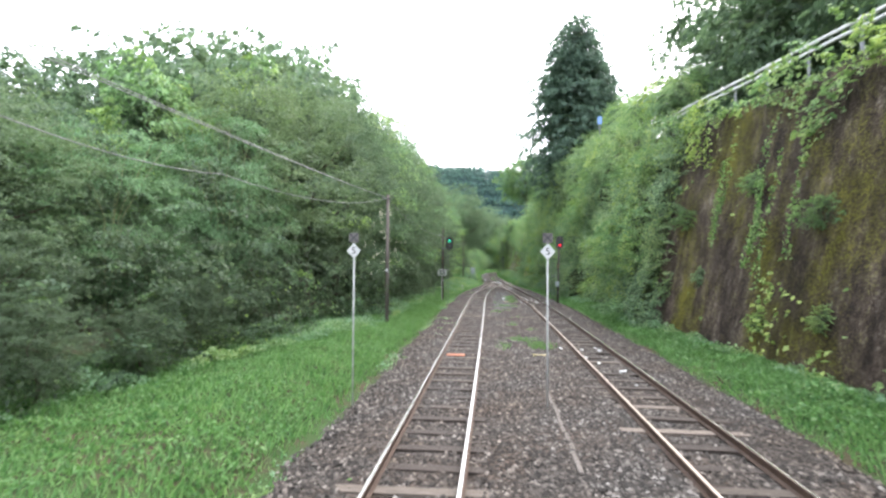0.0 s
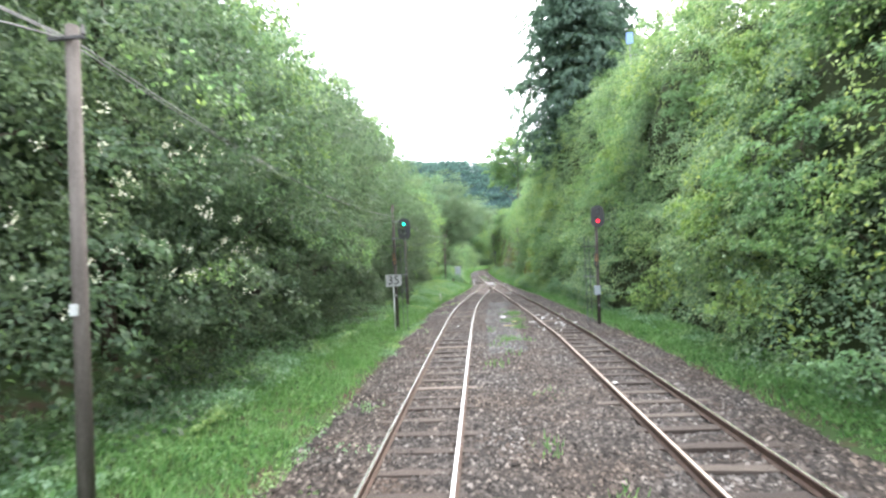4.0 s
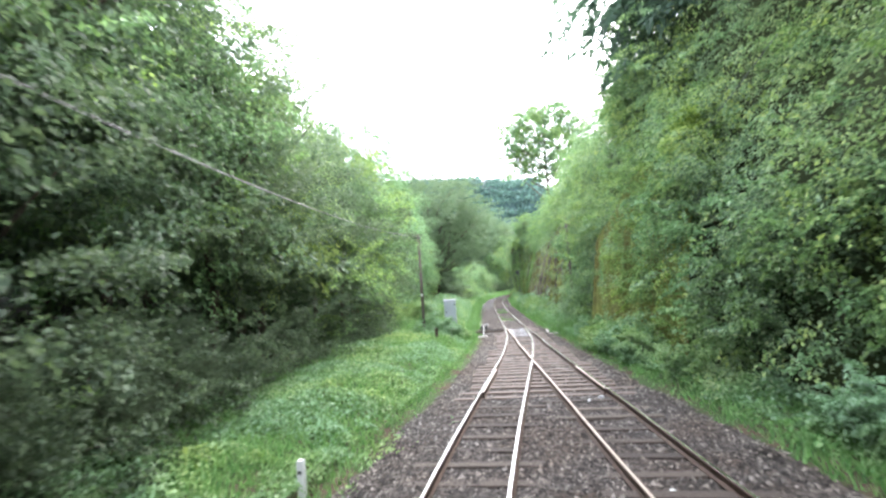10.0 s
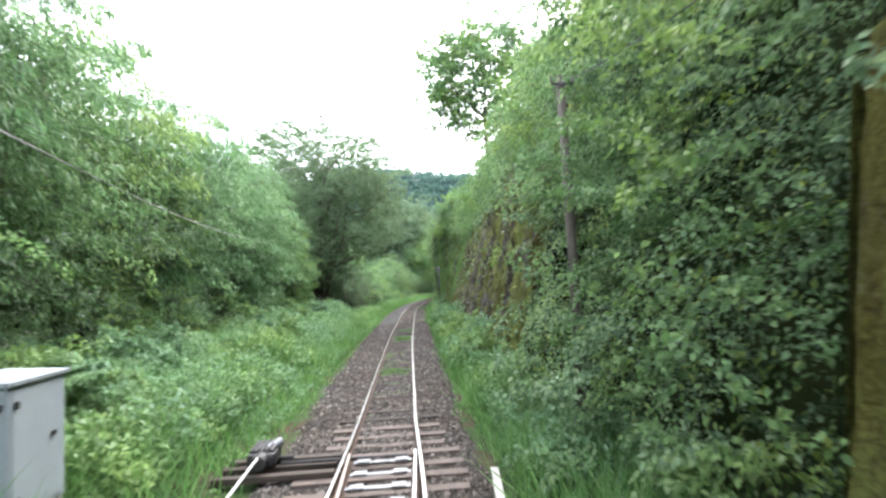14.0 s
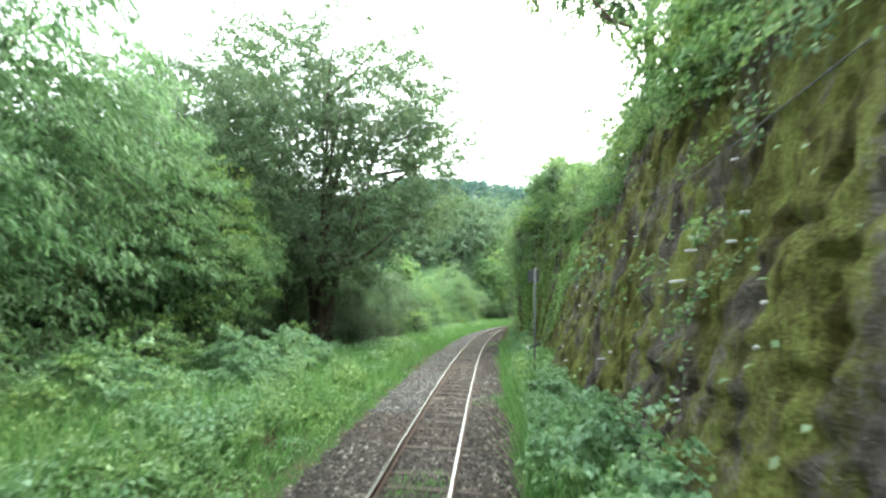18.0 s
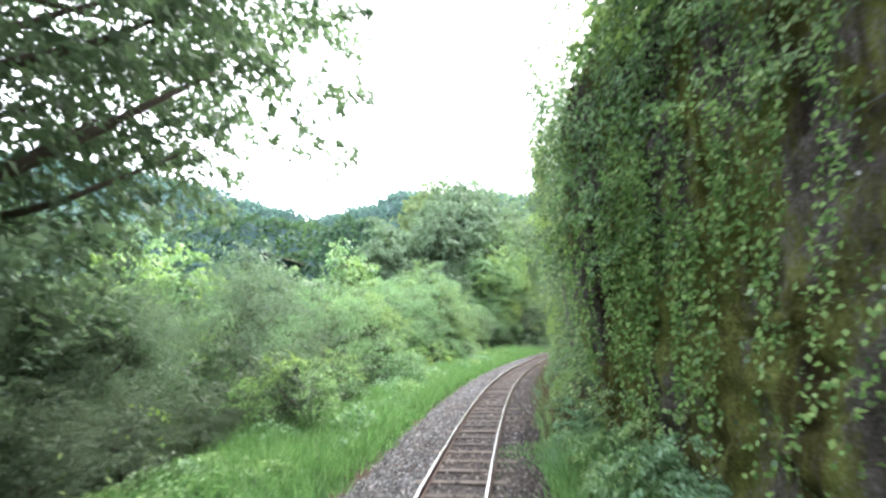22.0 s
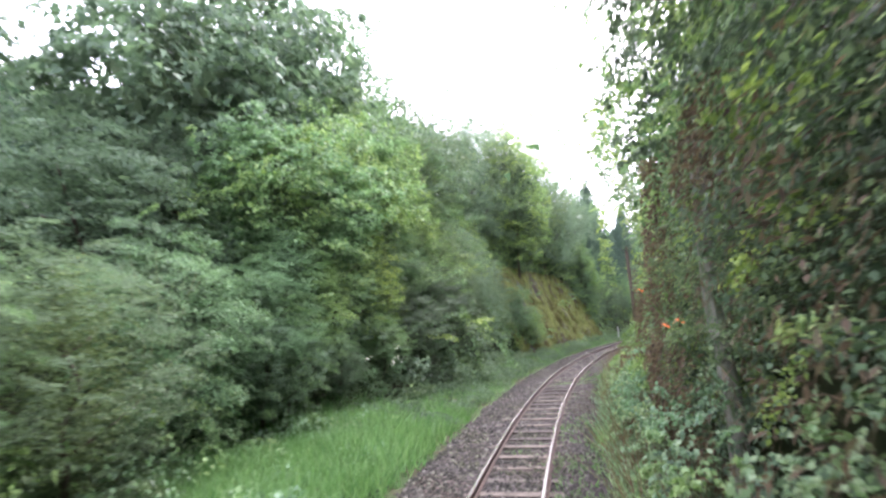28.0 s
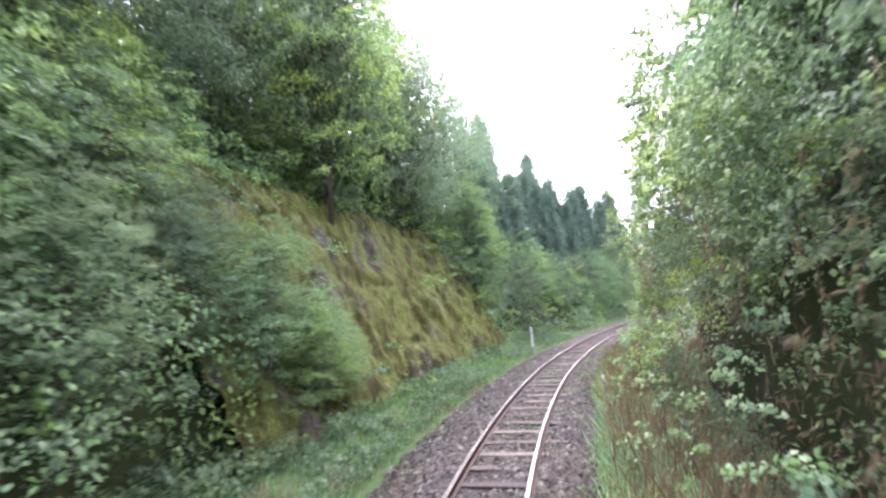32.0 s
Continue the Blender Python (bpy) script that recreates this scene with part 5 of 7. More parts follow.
            e = b0 + Vector((math.cos(a2), math.sin(a2), rng.uniform(0.3, 0.9))) * width * rng.uniform(0.16, 0.3)
            mid = b0.lerp(e, 0.5) + Vector((rng.normal() * 0.15, rng.normal() * 0.15, -0.2))
            part("branch", tube([b0, b0.lerp(mid, 0.5), mid, e], [trunk * 0.24, trunk * 0.2, trunk * 0.14, trunk * 0.04], 6), BARK, top, smooth=True)
    quads_ob("crown", leaves(P, leaf_l, leaf_w, way, droop, 1.0, rng, True), material, top, 3)
    # inner leaves, by default shade-coloured, so the crown's gaps look dark
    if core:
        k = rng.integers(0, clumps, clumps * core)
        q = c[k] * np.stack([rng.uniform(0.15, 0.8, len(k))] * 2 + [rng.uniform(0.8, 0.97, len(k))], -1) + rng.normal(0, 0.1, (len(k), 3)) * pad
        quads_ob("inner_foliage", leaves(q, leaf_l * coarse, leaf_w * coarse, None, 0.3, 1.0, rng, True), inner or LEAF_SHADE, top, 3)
    top["base"] = float(height)
    return top


ROUND = [(0, 0.5), (0.15, 0.85), (0.4, 1.0), (0.7, 0.9), (1, 0.45)]
TALL = [(0, 0.8), (0.3, 1.0), (0.6, 0.9), (0.85, 0.6), (1, 0.3)]
CONE = [(0, 1.0), (0.2, 0.92), (0.6, 0.55), (0.85, 0.25), (1, 0.05)]
PLUME = [(0, 0.5), (0.3, 0.8), (0.65, 1.0), (0.85, 0.9), (1, 0.5)]
KINDS = {
    # inner= sets the leaf colour that darkens the crown's hollows
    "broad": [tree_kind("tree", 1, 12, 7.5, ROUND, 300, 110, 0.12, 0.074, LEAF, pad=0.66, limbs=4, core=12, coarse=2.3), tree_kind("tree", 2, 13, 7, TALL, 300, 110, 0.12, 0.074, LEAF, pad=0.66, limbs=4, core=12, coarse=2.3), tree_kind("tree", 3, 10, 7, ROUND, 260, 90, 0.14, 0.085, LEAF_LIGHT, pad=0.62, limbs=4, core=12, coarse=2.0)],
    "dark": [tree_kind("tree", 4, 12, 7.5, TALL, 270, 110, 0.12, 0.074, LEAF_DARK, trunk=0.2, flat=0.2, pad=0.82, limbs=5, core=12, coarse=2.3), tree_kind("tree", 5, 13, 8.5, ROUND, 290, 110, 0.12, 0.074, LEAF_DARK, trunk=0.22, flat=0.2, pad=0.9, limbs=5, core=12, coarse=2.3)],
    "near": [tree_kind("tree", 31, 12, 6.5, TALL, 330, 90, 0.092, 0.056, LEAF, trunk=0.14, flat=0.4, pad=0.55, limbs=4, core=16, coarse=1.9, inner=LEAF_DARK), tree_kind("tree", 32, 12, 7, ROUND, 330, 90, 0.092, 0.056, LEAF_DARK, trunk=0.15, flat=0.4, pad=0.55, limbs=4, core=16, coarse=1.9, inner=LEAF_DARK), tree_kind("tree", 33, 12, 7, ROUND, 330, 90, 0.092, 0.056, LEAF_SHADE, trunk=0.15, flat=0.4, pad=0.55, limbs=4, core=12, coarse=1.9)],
    "far": [tree_kind("tree", 14, 14, 9, TALL, 230, 32, 0.42, 0.27, LEAF, trunk=0.2, pad=0.85, core=4, coarse=1.7), tree_kind("tree", 15, 14, 10, ROUND, 240, 32, 0.42, 0.27, LEAF_DARK, trunk=0.2, pad=0.9, core=4, coarse=1.7)],
    "bamboo": [tree_kind("bamboo_clump", 6, 9, 5.5, PLUME, 170, 150, 0.17, 0.042, BAMBOO, 0.7, 0.6, 0.06, 0.02, 0.5, 0.7, core=14, coarse=1.8), tree_kind("bamboo_clump", 7, 9, 6, PLUME, 170, 150, 0.17, 0.042, BAMBOO, 0.7, 0.6, 0.06, 0.02, 0.5, 0.7, core=14, coarse=1.8)],
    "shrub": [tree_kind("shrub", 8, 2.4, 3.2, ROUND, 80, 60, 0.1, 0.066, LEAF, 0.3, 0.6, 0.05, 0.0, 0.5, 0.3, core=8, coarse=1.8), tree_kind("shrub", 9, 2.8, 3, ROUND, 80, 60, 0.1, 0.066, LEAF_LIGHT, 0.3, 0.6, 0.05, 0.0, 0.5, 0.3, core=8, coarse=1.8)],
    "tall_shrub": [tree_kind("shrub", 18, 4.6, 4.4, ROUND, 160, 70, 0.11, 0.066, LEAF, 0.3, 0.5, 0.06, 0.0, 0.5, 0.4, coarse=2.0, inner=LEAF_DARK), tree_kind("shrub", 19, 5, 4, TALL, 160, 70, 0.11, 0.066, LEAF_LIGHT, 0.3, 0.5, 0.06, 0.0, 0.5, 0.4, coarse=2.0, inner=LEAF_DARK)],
    "weed_mound": [tree_kind("weed_mound", 20, 1.3, 2.2, [(0, 1.0), (0.4, 0.95), (0.8, 0.7), (1, 0.4)], 70, 50, 0.115, 0.085, WEED, 0.1, 0.4, 0.02, 0.0, 0.6, 0.2, core=3, coarse=1.3, inner=WEED)],
    "cedar": [tree_kind("cedar", 10, 16, 7, CONE, 760, 40, 0.34, 0.12, NEEDLE, 0.9, 0.7, 0.3, 0.02, 0.35, 0.6, core=6, coarse=2.2)],
    "open": [tree_kind("tree", 11, 20, 17, [(0, 0.5), (0.2, 0.85), (0.5, 1.0), (0.8, 0.95), (0.93, 0.75), (1, 0.5)], 1150, 112, 0.18, 0.115, LEAF_CROWN, 0.3, 0.25, 0.45, 0.16, 0.4, 0.85, limbs=4, core=5, coarse=1.4, stems=6)],
    "airy": [tree_kind("tree", 12, 12, 8, ROUND, 400, 64, 0.2, 0.125, LEAF, 0.3, 0.3, 0.18, 0.36, 0.35, 0.62, limbs=9, core=2, coarse=1.5)],
}
used = defaultdict(int)


def plant(kind, s, l, height, label, category, group, turn=None, z=None, spread=1.0, which=None):
    kinds = KINDS[kind]
    i = used[kind] if which is None else which
    src = kinds[i % len(kinds)]
    used[kind] += 1
    k = height / src["base"]
    zz = float(ground(s, l)) if z is None else z
    m = stand(s, l, zz, RNG.uniform(0, 360) if turn is None else turn)
    ob = copy_thing(src, m)
    del ob["base"]
    ob.matrix_basis = m @ Matrix.Diagonal((k * spread, k * spread, k, 1))
    tagged(ob, label, category, group)
    return ob


NAMES = {"broad": ("leafy green tree at the edge of the wood", "tree"), "dark": ("dark-leaved tree at the edge of the wood", "tree"), "bamboo": ("feathery bamboo clump at the edge of the wood", "bamboo")}
# left of the line: the wood's edge, then trees behind it
order = ["bamboo", "bamboo", "broad", "bamboo", "bamboo", "broad", "bamboo", "dark"]
for i, s in enumerate(np.arange(-5, 76, 3.0)):
    h = float(along(s, [(-6, 3.4), (10, 4.2), (18, 6.0), (30, 11.5), (41, 14.0), (58, 13.4), (75, 11.4)]))
    j = RNG.normal(size=4)
    kind = order[i % 8] if s < 24 else ("dark", "dark", "dark", "dark", "broad")[i % 5] if s < 52 else ("dark", "broad", "dark", "dark", "broad")[i % 5]
    plant(kind, s + j[0] * 0.6, -float(toe_left(s)) - 2.7 + j[1] * 0.4, h * (0.94 + 0.06 * j[2]), *NAMES[kind], "trees along the verge", spread=1.05 * (9 / h) ** 0.45)
for s in np.arange(78, 112, 3.4):
    j = RNG.normal(size=4)
    plant("bamboo", s + j[0] * 0.5, -float(toe_left(s)) - 2.4 + j[1] * 0.4, float(along(s, [(78, 12.4), (90, 11.6), (100, 11.4), (106, 10.6), (112, 7.5)])) + 0.5 * j[2], *NAMES["bamboo"], "trees along the verge", spread=1.1)
for s in np.arange(-8, 112, 4.0):
    h = float(along(s, [(-6, 3.6), (12, 4.6), (20, 6.5), (26, 9.5), (30, 13.5), (40, 16.5), (60, 15), (80, 12.5), (104, 10.5)]))
    j = RNG.normal(size=4)
    plant("far", s + j[0], -float(toe_left(s)) - 7.5 + j[1] * 0.6, h * (0.86 + 0.06 * j[2]), "tall green tree in the wood", "tree", "trees of the wood")
for s in np.arange(-4, 112, 6.0):
    h = float(along(s, [(-6, 4), (14, 5), (20, 6), (26, 8), (32, 11), (40, 17), (60, 15), (80, 11.5), (104, 10)]))
    plant("far", s + RNG.normal(), -float(toe_left(s)) - 14, h * 0.9, "dark tree deep in the wood", "tree", "trees of the wood", which=1, spread=1.15)
# shrubs along the edge
# beyond 165 m the shade-coloured leaf kind darkens the bank's foot
for s in [v for v in np.arange(4, 176, 4.6) if not (9 < v < 68 or 113 < v < 128 or 161 < v < 169)]:
    plant("shrub" if s < 165 else "near", s, -float(toe_left(s)) - 0.5 + RNG.normal() * 0.4, RNG.uniform(1.2, 2.4), "green leafy shrub beside the verge", "shrub", "shrubs along the verge", which=None if s < 165 else 2)
for s, l, h in ((85, 2.8, 1.2), (87.5, 2.9, 1.35), (89.6, 3.0, 1.3), (92, 2.9, 1.2), (94.5, 3.1, 1.4), (97, 3.0, 1.2), (99.5, 2.8, 1.3), (102, 2.8, 1.1), (105, 2.9, 1.0), (70, 3.6, 1.0), (68.2, 3.5, 1.0), (69.2, 3.1, 0.9), (71.6, 3.2, 0.9), (67.2, 3.8, 1.1), (65.4, 4.1, 1.0), (73.4, -3.6, 0.8), (74.2, -2.8, 0.6), (73.6, -4.4, 0.9), (66.5, 4.2, 1.1), (62.5, 5.0, 1.1), (57, 5.9, 1.0), (52, 6.4, 0.9), (47, 6.8, 0.9)):
    plant("weed_mound", s, l, h, "mound of pale green weeds below the wall", "weeds", "weed mounds")
for i in range(34):
    s = RNG.uniform(77, 112)
    plant("weed_mound", s, -RNG.uniform(4.6, float(toe_left(s)) + 0.5), RNG.uniform(0.7, 1.4), "mound of rank green weeds on the verge", "weeds", "weed mounds")
# the great spreading tree and those by the valley
plant("open", 121.0, -9.3, 21.5, "great spreading tree with an open crown and dark limbs", "tree", "large trees", z=-1.0, spread=0.97)
plant("open", 112.5, -12.5, 14, "spreading dark-leaved tree near the line", "tree", "large trees", z=-0.5, spread=0.85)
for s, l, h in ((108.5, -9.6, 8.5), (111, -9.8, 8.0), (113.5, -12, 9), (110, -13, 10), (116.5, -13, 9.5), (119.5, -14.5, 9.5), (113, -16, 11)):
    plant("broad" if l > -11 else "dark", s, l, h, "slender green tree beside the great spreading one", "tree", "large trees", z=-0.4, spread=0.9, which=0)
# dark-leaved kind used so the crown's shade sits in the leaf colour
for s, l, h in ((125, -9.2, 5.0), (127.4, -9.0, 4.6), (122.4, -12.0, 6.6), (119.5, -15.5, 8.5), (126, -13.5, 7.5), (127.5, -11, 5.4)):
    plant("dark", s, l, h, "low tree under the great spreading crown, dark leaves for its shade", "tree", "large trees", z=-0.7, spread=1.0)
# first two use the dark kind to paint shade near the great tree
for i, (s, l, h) in enumerate(((126, -8.5, 6), (131, -7.8, 6.8), (136, -7.6, 6.4), (140, -7.6, 6.8), (143.5, -7.4, 6.8), (147, -7.6, 7.4), (151, -7.8, 8), (154, -7.4, 6.5))):
    plant("dark" if i < 2 else "bamboo" if i % 3 else "broad", s, l, h, "bushy tree on the falling slope, dark leaves for shade" if i < 2 else "light green bushy tree on the falling slope", "tree", "trees on the slope", which=None if i < 2 or i % 3 else 2)
for i, (s, l, h) in enumerate(((132.5, -10.6, 6), (138, -10.6, 6), (144, -10.6, 6.5), (150, -10.6, 7), (155, -11, 7.5))):
    plant("bamboo", s, l, h, "light green bamboo down the falling slope", "bamboo", "trees on the slope")
for i, (s, l, h) in enumerate(((134, -13, 10), (142, -13.5, 11), (149, -13.5, 11.5), (128, -15, 10.5), (138, -20, 14), (147, -21, 15), (126, -24, 15), (133, -28, 16), (118, -24, 15), (108, -26, 15))):
    plant("far", s, l, h, "green tree down the valley side", "tree", "trees on the slope")
for i, (s, l, h) in enumerate(((168, -9.5, 9.5), (172, -8.5, 12), (177, -8.5, 12))):
    plant("near", s, l, h, "tall green tree on the hillside", "tree", "trees on the hillside", spread=1.0, which=0)
for s, l, top in ((165, -12, 16), (170, -12.5, 20.5), (173, -18, 22), (160, -16, 13), (166, -22, 16)):
    plant("far", s, l, top - float(ground(s, l)), "tall dark tree higher up the hillside", "tree", "trees on the hillside", which=1)
for s, l, z, h in ((178, -9, 5.5, 12), (182, -8.5, 5.8, 12.5), (186, -8.6, 5.8, 14.5), (190, -8.8, 5.6, 16), (194, -8.6, 5.0, 16), (198, -8.4, 4.0, 15), (202, -8.5, 3, 14.5), (199, -5.4, 2.5, 8), (189, -6.6, 5.4, 15), (194.5, -6.8, 4.6, 13.5), (184, -14, 7.5, 13), (191, -14, 7.5, 14), (178, -15, 7.5, 14), (197, -13, 7, 14), (206, -9, 4, 14)):
    plant("far" if l < -12 else ("dark", "broad")[int(s) % 2], s, l, h * 0.94, "tall tree above the mossy rock slope", "tree", "trees on the hillside", z=z - 0.5, spread=0.8, which=1)
for s, l, h in ((176.3, -11.2, 20.5), (180.5, -12.5, 17), (172.5, -14.5, 19), (184.5, -13.5, 17)):
    plant("near", s, l, h, "very tall dark tree towering over the hillside", "tree", "trees on the hillside", z=2.5, spread=1.15, which=1)
# which=2 is the kind with shade put into its leaf colour
for s, l, h in ((179.6, -5.2, 4.4), (182.0, -5.4, 4.2), (182.8, -6.6, 4.6), (180.8, -6.6, 6.2), (173.5, -5.0, 4.5), (176.8, -5.0, 4.8)):
    plant("near", s, l, h, "tall green shrub on the hillside", "shrub", "shrubs along the verge", which=2 if s < 175 else 1)
for s, l, h in ((175.5, -6.8, 7.2), (178.5, -7.2, 7.8), (181.4, -7.6, 7.4), (183.4, -8.6, 7.0)):
    plant("near", s, l, h, "green bushy tree beside the mossy slope", "tree", "trees on the hillside", which=0 if s > 178 else 1, spread=1.15)
for s, l, h in ((184.2, -4.3, 3.0), (185.6, -4.4, 2.2), (183.0, -4.6, 4.4)):
    plant("near", s, l, h, "leafy green bush in front of the mossy slope", "bush", "bushes beside the verge", which=0, spread=1.3)
for s, l, h in ((199.5, -5.0, 4.5), (203, -4.8, 5), (206.5, -5, 5.5), (210, -4.6, 5), (213.5, -4.4, 5.5), (217, -4.2, 6), (220.5, -4.5, 6.5), (218, -8, 9), (213, -8.5, 9), (223, -7, 9)):
    plant("near", s, l, h, "green bushy tree beyond the curve", "tree", "trees on the hillside", spread=1.1)
for s, l, h in ((149, -6.8, 4.0), (154.6, -7.2, 4.8), (160.2, -7.4, 4.6), (163.8, -7.3, 3.6)):
    plant("bamboo", s, l, h, "dense mound of feathery bamboo beside the verge", "bamboo", "bamboo mounds", spread=1.35)
# last number 2: bush in the shade-coloured leaf
for s, l, h, i in ((152, -6.4, 4.2, 0), (157.4, -6.3, 4.2, 1), (165.2, -5.9, 1.9, 1), (167.4, -5.5, 2.6, 0), (162.4, -6.3, 3.2, 1), (169.4, -5.4, 3.4, 2), (171.6, -5.4, 4.2, 2), (166, -9.4, 3.6, 1), (168.4, -9, 4.2, 1), (162, -9, 4.6, 1), (156, -9.4, 6.2, 1), (160.5, -10.4, 7.2, 1), (164.5, -11, 7.6, 1)):
    plant("near", s, l, h, "leafy green bush beside the verge", "bush", "bushes beside the verge", spread=1.5, which=i)
for s, l, h in ((163.6, -6.6, 5.4), (165.6, -7.0, 6.0), (162.2, -6.4, 4.6), (167.6, -6.6, 5.6)):
    plant("near", s, l, h, "leafy green tree at the edge of the hollow", "tree", "trees on the hillside", which=0, spread=1.2)
for s, l, h in ((170.8, -6.8, 6.2), (173.6, -6.2, 6.4), (176.4, -6.2, 6.8)):
    plant("near", s, l, h, "green bushy tree at the foot of the hillside", "tree", "trees on the hillside", which=1 if s > 175 else 0, spread=1.2)
# bushes in shade-coloured leaves, for the darkness under the crown
for s, l, h in ((120.5, -6.4, 2.4), (122.4, -6.0, 2.2), (124.3, -6.3, 2.4), (126.4, -6.2, 2.0), (128.4, -6.4, 1.9), (118.6, -6.6, 2.6)):
    plant("near", s, l, h, "low bush below the great spreading tree, shade in its colour", "bush", "bushes beside the verge", spread=1.5, which=2)
# shade-coloured bushes stand in for shade along the wood's edge
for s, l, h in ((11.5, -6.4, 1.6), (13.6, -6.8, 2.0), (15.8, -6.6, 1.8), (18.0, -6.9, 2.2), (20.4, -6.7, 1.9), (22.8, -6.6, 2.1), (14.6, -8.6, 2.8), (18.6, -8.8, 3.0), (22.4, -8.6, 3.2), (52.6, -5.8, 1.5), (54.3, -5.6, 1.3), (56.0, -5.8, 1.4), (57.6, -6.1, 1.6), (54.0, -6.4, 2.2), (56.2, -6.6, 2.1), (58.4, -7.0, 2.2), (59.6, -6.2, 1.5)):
    plant("near", s, l, h, "low bush at the edge of the wood, shade in its colour", "bush", "bushes beside the verge", spread=1.6, which=2)
for s, l, h in ((117.5, 2.8, 0.8), (119.4, 2.9, 0.9), (121.2, 2.7, 0.8), (123, 2.8, 1.0), (124.8, 2.7, 0.9), (126.6, 2.7, 0.8)):
    plant("weed_mound", s, l, h, "mound of pale green weeds below the rock", "weeds", "weed mounds")
for s, l, h in ((165.2, -7.8, 8.2), (168.6, -8.0, 9.2)):
    plant("airy", s, l, h, "yellowish green tree spreading over a dark hollow", "tree", "trees on the hillside", spread=1.15)
# right: above the wall and along the top of the cutting
for s, l, h in ((16, 16, 10), (23, 16, 12), (30, 15.5, 12), (36, 17, 14), (43, 19, 13), (27, 21, 15)):
    plant("far", s, l, h, "dark tree above the retaining wall", "tree", "trees above the cutting", z=7.5, which=1)
plant("cedar", 69, 9.9, 25, "tall dark conifer above the cutting", "conifer", "large trees", z=9.5, spread=1.35)
plant("cedar", 72, 13.5, 19, "dark conifer above the cutting", "conifer", "large trees", z=9.5)
for s in [v for v in np.arange(36, 128, 4.5) if not 109 < v < 123]:
    plant(("broad", "tall_shrub", "dark")[int(s) % 3], s, float(face_right(s, top_right(s))) + 2.4, RNG.uniform(3.2, 6.0), "green tree along the top of the cutting", "tree", "trees above the cutting", z=float(top_right(s)) - 0.6, spread=1.0)
plant("airy", 112, 7.6, 17.0, "feathery open tree leaning over the cutting", "tree", "large trees", z=9.0)
for s, l, h in ((127.5, 5.2, 11), (131.5, 5.0, 12), (136, 5.0, 13), (141, 5.2, 12)):
    plant("near", s, l, h, "dark tree leaning out over the line", "tree", "trees close to the line", z=0.6, spread=0.95)
plant("airy", 126.5, 6.0, 9, "feathery open tree leaning over the cutting", "tree", "large trees", z=4.0)
# up to 156 m the near trees use the shade-coloured leaf
for s in np.arange(145, 205, 3.6):
    plant("near", s, float(toe_right(s)) + RNG.uniform(2.6, 4.0), RNG.uniform(9, 13), "tall dark tree crowding the line", "tree", "trees close to the line", z=0, spread=0.85, which=2 if s < 156 else None)
    plant("far", s + 2, float(toe_right(s)) + 8, RNG.uniform(13, 17), "tall dark tree behind the thicket", "tree", "trees behind the thicket", z=1)
for s, z, h in ((19.3, 3.9, 0.9), (18.6, 1.3, 0.7), (22.5, 5.2, 0.8), (24.8, 2.2, 0.6), (26.6, 4.3, 0.9), (15.2, 2.6, 0.7), (21.0, 1.0, 0.6), (27.3, 1.6, 0.8)):
    plant("shrub", s, float(face_right(s, z)) - 0.05, h, "small green fern growing out of the wall", "fern", "ferns on the wall", z=z - 0.3)
for i in range(60):
    s, z = RNG.uniform(31, 82), RNG.uniform(0.8, 12.0)
    if 68 < s < 77 and z < 6:
        continue
    plant("shrub", s, float(face_right(s, z)) + 0.25, RNG.uniform(1.6, 3.0), "leafy green bush growing out of the bank", "bush", "bushes on the bank", z=z - 0.9)
for i in range(30):
    s, z = RNG.uniform(84, 126), RNG.uniform(6.5, 10.5)
    plant("shrub", s, float(face_right(s, z)) + 0.4, RNG.uniform(1.6, 2.8), "leafy green bush above the rock face", "bush", "bushes on the bank", z=z - 0.9)
for i in range(26):
    s, z = RNG.uniform(128, 200), RNG.uniform(0.3, 7.0)
    if 140 < s < 159 or s > 173:
        continue
    plant("shrub", s, float(face_right(s, z)) + 1.0, RNG.uniform(1.3, 2.2), "leafy bush crowding the line", "bush", "bushes on the bank", z=z - 0.7)
for s, l, h in ((203, -6.4, 9.5), (206, -7.5, 10), (208.5, -6.4, 10), (211, -6, 10.5), (213, -7.5, 11.5), (216, -9, 13), (208, -10, 13), (215.5, -5.6, 10), (213.5, -12, 15), (219, -6.5, 11), (222, -5.5, 11), (225, -6, 12), (228, -2, 11), (204.5, -6.0, 9), (207, -6.2, 10.5), (210, -6.6, 11), (212, -5.6, 10.5), (214.5, -6.4, 11.5), (217.5, -5.8, 11), (220, -6.2, 12), (223.5, -5.0, 12)):
    plant("cedar", s, l, h, "slender dark conifer beyond the curve", "conifer", "conifers beyond the curve", spread=0.62)
for kinds in KINDS.values():
    for ob in kinds:
        for o in (*ob.children, ob):
            bpy.data.objects.remove(o)


# ---- the wooded valley side, too far to tell its trees apart ----
def canopy(S, L):
    d = -L - 16
    z = along(d, [(0, 2), (20, 4), (60, 16), (130, 36), (230, 50)]) - 6 * np.exp(-((S - 130) / 30) ** 2)
    z = np.maximum(z, ground(S, L) + 2.0)
    return z + 4.5 * vnoise(S * 0.22, L * 0.22, 0, 31) + 1.6 * vnoise(S * 0.7, L * 0.7, 0, 32)


wood = tagged(grid_ob("wooded_valley_side", np.arange(96, 216, 1.6), np.concatenate([np.arange(-250, -150, 5.0), np.arange(-150, -17, 1.8)]), canopy, HILL), "dense woodland covering the valley side", "woodland", kind="stuff")
rng = np.random.default_rng(71)
S, L = rng.uniform(96, 216, 190000), -18 - 215 * rng.random(190000) ** 1.6
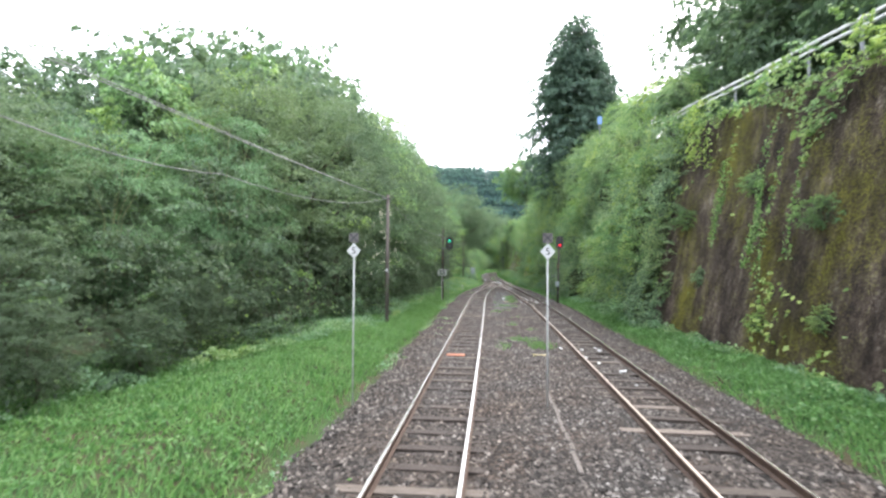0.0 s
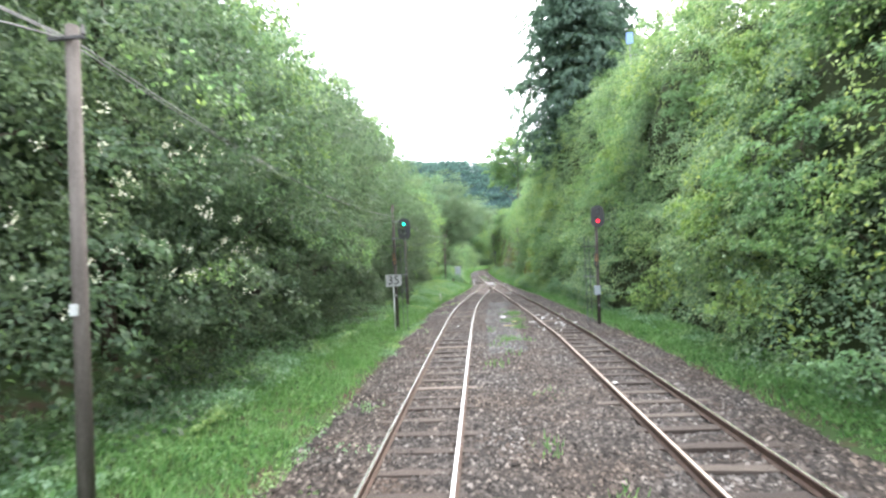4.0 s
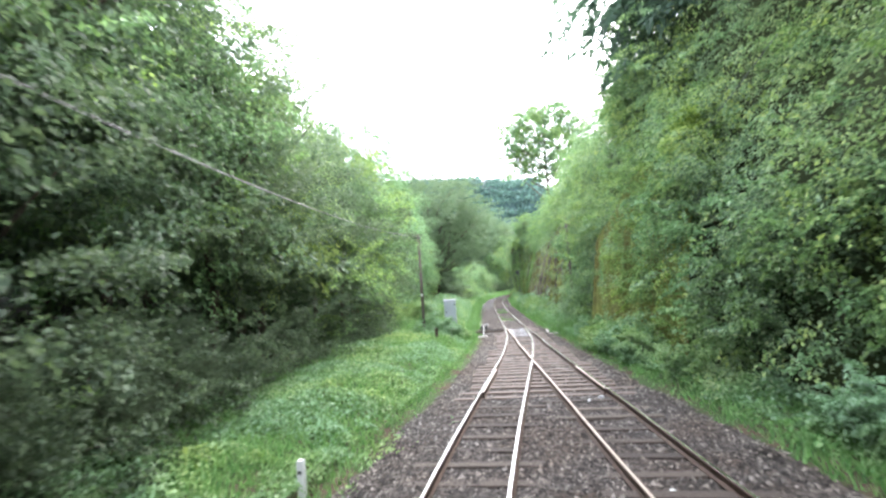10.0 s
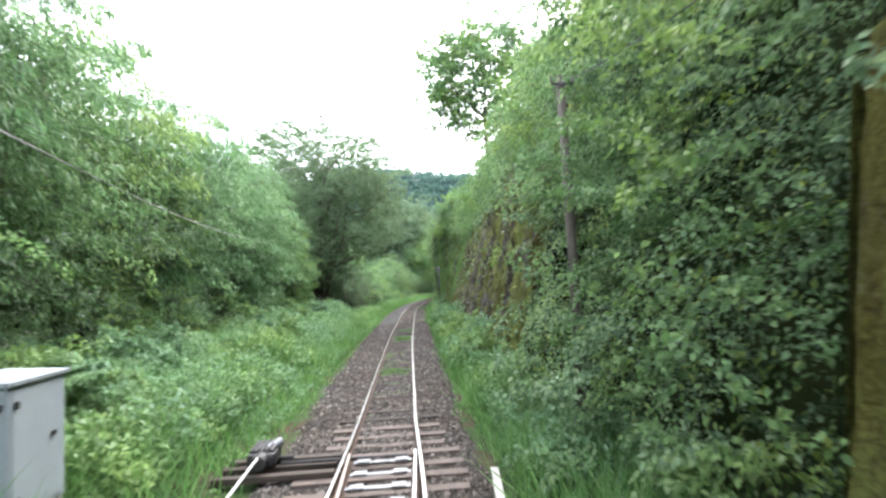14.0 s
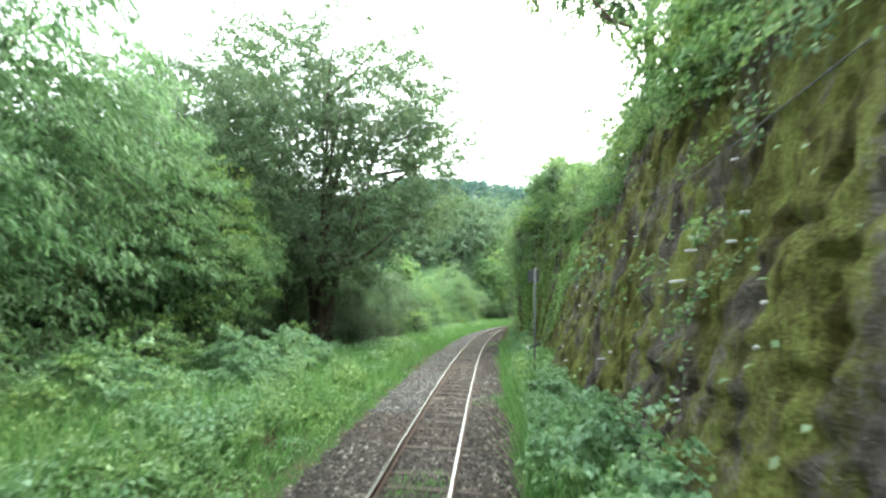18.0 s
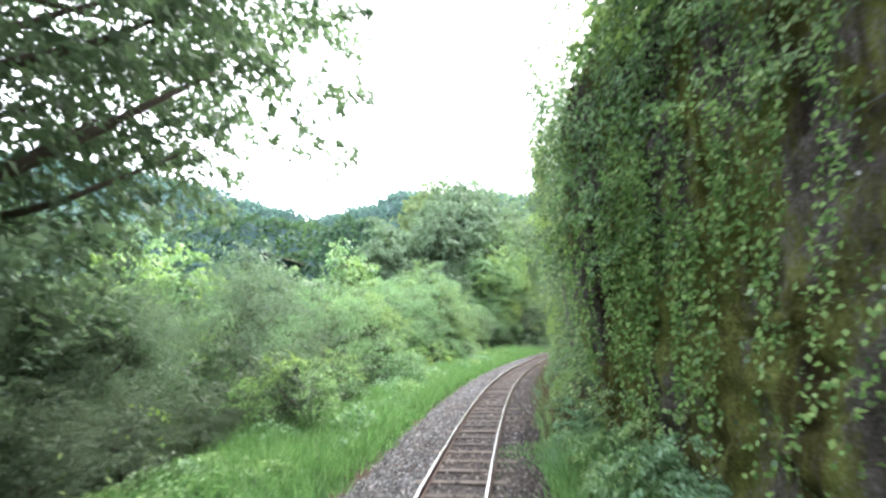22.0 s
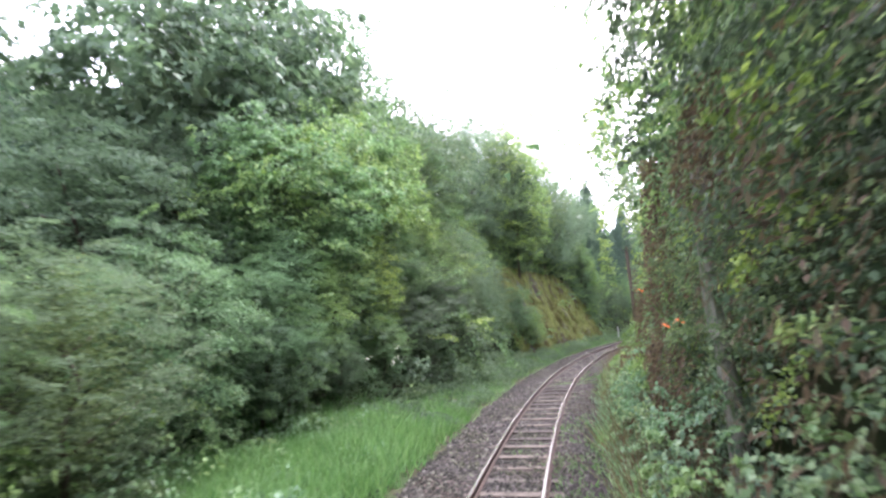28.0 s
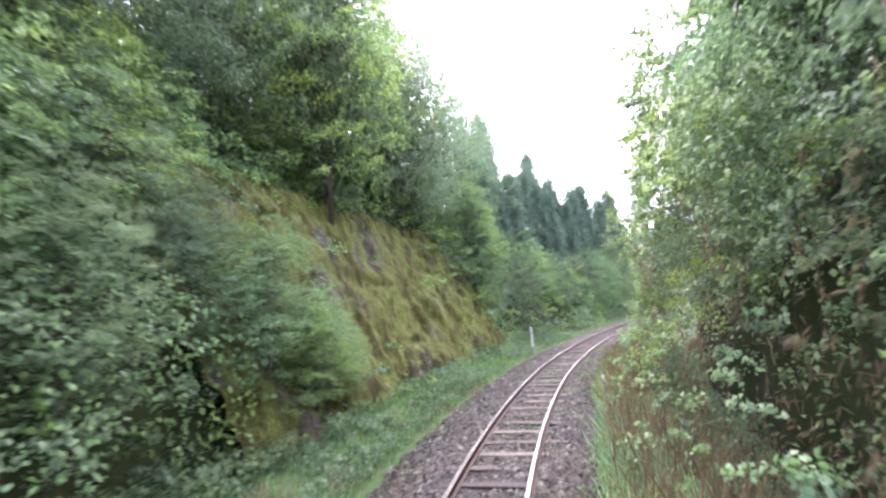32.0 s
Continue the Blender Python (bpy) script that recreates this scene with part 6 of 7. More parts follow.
quads_ob("wooded_valley_leaves", leaves(at(S, L, canopy(S, L) + rng.uniform(-0.2, 1.0, len(S))), 0.68, 0.48, None, 0.2, 1.0, rng), VALLEY_LEAF)
tagged(bpy.data.objects["wooded_valley_leaves"], "leafy tops of the woodland on the valley side", "woodland", kind="stuff")


# ---- far hills ----
def ridge(name, az0, az1, dist, heights, label, base=-12.0, seed=1):
    a = np.linspace(az0, az1, 120)
    rr = np.linspace(0, 1, 14)
    A, Rr = np.meshgrid(a, rr, indexing="ij")
    top = along(A, heights)
    r = dist * (0.72 + 0.28 * Rr)
    z = base + (top - base) * np.sin(Rr * math.pi / 2) + (vnoise(A * 1.3, Rr * 9, 0, seed) - 0.5) * dist * 0.02 * np.minimum(1, Rr * 3)
    z += (vnoise(A * 9, Rr * 30, 0, seed + 1) - 0.5) * dist * 0.006
    X, Y = np.sin(np.radians(A)) * r, 100 + np.cos(np.radians(A)) * r
    i = np.arange(A.size).reshape(A.shape)
    f = np.stack([i[:-1, :-1], i[1:, :-1], i[1:, 1:], i[:-1, 1:]], -1).reshape(-1, 4)
    rng = np.random.default_rng(75)
    k = rng.integers(0, A.size, 90000)
    P = np.stack([X, Y, z], -1).reshape(-1, 3)[k] + rng.normal(0, 3.4, (90000, 3)) * np.array([1, 1, 0.3])
    tagged(quads_ob("hill_trees", leaves(P, 2.0, 1.6, None, 0.0, 1.0, rng), HILL_LEAF), "tree tops on the far hill, haze tinted into their colour", "woodland", kind="stuff")
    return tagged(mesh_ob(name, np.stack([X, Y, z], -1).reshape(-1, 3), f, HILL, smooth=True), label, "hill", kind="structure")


ridge("hill_far", -80, 60, 280, [(-80, 62), (-53, 76), (-47, 79), (-38, 74), (-30, 66), (-24, 58), (-19, 66), (-14, 74), (-5, 72), (2, 68), (7, 45), (12, 22), (60, 18)], "wooded hill in the distance, haze tinted into its colour")


# ---- stones of the ballast, the nearest part of it ----
def stones(name, s0, s1, n, seed, material=STONE, lo=-2.1, hi=None, label="loose brown-grey crushed stones", big=0.056):
    rng = np.random.default_rng(900 + seed)
    S, U = rng.uniform(s0, s1, n), rng.random(n)
    wide = second(S) + along(S, [(-40, 2.15), (60, 2.15), (80, 1.75), (260, 1.75)])
    L = lo + ((wide if hi is None else hi) - lo) * U
    edge = np.minimum(L + 2.1, wide - L)
    r = 0.018 + (big - 0.018) * rng.random(n) ** 1.3
    P = at(S, L, bed_z(S, L, edge) + r * 0.2)
    a = rng.uniform(0, 6.283, (n, 1)) + np.array([0, 1.4, 3.0, 4.5]) + rng.normal(0, 0.2, (n, 4))
    ring = np.stack([np.cos(a), np.sin(a), rng.uniform(-0.5, 0.1, (n, 4))], -1) * (r[:, None, None] * rng.uniform(0.8, 1.3, (n, 4, 1)))
    top = np.stack([rng.normal(0, 0.3, n), rng.normal(0, 0.3, n), rng.uniform(0.5, 0.9, n)], -1) * r[:, None]
    V = np.concatenate([P[:, None] + ring, (P + top)[:, None]], 1)
    base = np.arange(n)[:, None, None] * 5
    F = base + np.array([[0, 1, 4], [1, 2, 4], [2, 3, 4], [3, 0, 4]])[None]
    me = bpy.data.meshes.new(name)
    me.vertices.add(n * 5)
    me.vertices.foreach_set("co", np.ascontiguousarray(V, np.float32).ravel())
    me.loops.add(n * 12)
    me.loops.foreach_set("vertex_index", np.ascontiguousarray(F, np.int32).ravel())
    me.polygons.add(n * 4)
    me.polygons.foreach_set("loop_start", np.arange(n * 4, dtype=np.int32) * 3)
    me.polygons.foreach_set("loop_total", np.full(n * 4, 3, np.int32))
    me.update()
    me.materials.append(material)
    tagged(new(name, me), label, "ballast", kind="stuff")


stones("ballast_stones", 5, 80, 150000, 1, big=0.048)
stones("ballast_stones", 80, 157, 38500, 2)
stones("ballast_stones", 155, 200, 32000, 5, STONE_OLD, label="old dark crushed stones with a film of moss")
stones("ballast_stones", 105, 158, 21400, 3, STONE_GREY, -2.1, -0.68, "fresh grey crushed stones heaped along the shoulder", 0.056)
stones("ballast_stones", 36, 53, 5000, 4, STONE_GREY, 1.15, 2.35, "pale grey stones between the two tracks", 0.06)

# grass and weeds growing in the track
spot = lambda S, L: np.clip((vnoise(S * 0.7, L * 1.6, 0, 61) - 0.73) * 5, 0, 0.6)
blades("grass_tufts", 22, 50, lambda S: S * 0 + 1.3, lambda S: S * 0 + 2.9, 700, 0.22, GRASS, "tufts of grass between the two tracks", 21, patch=spot)
blades("grass_tufts", 80, 101, lambda S: S * 0 - 0.5, lambda S: S * 0 + 0.5, 2200, 0.1, GRASS, "thin grass growing between the rails", 22, 0.016, patch=lambda S, L: np.clip((vnoise(S * 0.7, L * 1.5, 0, 62) - 0.25) * 3, 0, 1) * along(S, [(80, 0.4), (86, 1), (97, 1), (101, 0.3)]))
blades("grass_tufts", 101, 200, lambda S: S * 0 + 0.7, lambda S: S * 0 + 1.6, 700, 0.13, GRASS, "tufts of grass beside the rail", 23, patch=lambda S, L: np.clip((vnoise(S * 0.3, L * 1.1, 0, 63) - 0.55) * 5, 0, 1))
blades("grass_tufts", 150, 200, lambda S: S * 0 - 0.5, lambda S: S * 0 + 0.5, 2000, 0.08, GRASS, "thin grass growing between the rails", 24, 0.012, patch=lambda S, L: np.clip((vnoise(S * 0.5, L * 1.3, 0, 64) - 0.5) * 4, 0, 0.9))
weeds("weed_tufts", 24, 58, lambda S: S * 0 - 2.3, lambda S: S * 0 - 0.65, 420, 0.16, "low weeds spreading over the ballast's shoulder", 26, 0.07, 0.05, patch=lambda S, L: np.clip((vnoise(S * 0.5, L * 1.2, 0, 66) - 0.42) * 4, 0, 1) * np.clip(-L - 0.75, 0.12, 1))
blades("grass_tufts", 28, 50, lambda S: S * 0 - 0.5, lambda S: S * 0 + 0.5, 900, 0.07, GRASS, "thin moss and grass between the rails", 27, 0.012, patch=lambda S, L: np.clip((vnoise(S * 0.6, L * 1.4, 0, 67) - 0.48) * 4, 0, 0.8))
blades("grass_tufts", 38, 48, lambda S: S * 0 + 1.9, lambda S: S * 0 + 2.7, 900, 0.2, GRASS, "tufts of yellow-green grass between the tracks", 28, 0.014, patch=lambda S, L: np.clip((vnoise(S * 0.9, L * 1.6, 0, 68) - 0.5) * 5, 0, 1))
weeds("weed_tufts", 6, 60, lambda S: S * 0 - 2.2, lambda S: S * 0 - 0.7, 140, 0.12, "small weeds creeping over the ballast edge", 25, 0.09, 0.06, patch=lambda S, L: np.clip((vnoise(S * 0.4, L * 1.1, 0, 65) - 0.5) * 4, 0, 1) * np.clip((-L - 0.5), 0.15, 1))


# ---- small builders for the line's furniture ----
def plate(outline, thick, material, name, parent, label="", m=None):
    """A flat plate facing the train: outline in x, z."""
    bm = bmesh.new()
    front = [bm.verts.new((x, -thick / 2, z)) for x, z in outline]
    rear = [bm.verts.new((x, thick / 2, z)) for x, z in outline]
    bm.faces.new(front)
    bm.faces.new(rear[::-1])
    n = len(outline)
    for i in range(n):
        bm.faces.new((front[i], rear[i], rear[(i + 1) % n], front[(i + 1) % n]))
    bmesh.ops.recalc_face_normals(bm, faces=bm.faces)
    if m is not None:
        bm.transform(m)
    return part(name, bm, material, parent, label)


def lettering(text, size, material, parent, place, name="lettering", label="", bold=0.0):
    """Words on a plate, facing the train, as a mesh."""
    cu = bpy.data.curves.new(name, "FONT")
    cu.body, cu.size, cu.align_x, cu.align_y, cu.extrude, cu.offset = text, size, "CENTER", "CENTER", 0.002, bold
    tmp = bpy.data.objects.new(name, cu)
    me = bpy.data.meshes.new_from_object(tmp)
    bpy.data.objects.remove(tmp)
    me.materials.append(material)
    ob = new(name, me)
    ob.parent = parent
    ob.matrix_basis = Matrix.Translation(place) @ pose(0, 0, 0, 90, 0, 0)
    if label:
        tagged(ob, label)
    return ob


def stadium(w, h, n=10):
    r = w / 2
    pts = [(r * math.cos(a), h / 2 - r + r * math.sin(a)) for a in np.linspace(0, math.pi, n)]
    return pts + [(r * math.cos(a), -h / 2 + r + r * math.sin(a)) for a in np.linspace(math.pi, 2 * math.pi, n)]


def utility_pole(s, l, top, radius, label, lean=0.0, arms=True, wood=POLE_MAT):
    p = thing("utility_pole", label, "pole", "poles beside the line", m=stand(s, l, float(ground(s, l)) - 0.1) @ pose(0, 0, 0, 0, lean, 0))
    h = top - float(ground(s, l)) + 0.1
    part("shaft", rod(bmesh.new(), (0, 0, -0.4), (0, 0, h), radius, radius * 0.78, 16), wood, p, smooth=True)
    if arms:
        bm = bmesh.new()
        box(bm, (0.42, 0.04, 0.04), (0, -radius, h - 0.18), 0.006)
        part("crossarm", bm, IRON, p, "short dark steel crossarm")
        for x in (-0.2, 0.2):
            bm = rod(bmesh.new(), (x, -radius, h - 0.15), (x, -radius, h - 0.04), 0.025, 0.016, 10)
            part("insulator", bm, PLATE_GREY, p, "small grey insulator")
    if wood is POLE_MAT:
        bm = bmesh.new()
        box(bm, (0.1, 0.012, 0.13), (0.0, -radius - 0.006, 2.35 - top + h), 0.002)
        part("number_tag", bm, WHITE, p, "small white tag")
    return p


def wire(points, radius, label, sag=0.0, name="wire", material=WIRE):
    """A cable hung through the points."""
    cu = bpy.data.curves.new(name, "CURVE")
    cu.dimensions, cu.bevel_depth, cu.bevel_resolution = "3D", radius, 1
    pts = []
    for a, b in zip(points[:-1], points[1:]):
        for u in np.linspace(0, 1, 13)[:-1]:
            q = Vector(a).lerp(Vector(b), float(u))
            q.z -= sag * 4 * u * (1 - u)
            pts.append(q)
    pts.append(Vector(points[-1]))
    sp = cu.splines.new("POLY")
    sp.points.add(len(pts) - 1)
    for q, c in zip(sp.points, pts):
        q.co = (*c, 1)
    tmp = bpy.data.objects.new(name, cu)
    me = bpy.data.meshes.new_from_object(tmp)
    bpy.data.objects.remove(tmp)
    me.materials.clear()
    me.materials.append(material)
    return tagged(new(name, me), label, "cable", "overhead cables")


# poles on the left, with their cables
utility_pole(26.4, -3.45, 5.55, 0.088, "weathered grey pole standing in the verge")
utility_pole(50.0, -3.55, 5.25, 0.09, "weathered grey pole half hidden by leaves")
utility_pole(73.6, -4.7, 5.5, 0.09, "weathered brown pole beside a grey cabinet", lean=0.5)
utility_pole(78.6, 3.6, 6.4, 0.1, "weathered pole among creepers on the bank", lean=0.0)
utility_pole(177.0, 3.05, 5.6, 0.1, "dark weathered pole beside the thicket", lean=0.0, wood=BARK)
for k, dz in ((0.0, 0.0), (0.16, -0.06)):
    wire([V3(-14, -3.9 - k, 5.5 + dz), V3(26.4, -3.6 + k, 5.45 + dz), V3(41.3, -2.6 + k, 4.7 + dz), V3(50.0, -3.6 + k, 5.15 + dz), V3(73.6, -4.7 + k, 5.4 + dz), V3(98, -7.5, 5.5 + dz)], 0.008, "thin dark overhead cable slung from pole to pole", 0.45)
wire([V3(8.5, -5.0, 4.9), V3(14.8, -4.2, 4.35), V3(26.4, -3.5, 5.4)], 0.009, "loose drooping cable near the pole", 0.35)
wire([V3(60, 6.5, 7.4), V3(78.6, 3.5, 6.2), V3(144, 3.75, 6.2), V3(177, 2.9, 6.1), V3(212, 3, 6.3)], 0.009, "dark cable slung along the rock face", 1.45, material=DARK_STEEL)
bm = bmesh.new()
stay = thing("stay_wire", "taut stay wire bracing the pole on the bank", "stay wire")
part("strand", rod(bm, V3(78.6, 3.45, 6.2), V3(80.8, 4.6, 3.6), 0.008, seg=6), GALV, stay)


# ---- signals ----
def signal(name, s, l, zc, pole_l, pole_top, lit, label, box_z=None, reading="", ladder=1, lean=0.0):
    """A colour-light signal on a round pole: oval head with hoods, platform, ladder, name board."""
    zg = float(ground(s, pole_l))
    g = thing(name, label, "railway signal", "signals", m=stand(s, pole_l, 0))
    part("pole", rod(bmesh.new(), (0, 0, zg - 0.4), (lean, 0, pole_top), 0.07, 0.06, 18), POLE_DARK, g, smooth=True)
    x = l - pole_l
    head = plate(stadium(0.53, 0.9, 12), 0.03, BLACK, "head", g, "oval black signal head", Matrix.Translation((x, -0.24, zc)))
    bm = bmesh.new()
    box(bm, (0.3, 0.16, 0.66), (x, -0.14, zc), 0.03)
    part("housing", bm, BLACK, g, "black lamp housing")
    for i, dz in enumerate((0.2, 0.0, -0.19)):
        on = i == lit
        bm = bmesh.new()
        bmesh.ops.create_cone(bm, cap_ends=True, segments=20, radius1=0.057, radius2=0.057, depth=0.02, matrix=Matrix.Translation((x, -0.265, zc + dz)) @ pose(0, 0, 0, 90, 0, 0))
        part("lens", bm, (GREEN_LAMP if lit == 0 else RED_LAMP) if on else LENS_OFF, head, ("glowing green lens" if lit == 0 else "glowing red lens") if on else "unlit dark lens")
        bm = bmesh.new()
        n = 14
        ring = []
        for a in np.linspace(-0.35, math.pi + 0.35, n):
            ca, sa = math.cos(a) * 0.076, math.sin(a) * 0.076
            ring.append((bm.verts.new((x + ca, -0.256, zc + dz + sa)), bm.verts.new((x + ca, -0.256 - 0.2 * max(0.25, math.sin(a)), zc + dz + sa))))
        for p0, p1 in zip(ring[:-1], ring[1:]):
            bm.faces.new((p0[0], p1[0], p1[1], p0[1]))
        bmesh.ops.solidify(bm, geom=bm.faces[:], thickness=0.008)
        part("hood", bm, BLACK, head, "black lamp hood")
    for dz in (0.35, -0.35):
        bm = bmesh.new()
        box(bm, (abs(x) + 0.16, 0.04, 0.05), (x / 2, -0.06, zc + dz), 0.006)
        part("bracket", bm, GALV, g, "steel clamp bracket")
    # platform, ladder, name board
    zp = 3.4 if lit == 0 else 2.98
    bm = bmesh.new()
    box(bm, (0.78, 0.5, 0.035), (-0.12, 0.12, zp), 0.006)
    part("platform", bm, IRON, g, "small steel foot platform")
    for dx in (0.0, 0.3):
        bm = rod(bmesh.new(), (ladder * (0.22 + dx * 0.6), 0.2, zg), (ladder * (0.2 + dx * 0.6), 0.2, zp + 0.4), 0.014, seg=8)
        part("ladder_rail", bm, DARK_STEEL, g)
    for z in np.arange(zg + 0.4, zp, 0.32):
        part("rung", rod(bmesh.new(), (ladder * 0.21, 0.2, float(z)), (ladder * 0.4, 0.2, float(z)), 0.009, seg=6), DARK_STEEL, g)
    part("step_bracket", rod(bmesh.new(), (0, 0.1, zp - 1.25), (ladder * 0.5, 0.16, zp - 1.2), 0.016, seg=8), GALV, g)
    zb = zp - 0.55
    bm = bmesh.new()
    box(bm, (0.19, 0.02, 0.56), (0, -0.11, zb), 0.004)
    board = part("name_board", bm, BLACK, g, "narrow black board with amber characters")
    for k, ch in enumerate(reading):
        lettering(ch, 0.165, AMBER_TEXT, board, (0, -0.124, zb + 0.18 - 0.18 * k), "character", "amber painted character")
    if box_z is not None:
        bm = bmesh.new()
        box(bm, (0.23, 0.17, 0.34), (-0.05, -0.18, box_z), 0.012)
        b = part("junction_box", bm, GREY_BOX, g, "pale grey junction box")
        bm = bmesh.new()
        box(bm, (0.26, 0.2, 0.02), (-0.05, -0.18, box_z + 0.18), 0.005)
        part("lid", bm, GREY_BOX, b)
    bm = bmesh.new()
    box(bm, (0.06, 0.01, 0.09), (0.02, -0.104, 1.35 if box_z is None else 0.6), 0.002)
    part("number_tag", bm, WHITE, g, "small white tag")
    return g


signal("signal_green", 41.3, -2.0, 4.05, -2.48, 5.1, 0, "colour-light signal showing green on a grey pole", None, "上出2")
signal("signal_red", 41.6, 5.83, 4.17, 5.72, 3.95, 2, "colour-light signal showing red beside the bank", 1.2, "上出1", -1, 0.09)

# speed sign
post = thing("speed_sign", "white speed limit sign on a thin white post", "sign", m=stand(40.95, -2.52, 0))
part("post", rod(bmesh.new(), (0, 0, -0.4), (0, 0, 1.98), 0.022, seg=12), WHITE, post, smooth=True)
board = plate([(-0.32, -0.24), (0.24, -0.24), (0.32, -0.16), (0.32, 0.16), (0.24, 0.24), (-0.32, 0.24)], 0.02, SIGN_GREY, "plate", post, "white plate with cut corners", Matrix.Translation((0.02, -0.035, 1.98)))
lettering("35", 0.5, BLACK, board, (0.02, -0.05, 1.98), "number", "black figures", 0.003)

# stop markers
for s, l in ((15.85, 2.03), (15.85, -1.9)):
    z0 = float(ground(s, l))
    sign = thing("stop_marker", "white diamond marker with a cross plate on a white post", "sign", "stop markers", m=stand(s, l, 0))
    part("post", rod(bmesh.new(), (0, 0, z0 - 0.4), (0, 0, 3.2), 0.018, seg=12), SIGN_GREY, sign, smooth=True)
    d = plate([(-0.15, 0), (0, -0.16), (0.15, 0), (0, 0.16)], 0.012, WHITE, "diamond_plate", sign, "white diamond plate", Matrix.Translation((0, -0.032, 2.92)))
    lettering("5", 0.2, BLACK, d, (0, -0.041, 2.92), "figure", "black figure", 0.001)
    c = plate([(-0.1, -0.1), (0.1, -0.1), (0.1, 0.1), (-0.1, 0.1)], 0.012, PLATE_GREY, "cross_plate", sign, "small grey plate", Matrix.Translation((0, -0.032, 3.19)))
    for a in (45, -45):
        bm = bmesh.new()
        box(bm, (0.03, 0.006, 0.26), (0, -0.041, 3.19), 0, pose(0, 0, 0, 0, a, 0))
        part("stroke", bm, BLACK, c, "black stroke")

# back of a signal, with its post by the rock face
sg = thing("signal_post", "grey steel post with the dark back of a signal board", "railway signal", m=stand(109.25, 2.68, 0))
part("post", rod(bmesh.new(), (0, 0, -0.5), (0, 0, 3.95), 0.033, seg=14), DARK_STEEL, sg, smooth=True)
bm = bmesh.new()
box(bm, (0.4, 0.03, 0.42), (-0.04, 0.07, 3.67), 0.01)
part("board", bm, BLACK, sg, "dark square board")
for z in (3.5, 3.82):
    bm = bmesh.new()
    box(bm, (0.13, 0.13, 0.03), (0, 0.01, z), 0.006)
    part("clamp", bm, GALV, sg)

# relay cabinet
cab = thing("relay_cabinet", "pale grey steel equipment cabinet on a concrete base", "cabinet", m=stand(75.0, -3.45, 0.08, 4))
bm = bmesh.new()
box(bm, (0.6, 0.8, 1.3), (0, 0, 1.2), 0.012)
body = part("body", bm, GREY_BOX, cab)
bm = bmesh.new()
box(bm, (0.68, 0.88, 0.05), (0, 0, 1.88), 0.01, pose(0, 0, 0, 0, 3, 0))
part("roof", bm, GREY_BOX, cab, "pale sloping lid")
for x, y, w, d in ((0, -0.405, 0.54, 0.012), (0.305, 0, 0.012, 0.72)):
    bm = bmesh.new()
    box(bm, (w, d, 1.2), (x, y, 1.2), 0.004)
    door = part("door", bm, GREY_BOX, cab)
    for z in (0.75, 1.65):
        bm = bmesh.new()
        box(bm, (0.05, 0.03, 0.07) if w > 0.1 else (0.03, 0.05, 0.07), (x + (0.24 if w > 0.1 else 0.01), y - (0.012 if w > 0.1 else 0.31), z), 0.004)
        part("hinge", bm, IRON, door, "dark hinge")
    bm = bmesh.new()
    box(bm, (0.04, 0.03, 0.12) if w > 0.1 else (0.03, 0.06, 0.05), (x - (0.19 if w > 0.1 else -0.015), y - (0.015 if w > 0.1 else -0.2), 1.25), 0.006)
    part("handle", bm, IRON, door, "dark handle")
bm = bmesh.new()
box(bm, (0.58, 0.76, 0.7), (0, 0, 0.2), 0.02)
part("plinth", bm, CONCRETE, cab, "weathered concrete plinth")

# switch gear at the turnout
sw = thing("point_machine", "dark iron point lever and frame beside the rails", "point machine", m=stand(77.8, -1.75, 0))
for y in (-0.35, 0.02, 0.36):
    bm = bmesh.new()
    box(bm, (1.8, 0.15, 0.1), (0.2, y, -0.09), 0.02)
    part("bearer", bm, SLEEPER, sw, "long dark timber bearer")
bm = bmesh.new()
box(bm, (0.42, 0.46, 0.2), (-0.05, 0.05, 0.1), 0.05)
part("gearbox", bm, IRON, sw)
bm = bmesh.new()
box(bm, (0.36, 0.36, 0.07), (-0.05, 0.08, 0.23), 0.025, pose(0, 0, 0, 8, 0, 0))
part("cover", bm, IRON, sw, "ribbed iron cover")
for x in (-0.17, -0.09, -0.01, 0.07):
    bm = bmesh.new()
    box(bm, (0.03, 0.34, 0.025), (x, 0.08, 0.275), 0.006, pose(0, 0, 0, 8, 0, 0))
    part("rib", bm, IRON, sw)
part("hub", rod(bmesh.new(), (-0.05, -0.3, 0.1), (-0.05, -0.12, 0.1), 0.11, 0.13, 16), IRON, sw)
part("shaft", rod(bmesh.new(), (-0.3, 0.1, 0.05), (0.4, 0.1, 0.05), 0.03, seg=10), IRON, sw)
part("weight", rod(bmesh.new(), (0.0, 0.05, 0.2), (0.16, 0.25, 0.26), 0.07, seg=14), GALV, sw)
part("lever", rod(bmesh.new(), (-0.05, -0.1, 0.2), (-0.05, -3.1, 0.0), 0.022, seg=8), WHITE, sw, "white painted lever")
part("throw_rod", rod(bmesh.new(), (0.2, 0.05, -0.02), (2.2, 0.05, -0.03), 0.02, seg=8), IRON, sw)
bm = bmesh.new()
box(bm, (0.5, 0.14, 0.05), (-0.1, -3.2, -0.05), 0.01)
part("footboard", bm, CONCRETE, sw, "pale board at the lever's end")
chairs = thing("slide_chairs", "row of greased steel slide plates under the switch blades", "slide chairs", m=Matrix())
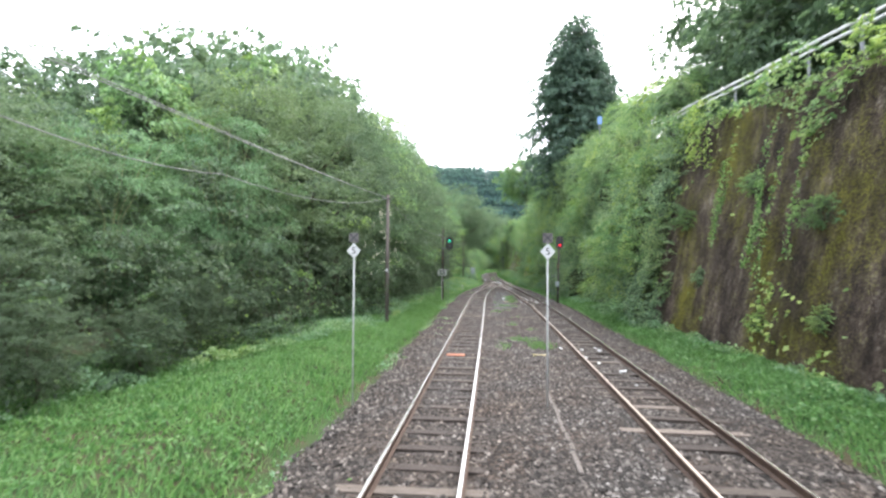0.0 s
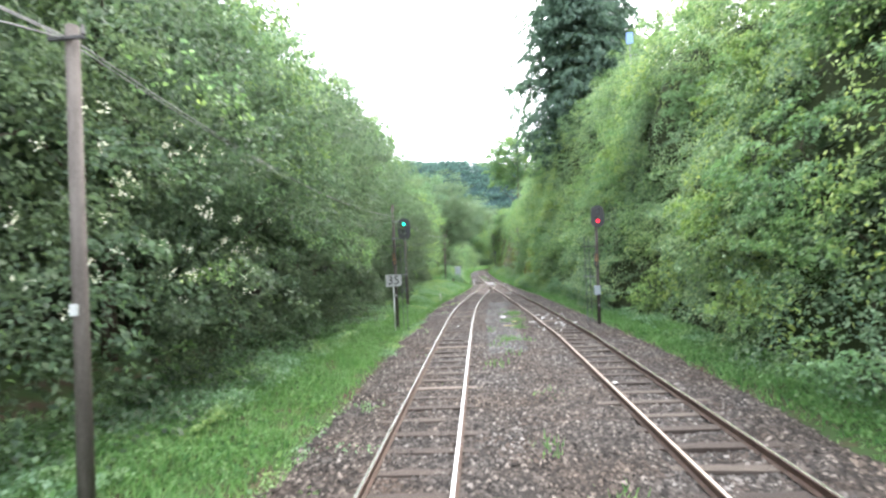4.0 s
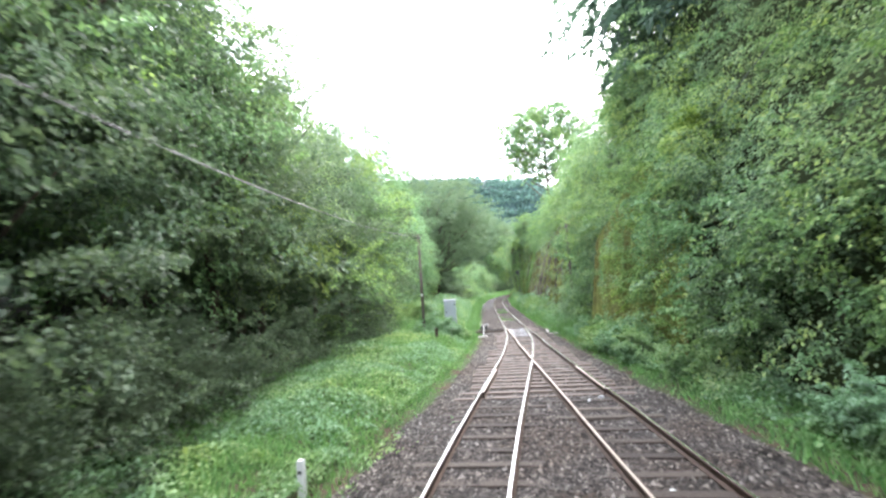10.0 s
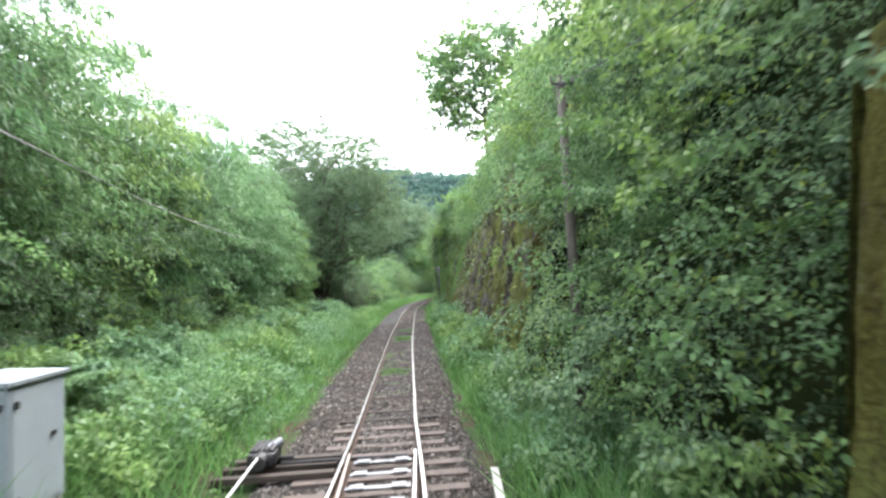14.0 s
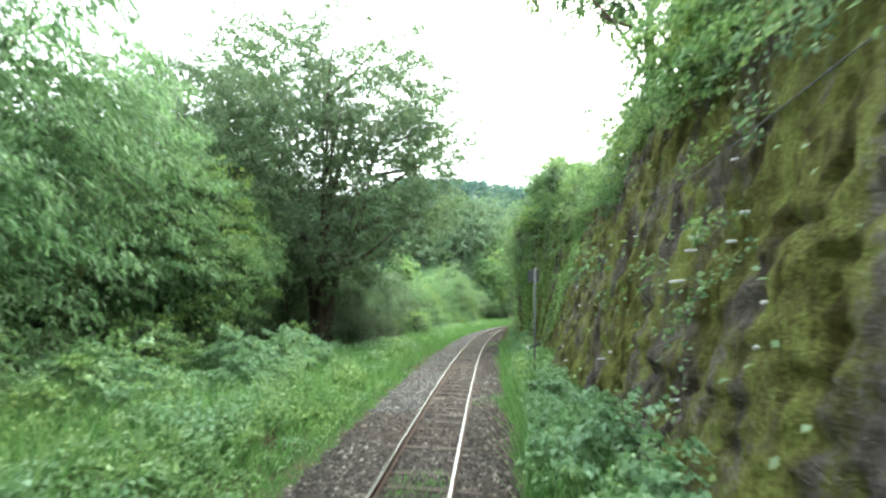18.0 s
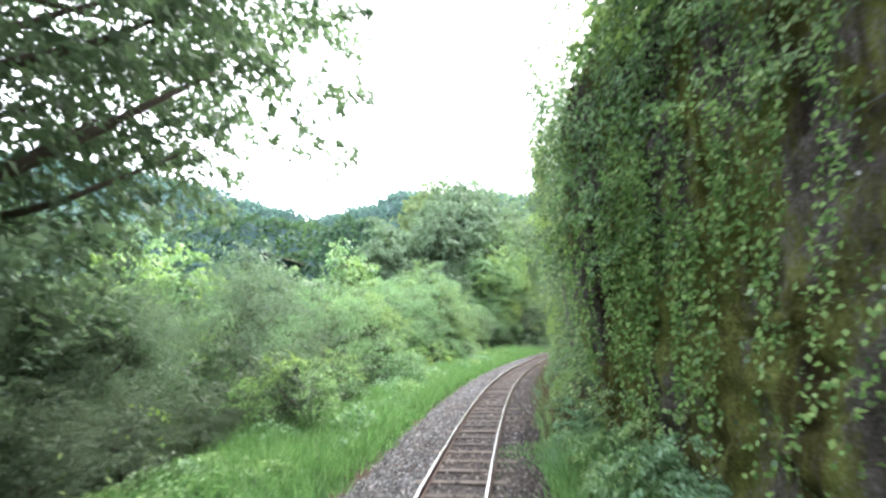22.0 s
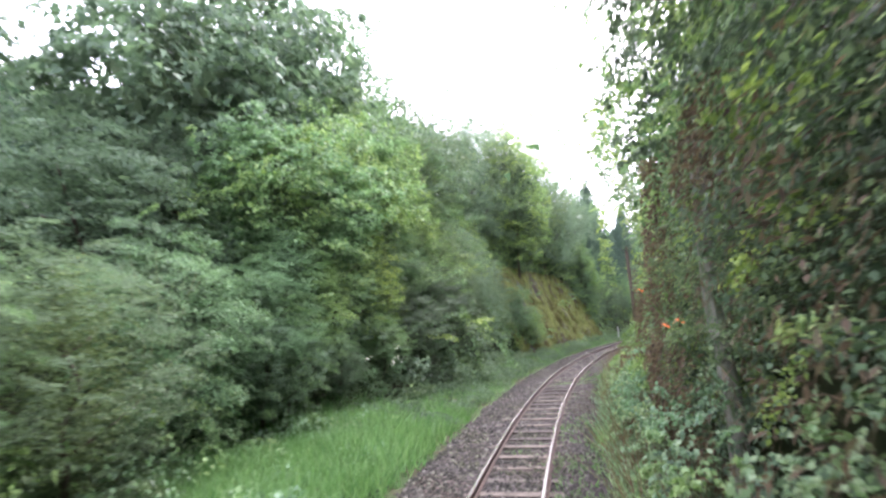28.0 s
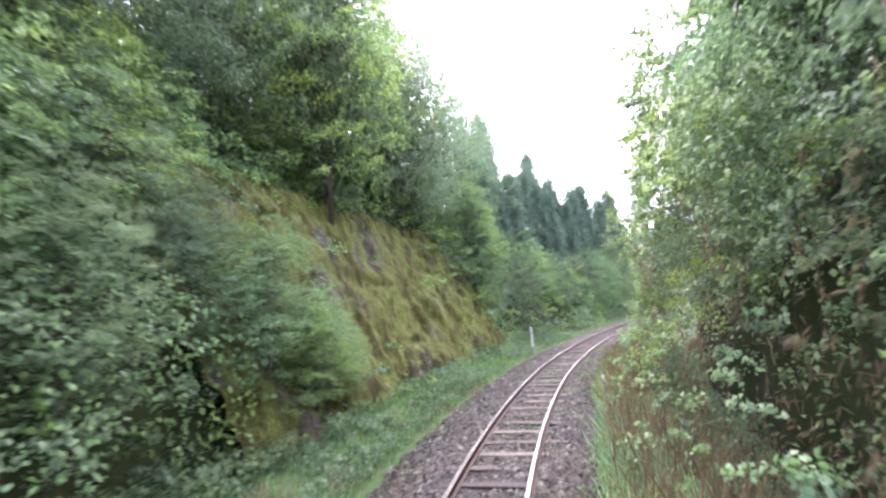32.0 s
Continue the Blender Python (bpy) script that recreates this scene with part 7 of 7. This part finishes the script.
for i in range(8):
    s = 74.4 + i * 0.5
    bm = bmesh.new()
    box(bm, (0.92, 0.1, 0.02), (0, 0, -0.125), 0.004)
    for x in (-0.3, 0.3):
        box(bm, (0.2, 0.14, 0.03), (x, 0, -0.105), 0.006)
    bm.transform(stand(s, 0.04, 0))
    part("slide_plate", bm, GREASED, chairs)
for s, l, w, turn in ((76.6, 1.7, 1.6, 86), (75.1, 1.95, 0.6, 5)):
    st = thing("loose_board", "pale weathered board lying beside the ballast", "board", "loose boards", m=stand(s, l, float(ground(s, l)) + 0.05, turn))
    bm = bmesh.new()
    box(bm, (w, 0.12, 0.04), (0, 0, 0.02), 0.006)
    part("plank", bm, CONCRETE, st)

# check rails and the crossing
for lat, a, b in ((lambda s: s * 0 - 0.5, 61.2, 64.6), (lambda s: second(s) + 0.5, 61.2, 64.6)):
    rail(track, a, b, lat, RAIL_DULL, 0.4, "short check rail", 0.0)

# small posts and stakes
for s, l, h, label in ((115.2, 2.85, 0.85, "white concrete post with a dark arm"), (129.4, 2.55, 0.6, "white stake in the grass"), (136.9, 1.95, 0.45, "white stake in the grass"), (188.9, 1.75, 0.5, "white stake beside the ballast"), (107.6, 2.05, 0.35, "white marker stake in the grass"), (55.5, -2.4, 0.55, "pale stake in the verge"), (199.2, -2.6, 1.1, "pale post beyond the curve")):
    z0 = float(ground(s, l))
    p = thing("marker_post", label, "post", "marker posts", m=stand(s, l, z0))
    bm = bmesh.new()
    box(bm, (0.1, 0.1, h + 0.3), (0, 0, h / 2 - 0.15), 0.012)
    part("stake", bm, WHITE, p)
    bm = bmesh.new()
    box(bm, (0.06, 0.004, 0.05), (0, -0.052, h * 0.7), 0)
    part("mark", bm, BLACK, p, "dark mark")
    if s == 115.2:
        bm = bmesh.new()
        box(bm, (0.62, 0.09, 0.12), (0.3, 0.05, h - 0.02), 0.012, pose(0, 0, 0, 0, -22, 0))
        part("arm", bm, IRON, p, "dark timber arm")
stump = thing("stump", "short rotten wooden stump in the weeds", "stump", m=stand(71.0, -3.7, float(ground(71.0, -3.7))))
part("wood", rod(bmesh.new(), (0, 0, -0.2), (0.02, 0, 0.5), 0.08, 0.07, 10), BARK, stump)
cover_w = thing("white_marker", "rounded white block lying between the tracks", "marker", m=stand(44.5, 1.95, -0.2))
bm = bmesh.new()
box(bm, (0.24, 0.2, 0.16), (0, 0, 0.07), 0.05)
part("block", bm, WHITE, cover_w)
kerb = thing("cable_trough", "low grey concrete trough edge in the ballast", "trough", m=Matrix())
for i in range(5):
    bm = bmesh.new()
    box(bm, (0.07, 0.78, 0.12), (0, 0, -0.18), 0.01)
    bm.transform(stand(13.2 + i * 0.8, 2.15 + 0.02 * (i % 2), 0))
    part("segment", bm, POLE_MAT, kerb)
for s, l, turn, m_, label in ((20.9, -0.15, 0, ORANGE, "flat orange-painted board between the rails"), (41.6, 2.1, 0, YELLOW, "faded yellow stick on the ballast"), (42.9, 2.4, 60, YELLOW, "faded yellow stick on the ballast"), (21.2, 2.4, 2, YELLOW, "faded yellow stick on the ballast")):
    b = thing("painted_stick", label, "stick", "painted sticks", m=stand(s, l, -0.13, turn))
    bm = bmesh.new()
    box(bm, (0.55 if m_ is ORANGE else 0.42, 0.12 if m_ is ORANGE else 0.04, 0.035), (0, 0, 0.02), 0.006)
    part("lath", bm, m_, b)
# splashes of white lime and paper scraps on the sleepers
rng = np.random.default_rng(44)
scraps = [(16.5, 3.7), (17.9, 4.3), (32.2, 3.8), (55.7, 2.6), (60.6, 2.0), (60.9, 2.3), (22.9, 4.4), (22.7, 3.6), (42.1, -0.05), (164.0, 0.87), (163.8, 0.95)] + [(float(rng.uniform(39.5, 45.5)), float(rng.uniform(2.8, 4.9))) for _ in range(36)] + [(float(rng.uniform(19, 24)), float(rng.uniform(2.9, 4.7))) for _ in range(10)]
for s, l in scraps:
    w = float(rng.uniform(0.06, 0.22))
    b = thing("white_fragment", "white lump of lime on the ballast", "fragment", "white fragments", m=stand(s, l, -0.14, float(rng.uniform(0, 180))))
    bm = bmesh.new()
    bmesh.ops.create_icosphere(bm, subdivisions=1, radius=0.5, matrix=Matrix.Diagonal((w, w * 0.55, 0.05, 1)))
    for v in bm.verts:
        v.co += Vector(rng.normal(size=3) * 0.012)
    part("lump", bm, WHITE, b)
# white drain pipes poking from the rock
rng = np.random.default_rng(45)
for i in range(40):
    s, z = float(rng.uniform(86, 122)), float(rng.uniform(0.7, 5.5))
    l = float(face_right(s, z))
    b = thing("drain_pipe", "short white drain pipe poking from the rock", "pipe", "drain pipes", m=stand(s, l - 0.25, z))
    bm = rod(bmesh.new(), (0.0, 0, -0.03), (0.6, 0, 0.02), 0.022, seg=10)
    part("tube", bm, WHITE, b)

# guard rail along the top of the retaining wall
gr = thing("guard_rail", "pale steel guard rail along the top of the wall", "guard rail", m=Matrix())
for a, b in zip(np.arange(-12, 34, 2.0), np.arange(-10, 36, 2.0)):
    z = lambda s: float(top_right(s)) + 0.75
    lt = lambda s: float(face_right(s, top_right(s))) + 0.5
    for dz in (0.0, 0.22):
        part("beam", rod(bmesh.new(), V3(a, lt(a), z(a) + dz), V3(b, lt(b), z(b) + dz), 0.055, seg=8), WHITE, gr)
    part("post", rod(bmesh.new(), V3(a, lt(a) + 0.08, z(a) - 1.3), V3(a, lt(a) + 0.08, z(a) + 0.35), 0.045, seg=8), GALV, gr)

# blue sign up on the bank, and the pylon on the far hill
bp = thing("roadside_sign", "small blue sign on a thin pole above the bank", "sign", m=stand(53.1, 10.7, 0))
part("pole", rod(bmesh.new(), (0, 0, 12.0), (0, 0, 16.3), 0.04, seg=10), GALV, bp)
BLUE = surface("blue_sign_paint", (0.1, 0.2, 0.5), (0.16, 0.28, 0.6), 6, 60, 0.4)
plate([(-0.2, -0.35), (0.2, -0.35), (0.2, 0.35), (-0.2, 0.35)], 0.02, BLUE, "plate", bp, "blue plate", Matrix.Translation((0, -0.05, 16.0)))
py = thing("pylon", "far grey lattice pylon on the wooded hill", "pylon", m=pose(-21, 352, 46))
for x in (-2, 2):
    for y in (-2, 2):
        part("leg", rod(bmesh.new(), (x, y, -6), (x * 0.2, y * 0.2, 22), 0.22, 0.12, 6), GALV, py)
for z, w in ((12, 5), (16, 4.2), (20, 3.2)):
    part("arm", rod(bmesh.new(), (-w, 0, z), (w, 0, z), 0.16, 0.16, 6), GALV, py)
for k in range(5):
    z0, z1 = -6 + k * 4.4, -1.6 + k * 4.4
    r0, r1 = 2 * (1 - (z0 + 6) / 35), 2 * (1 - (z1 + 6) / 35)
    part("brace", rod(bmesh.new(), (-r0, -r0, z0), (r1, -r1, z1), 0.1, 0.1, 5), GALV, py)

# bare trunks leaning by the line
for s, l, lean, h, thick in ((134.3, 3.05, -2.5, 7, 0.55), (158.5, 3.1, 1, 6.0, 1.0)):
    tk = thing("tree", "slim pale-barked tree trunk close to the rails", "tree", "trees close to the line", m=stand(s, l, -0.3) @ pose(0, 0, 0, 0, lean, 0))
    bm = bmesh.new()
    for i in range(4):
        rod(bm, (0.05 * math.sin(i * 2), 0.04 * i, h * i / 4), (0.05 * math.sin((i + 1) * 2), 0.04 * (i + 1), h * (i + 1) / 4), (0.14 - 0.015 * i) * thick, (0.125 - 0.015 * i) * thick, 10)
    part("trunk", bm, PALE_BARK, tk)
    rng = np.random.default_rng(int(s))
    P = rng.normal(size=(1500, 3)) * np.array([0.9, 1.2, 1.0]) + np.array([0.4, 0, h])
    quads_ob("crown", leaves(P, 0.15, 0.09, None, 0.3, 1.0, rng, True), LEAF, tk, 3)
# white blossom on the shrubs
for s0, s1, l0, z0, z1, n, seed in ((26.5, 32, -4.2, 2.2, 5.2, 60, 1), (164, 168, -4.6, 1.2, 2.4, 5, 2)):
    rng = np.random.default_rng(60 + seed)
    c = at(rng.uniform(s0, s1, n), l0 + rng.normal(0, 0.25, n), rng.uniform(z0, z1, n))
    P = np.repeat(c, 12, 0) + rng.normal(0, 0.05, (n * 12, 3))
    tagged(quads_ob("blossom", leaves(P, 0.05, 0.04, None, 0.1, 1.0, rng), FLOWER), "small white blossom sprays in the leaves", "blossom", kind="stuff")

# orange lilies in the thicket
for s, l, z in ((159.1, 2.3, 2.92), (157.5, 2.3, 2.44), (157.0, 2.35, 2.5)):
    fl = thing("lily", "orange lily flower on a thin stalk", "flower", "orange lilies", m=stand(s, l, z))
    rng = np.random.default_rng(int(s * 10))
    a = np.arange(6) * 1.047
    tip = np.stack([np.cos(a) * 0.07, np.sin(a) * 0.07, 0.02 * np.cos(a * 3)], -1)
    sd = np.stack([-np.sin(a), np.cos(a), 0 * a], -1) * 0.018
    quads_ob("petals", np.stack([0 * tip, tip * 0.6 + sd + np.array([0, 0, 0.02]), tip, tip * 0.6 - sd + np.array([0, 0, 0.02])], 1), LILY, fl)
    part("stalk", rod(bmesh.new(), (0.0, 0, 0), (0.5, 0.05, -0.7), 0.006, 0.008, 6), GREEN_STALK, fl)

# bare grey rock breaking through the moss
for s, l, z, size, tilt in ((97.5, 4.75, 1.3, (0.4, 0.55, 1.5), -8), (99.2, 5.3, 3.6, (0.35, 0.6, 0.8), 5), (112, 5.05, 1.2, (0.35, 0.7, 0.8), 0), (104.5, 4.35, 0.9, (0.35, 0.8, 0.6), 0)):
    oc = thing("rock_outcrop", "bare grey rock breaking out of the mossy face", "rock", "rock outcrops", m=stand(s, l, z) @ pose(0, 0, 0, tilt, -12, 0))
    bm = bmesh.new()
    bmesh.ops.create_icosphere(bm, subdivisions=4, radius=1.0)
    for v in bm.verts:
        c = v.co
        n1 = float(vnoise(c.x * 1.7 + s, c.y * 1.7, c.z * 2.2, 3)) - 0.5
        n2 = float(vnoise(c.x * 5 + s, c.y * 5, c.z * 6, 4)) - 0.5
        v.co = c * (1 + 0.55 * n1 + 0.2 * n2)
    bm.transform(Matrix.Diagonal((*size, 1)))
    part("rock", bm, ROCK, oc, smooth=True)

# iron rungs climbing the rock, and a bar over them
for i in range(13):
    z = 0.45 + i * 0.31
    l = float(face_right(92.9, z))
    rg = thing("iron_rung", "rusty iron rung set into the rock face", "rung", "rungs up the rock", m=stand(92.9 + 0.04 * math.sin(i * 1.7), l - 0.12, z, 6 * math.sin(i * 2.3)))
    part("bar", tube([Vector(p) for p in ((0.5, -0.17, 0), (0.02, -0.17, 0), (0, -0.15, 0), (0, 0.15, 0), (0.02, 0.17, 0), (0.5, 0.17, 0))], [0.013] * 6, 6), IRON, rg)
arm = thing("cable_bracket", "dark iron cable bracket on the rock face", "bracket", m=stand(97.0, 4.75, 5.84))
part("bar", box(bmesh.new(), (1.3, 0.06, 0.06), (0.3, 0, 0), 0.006), IRON, arm)
part("brace", rod(bmesh.new(), (0.0, 0, 0), (0.9, 0, -0.5), 0.02, seg=8), IRON, arm)
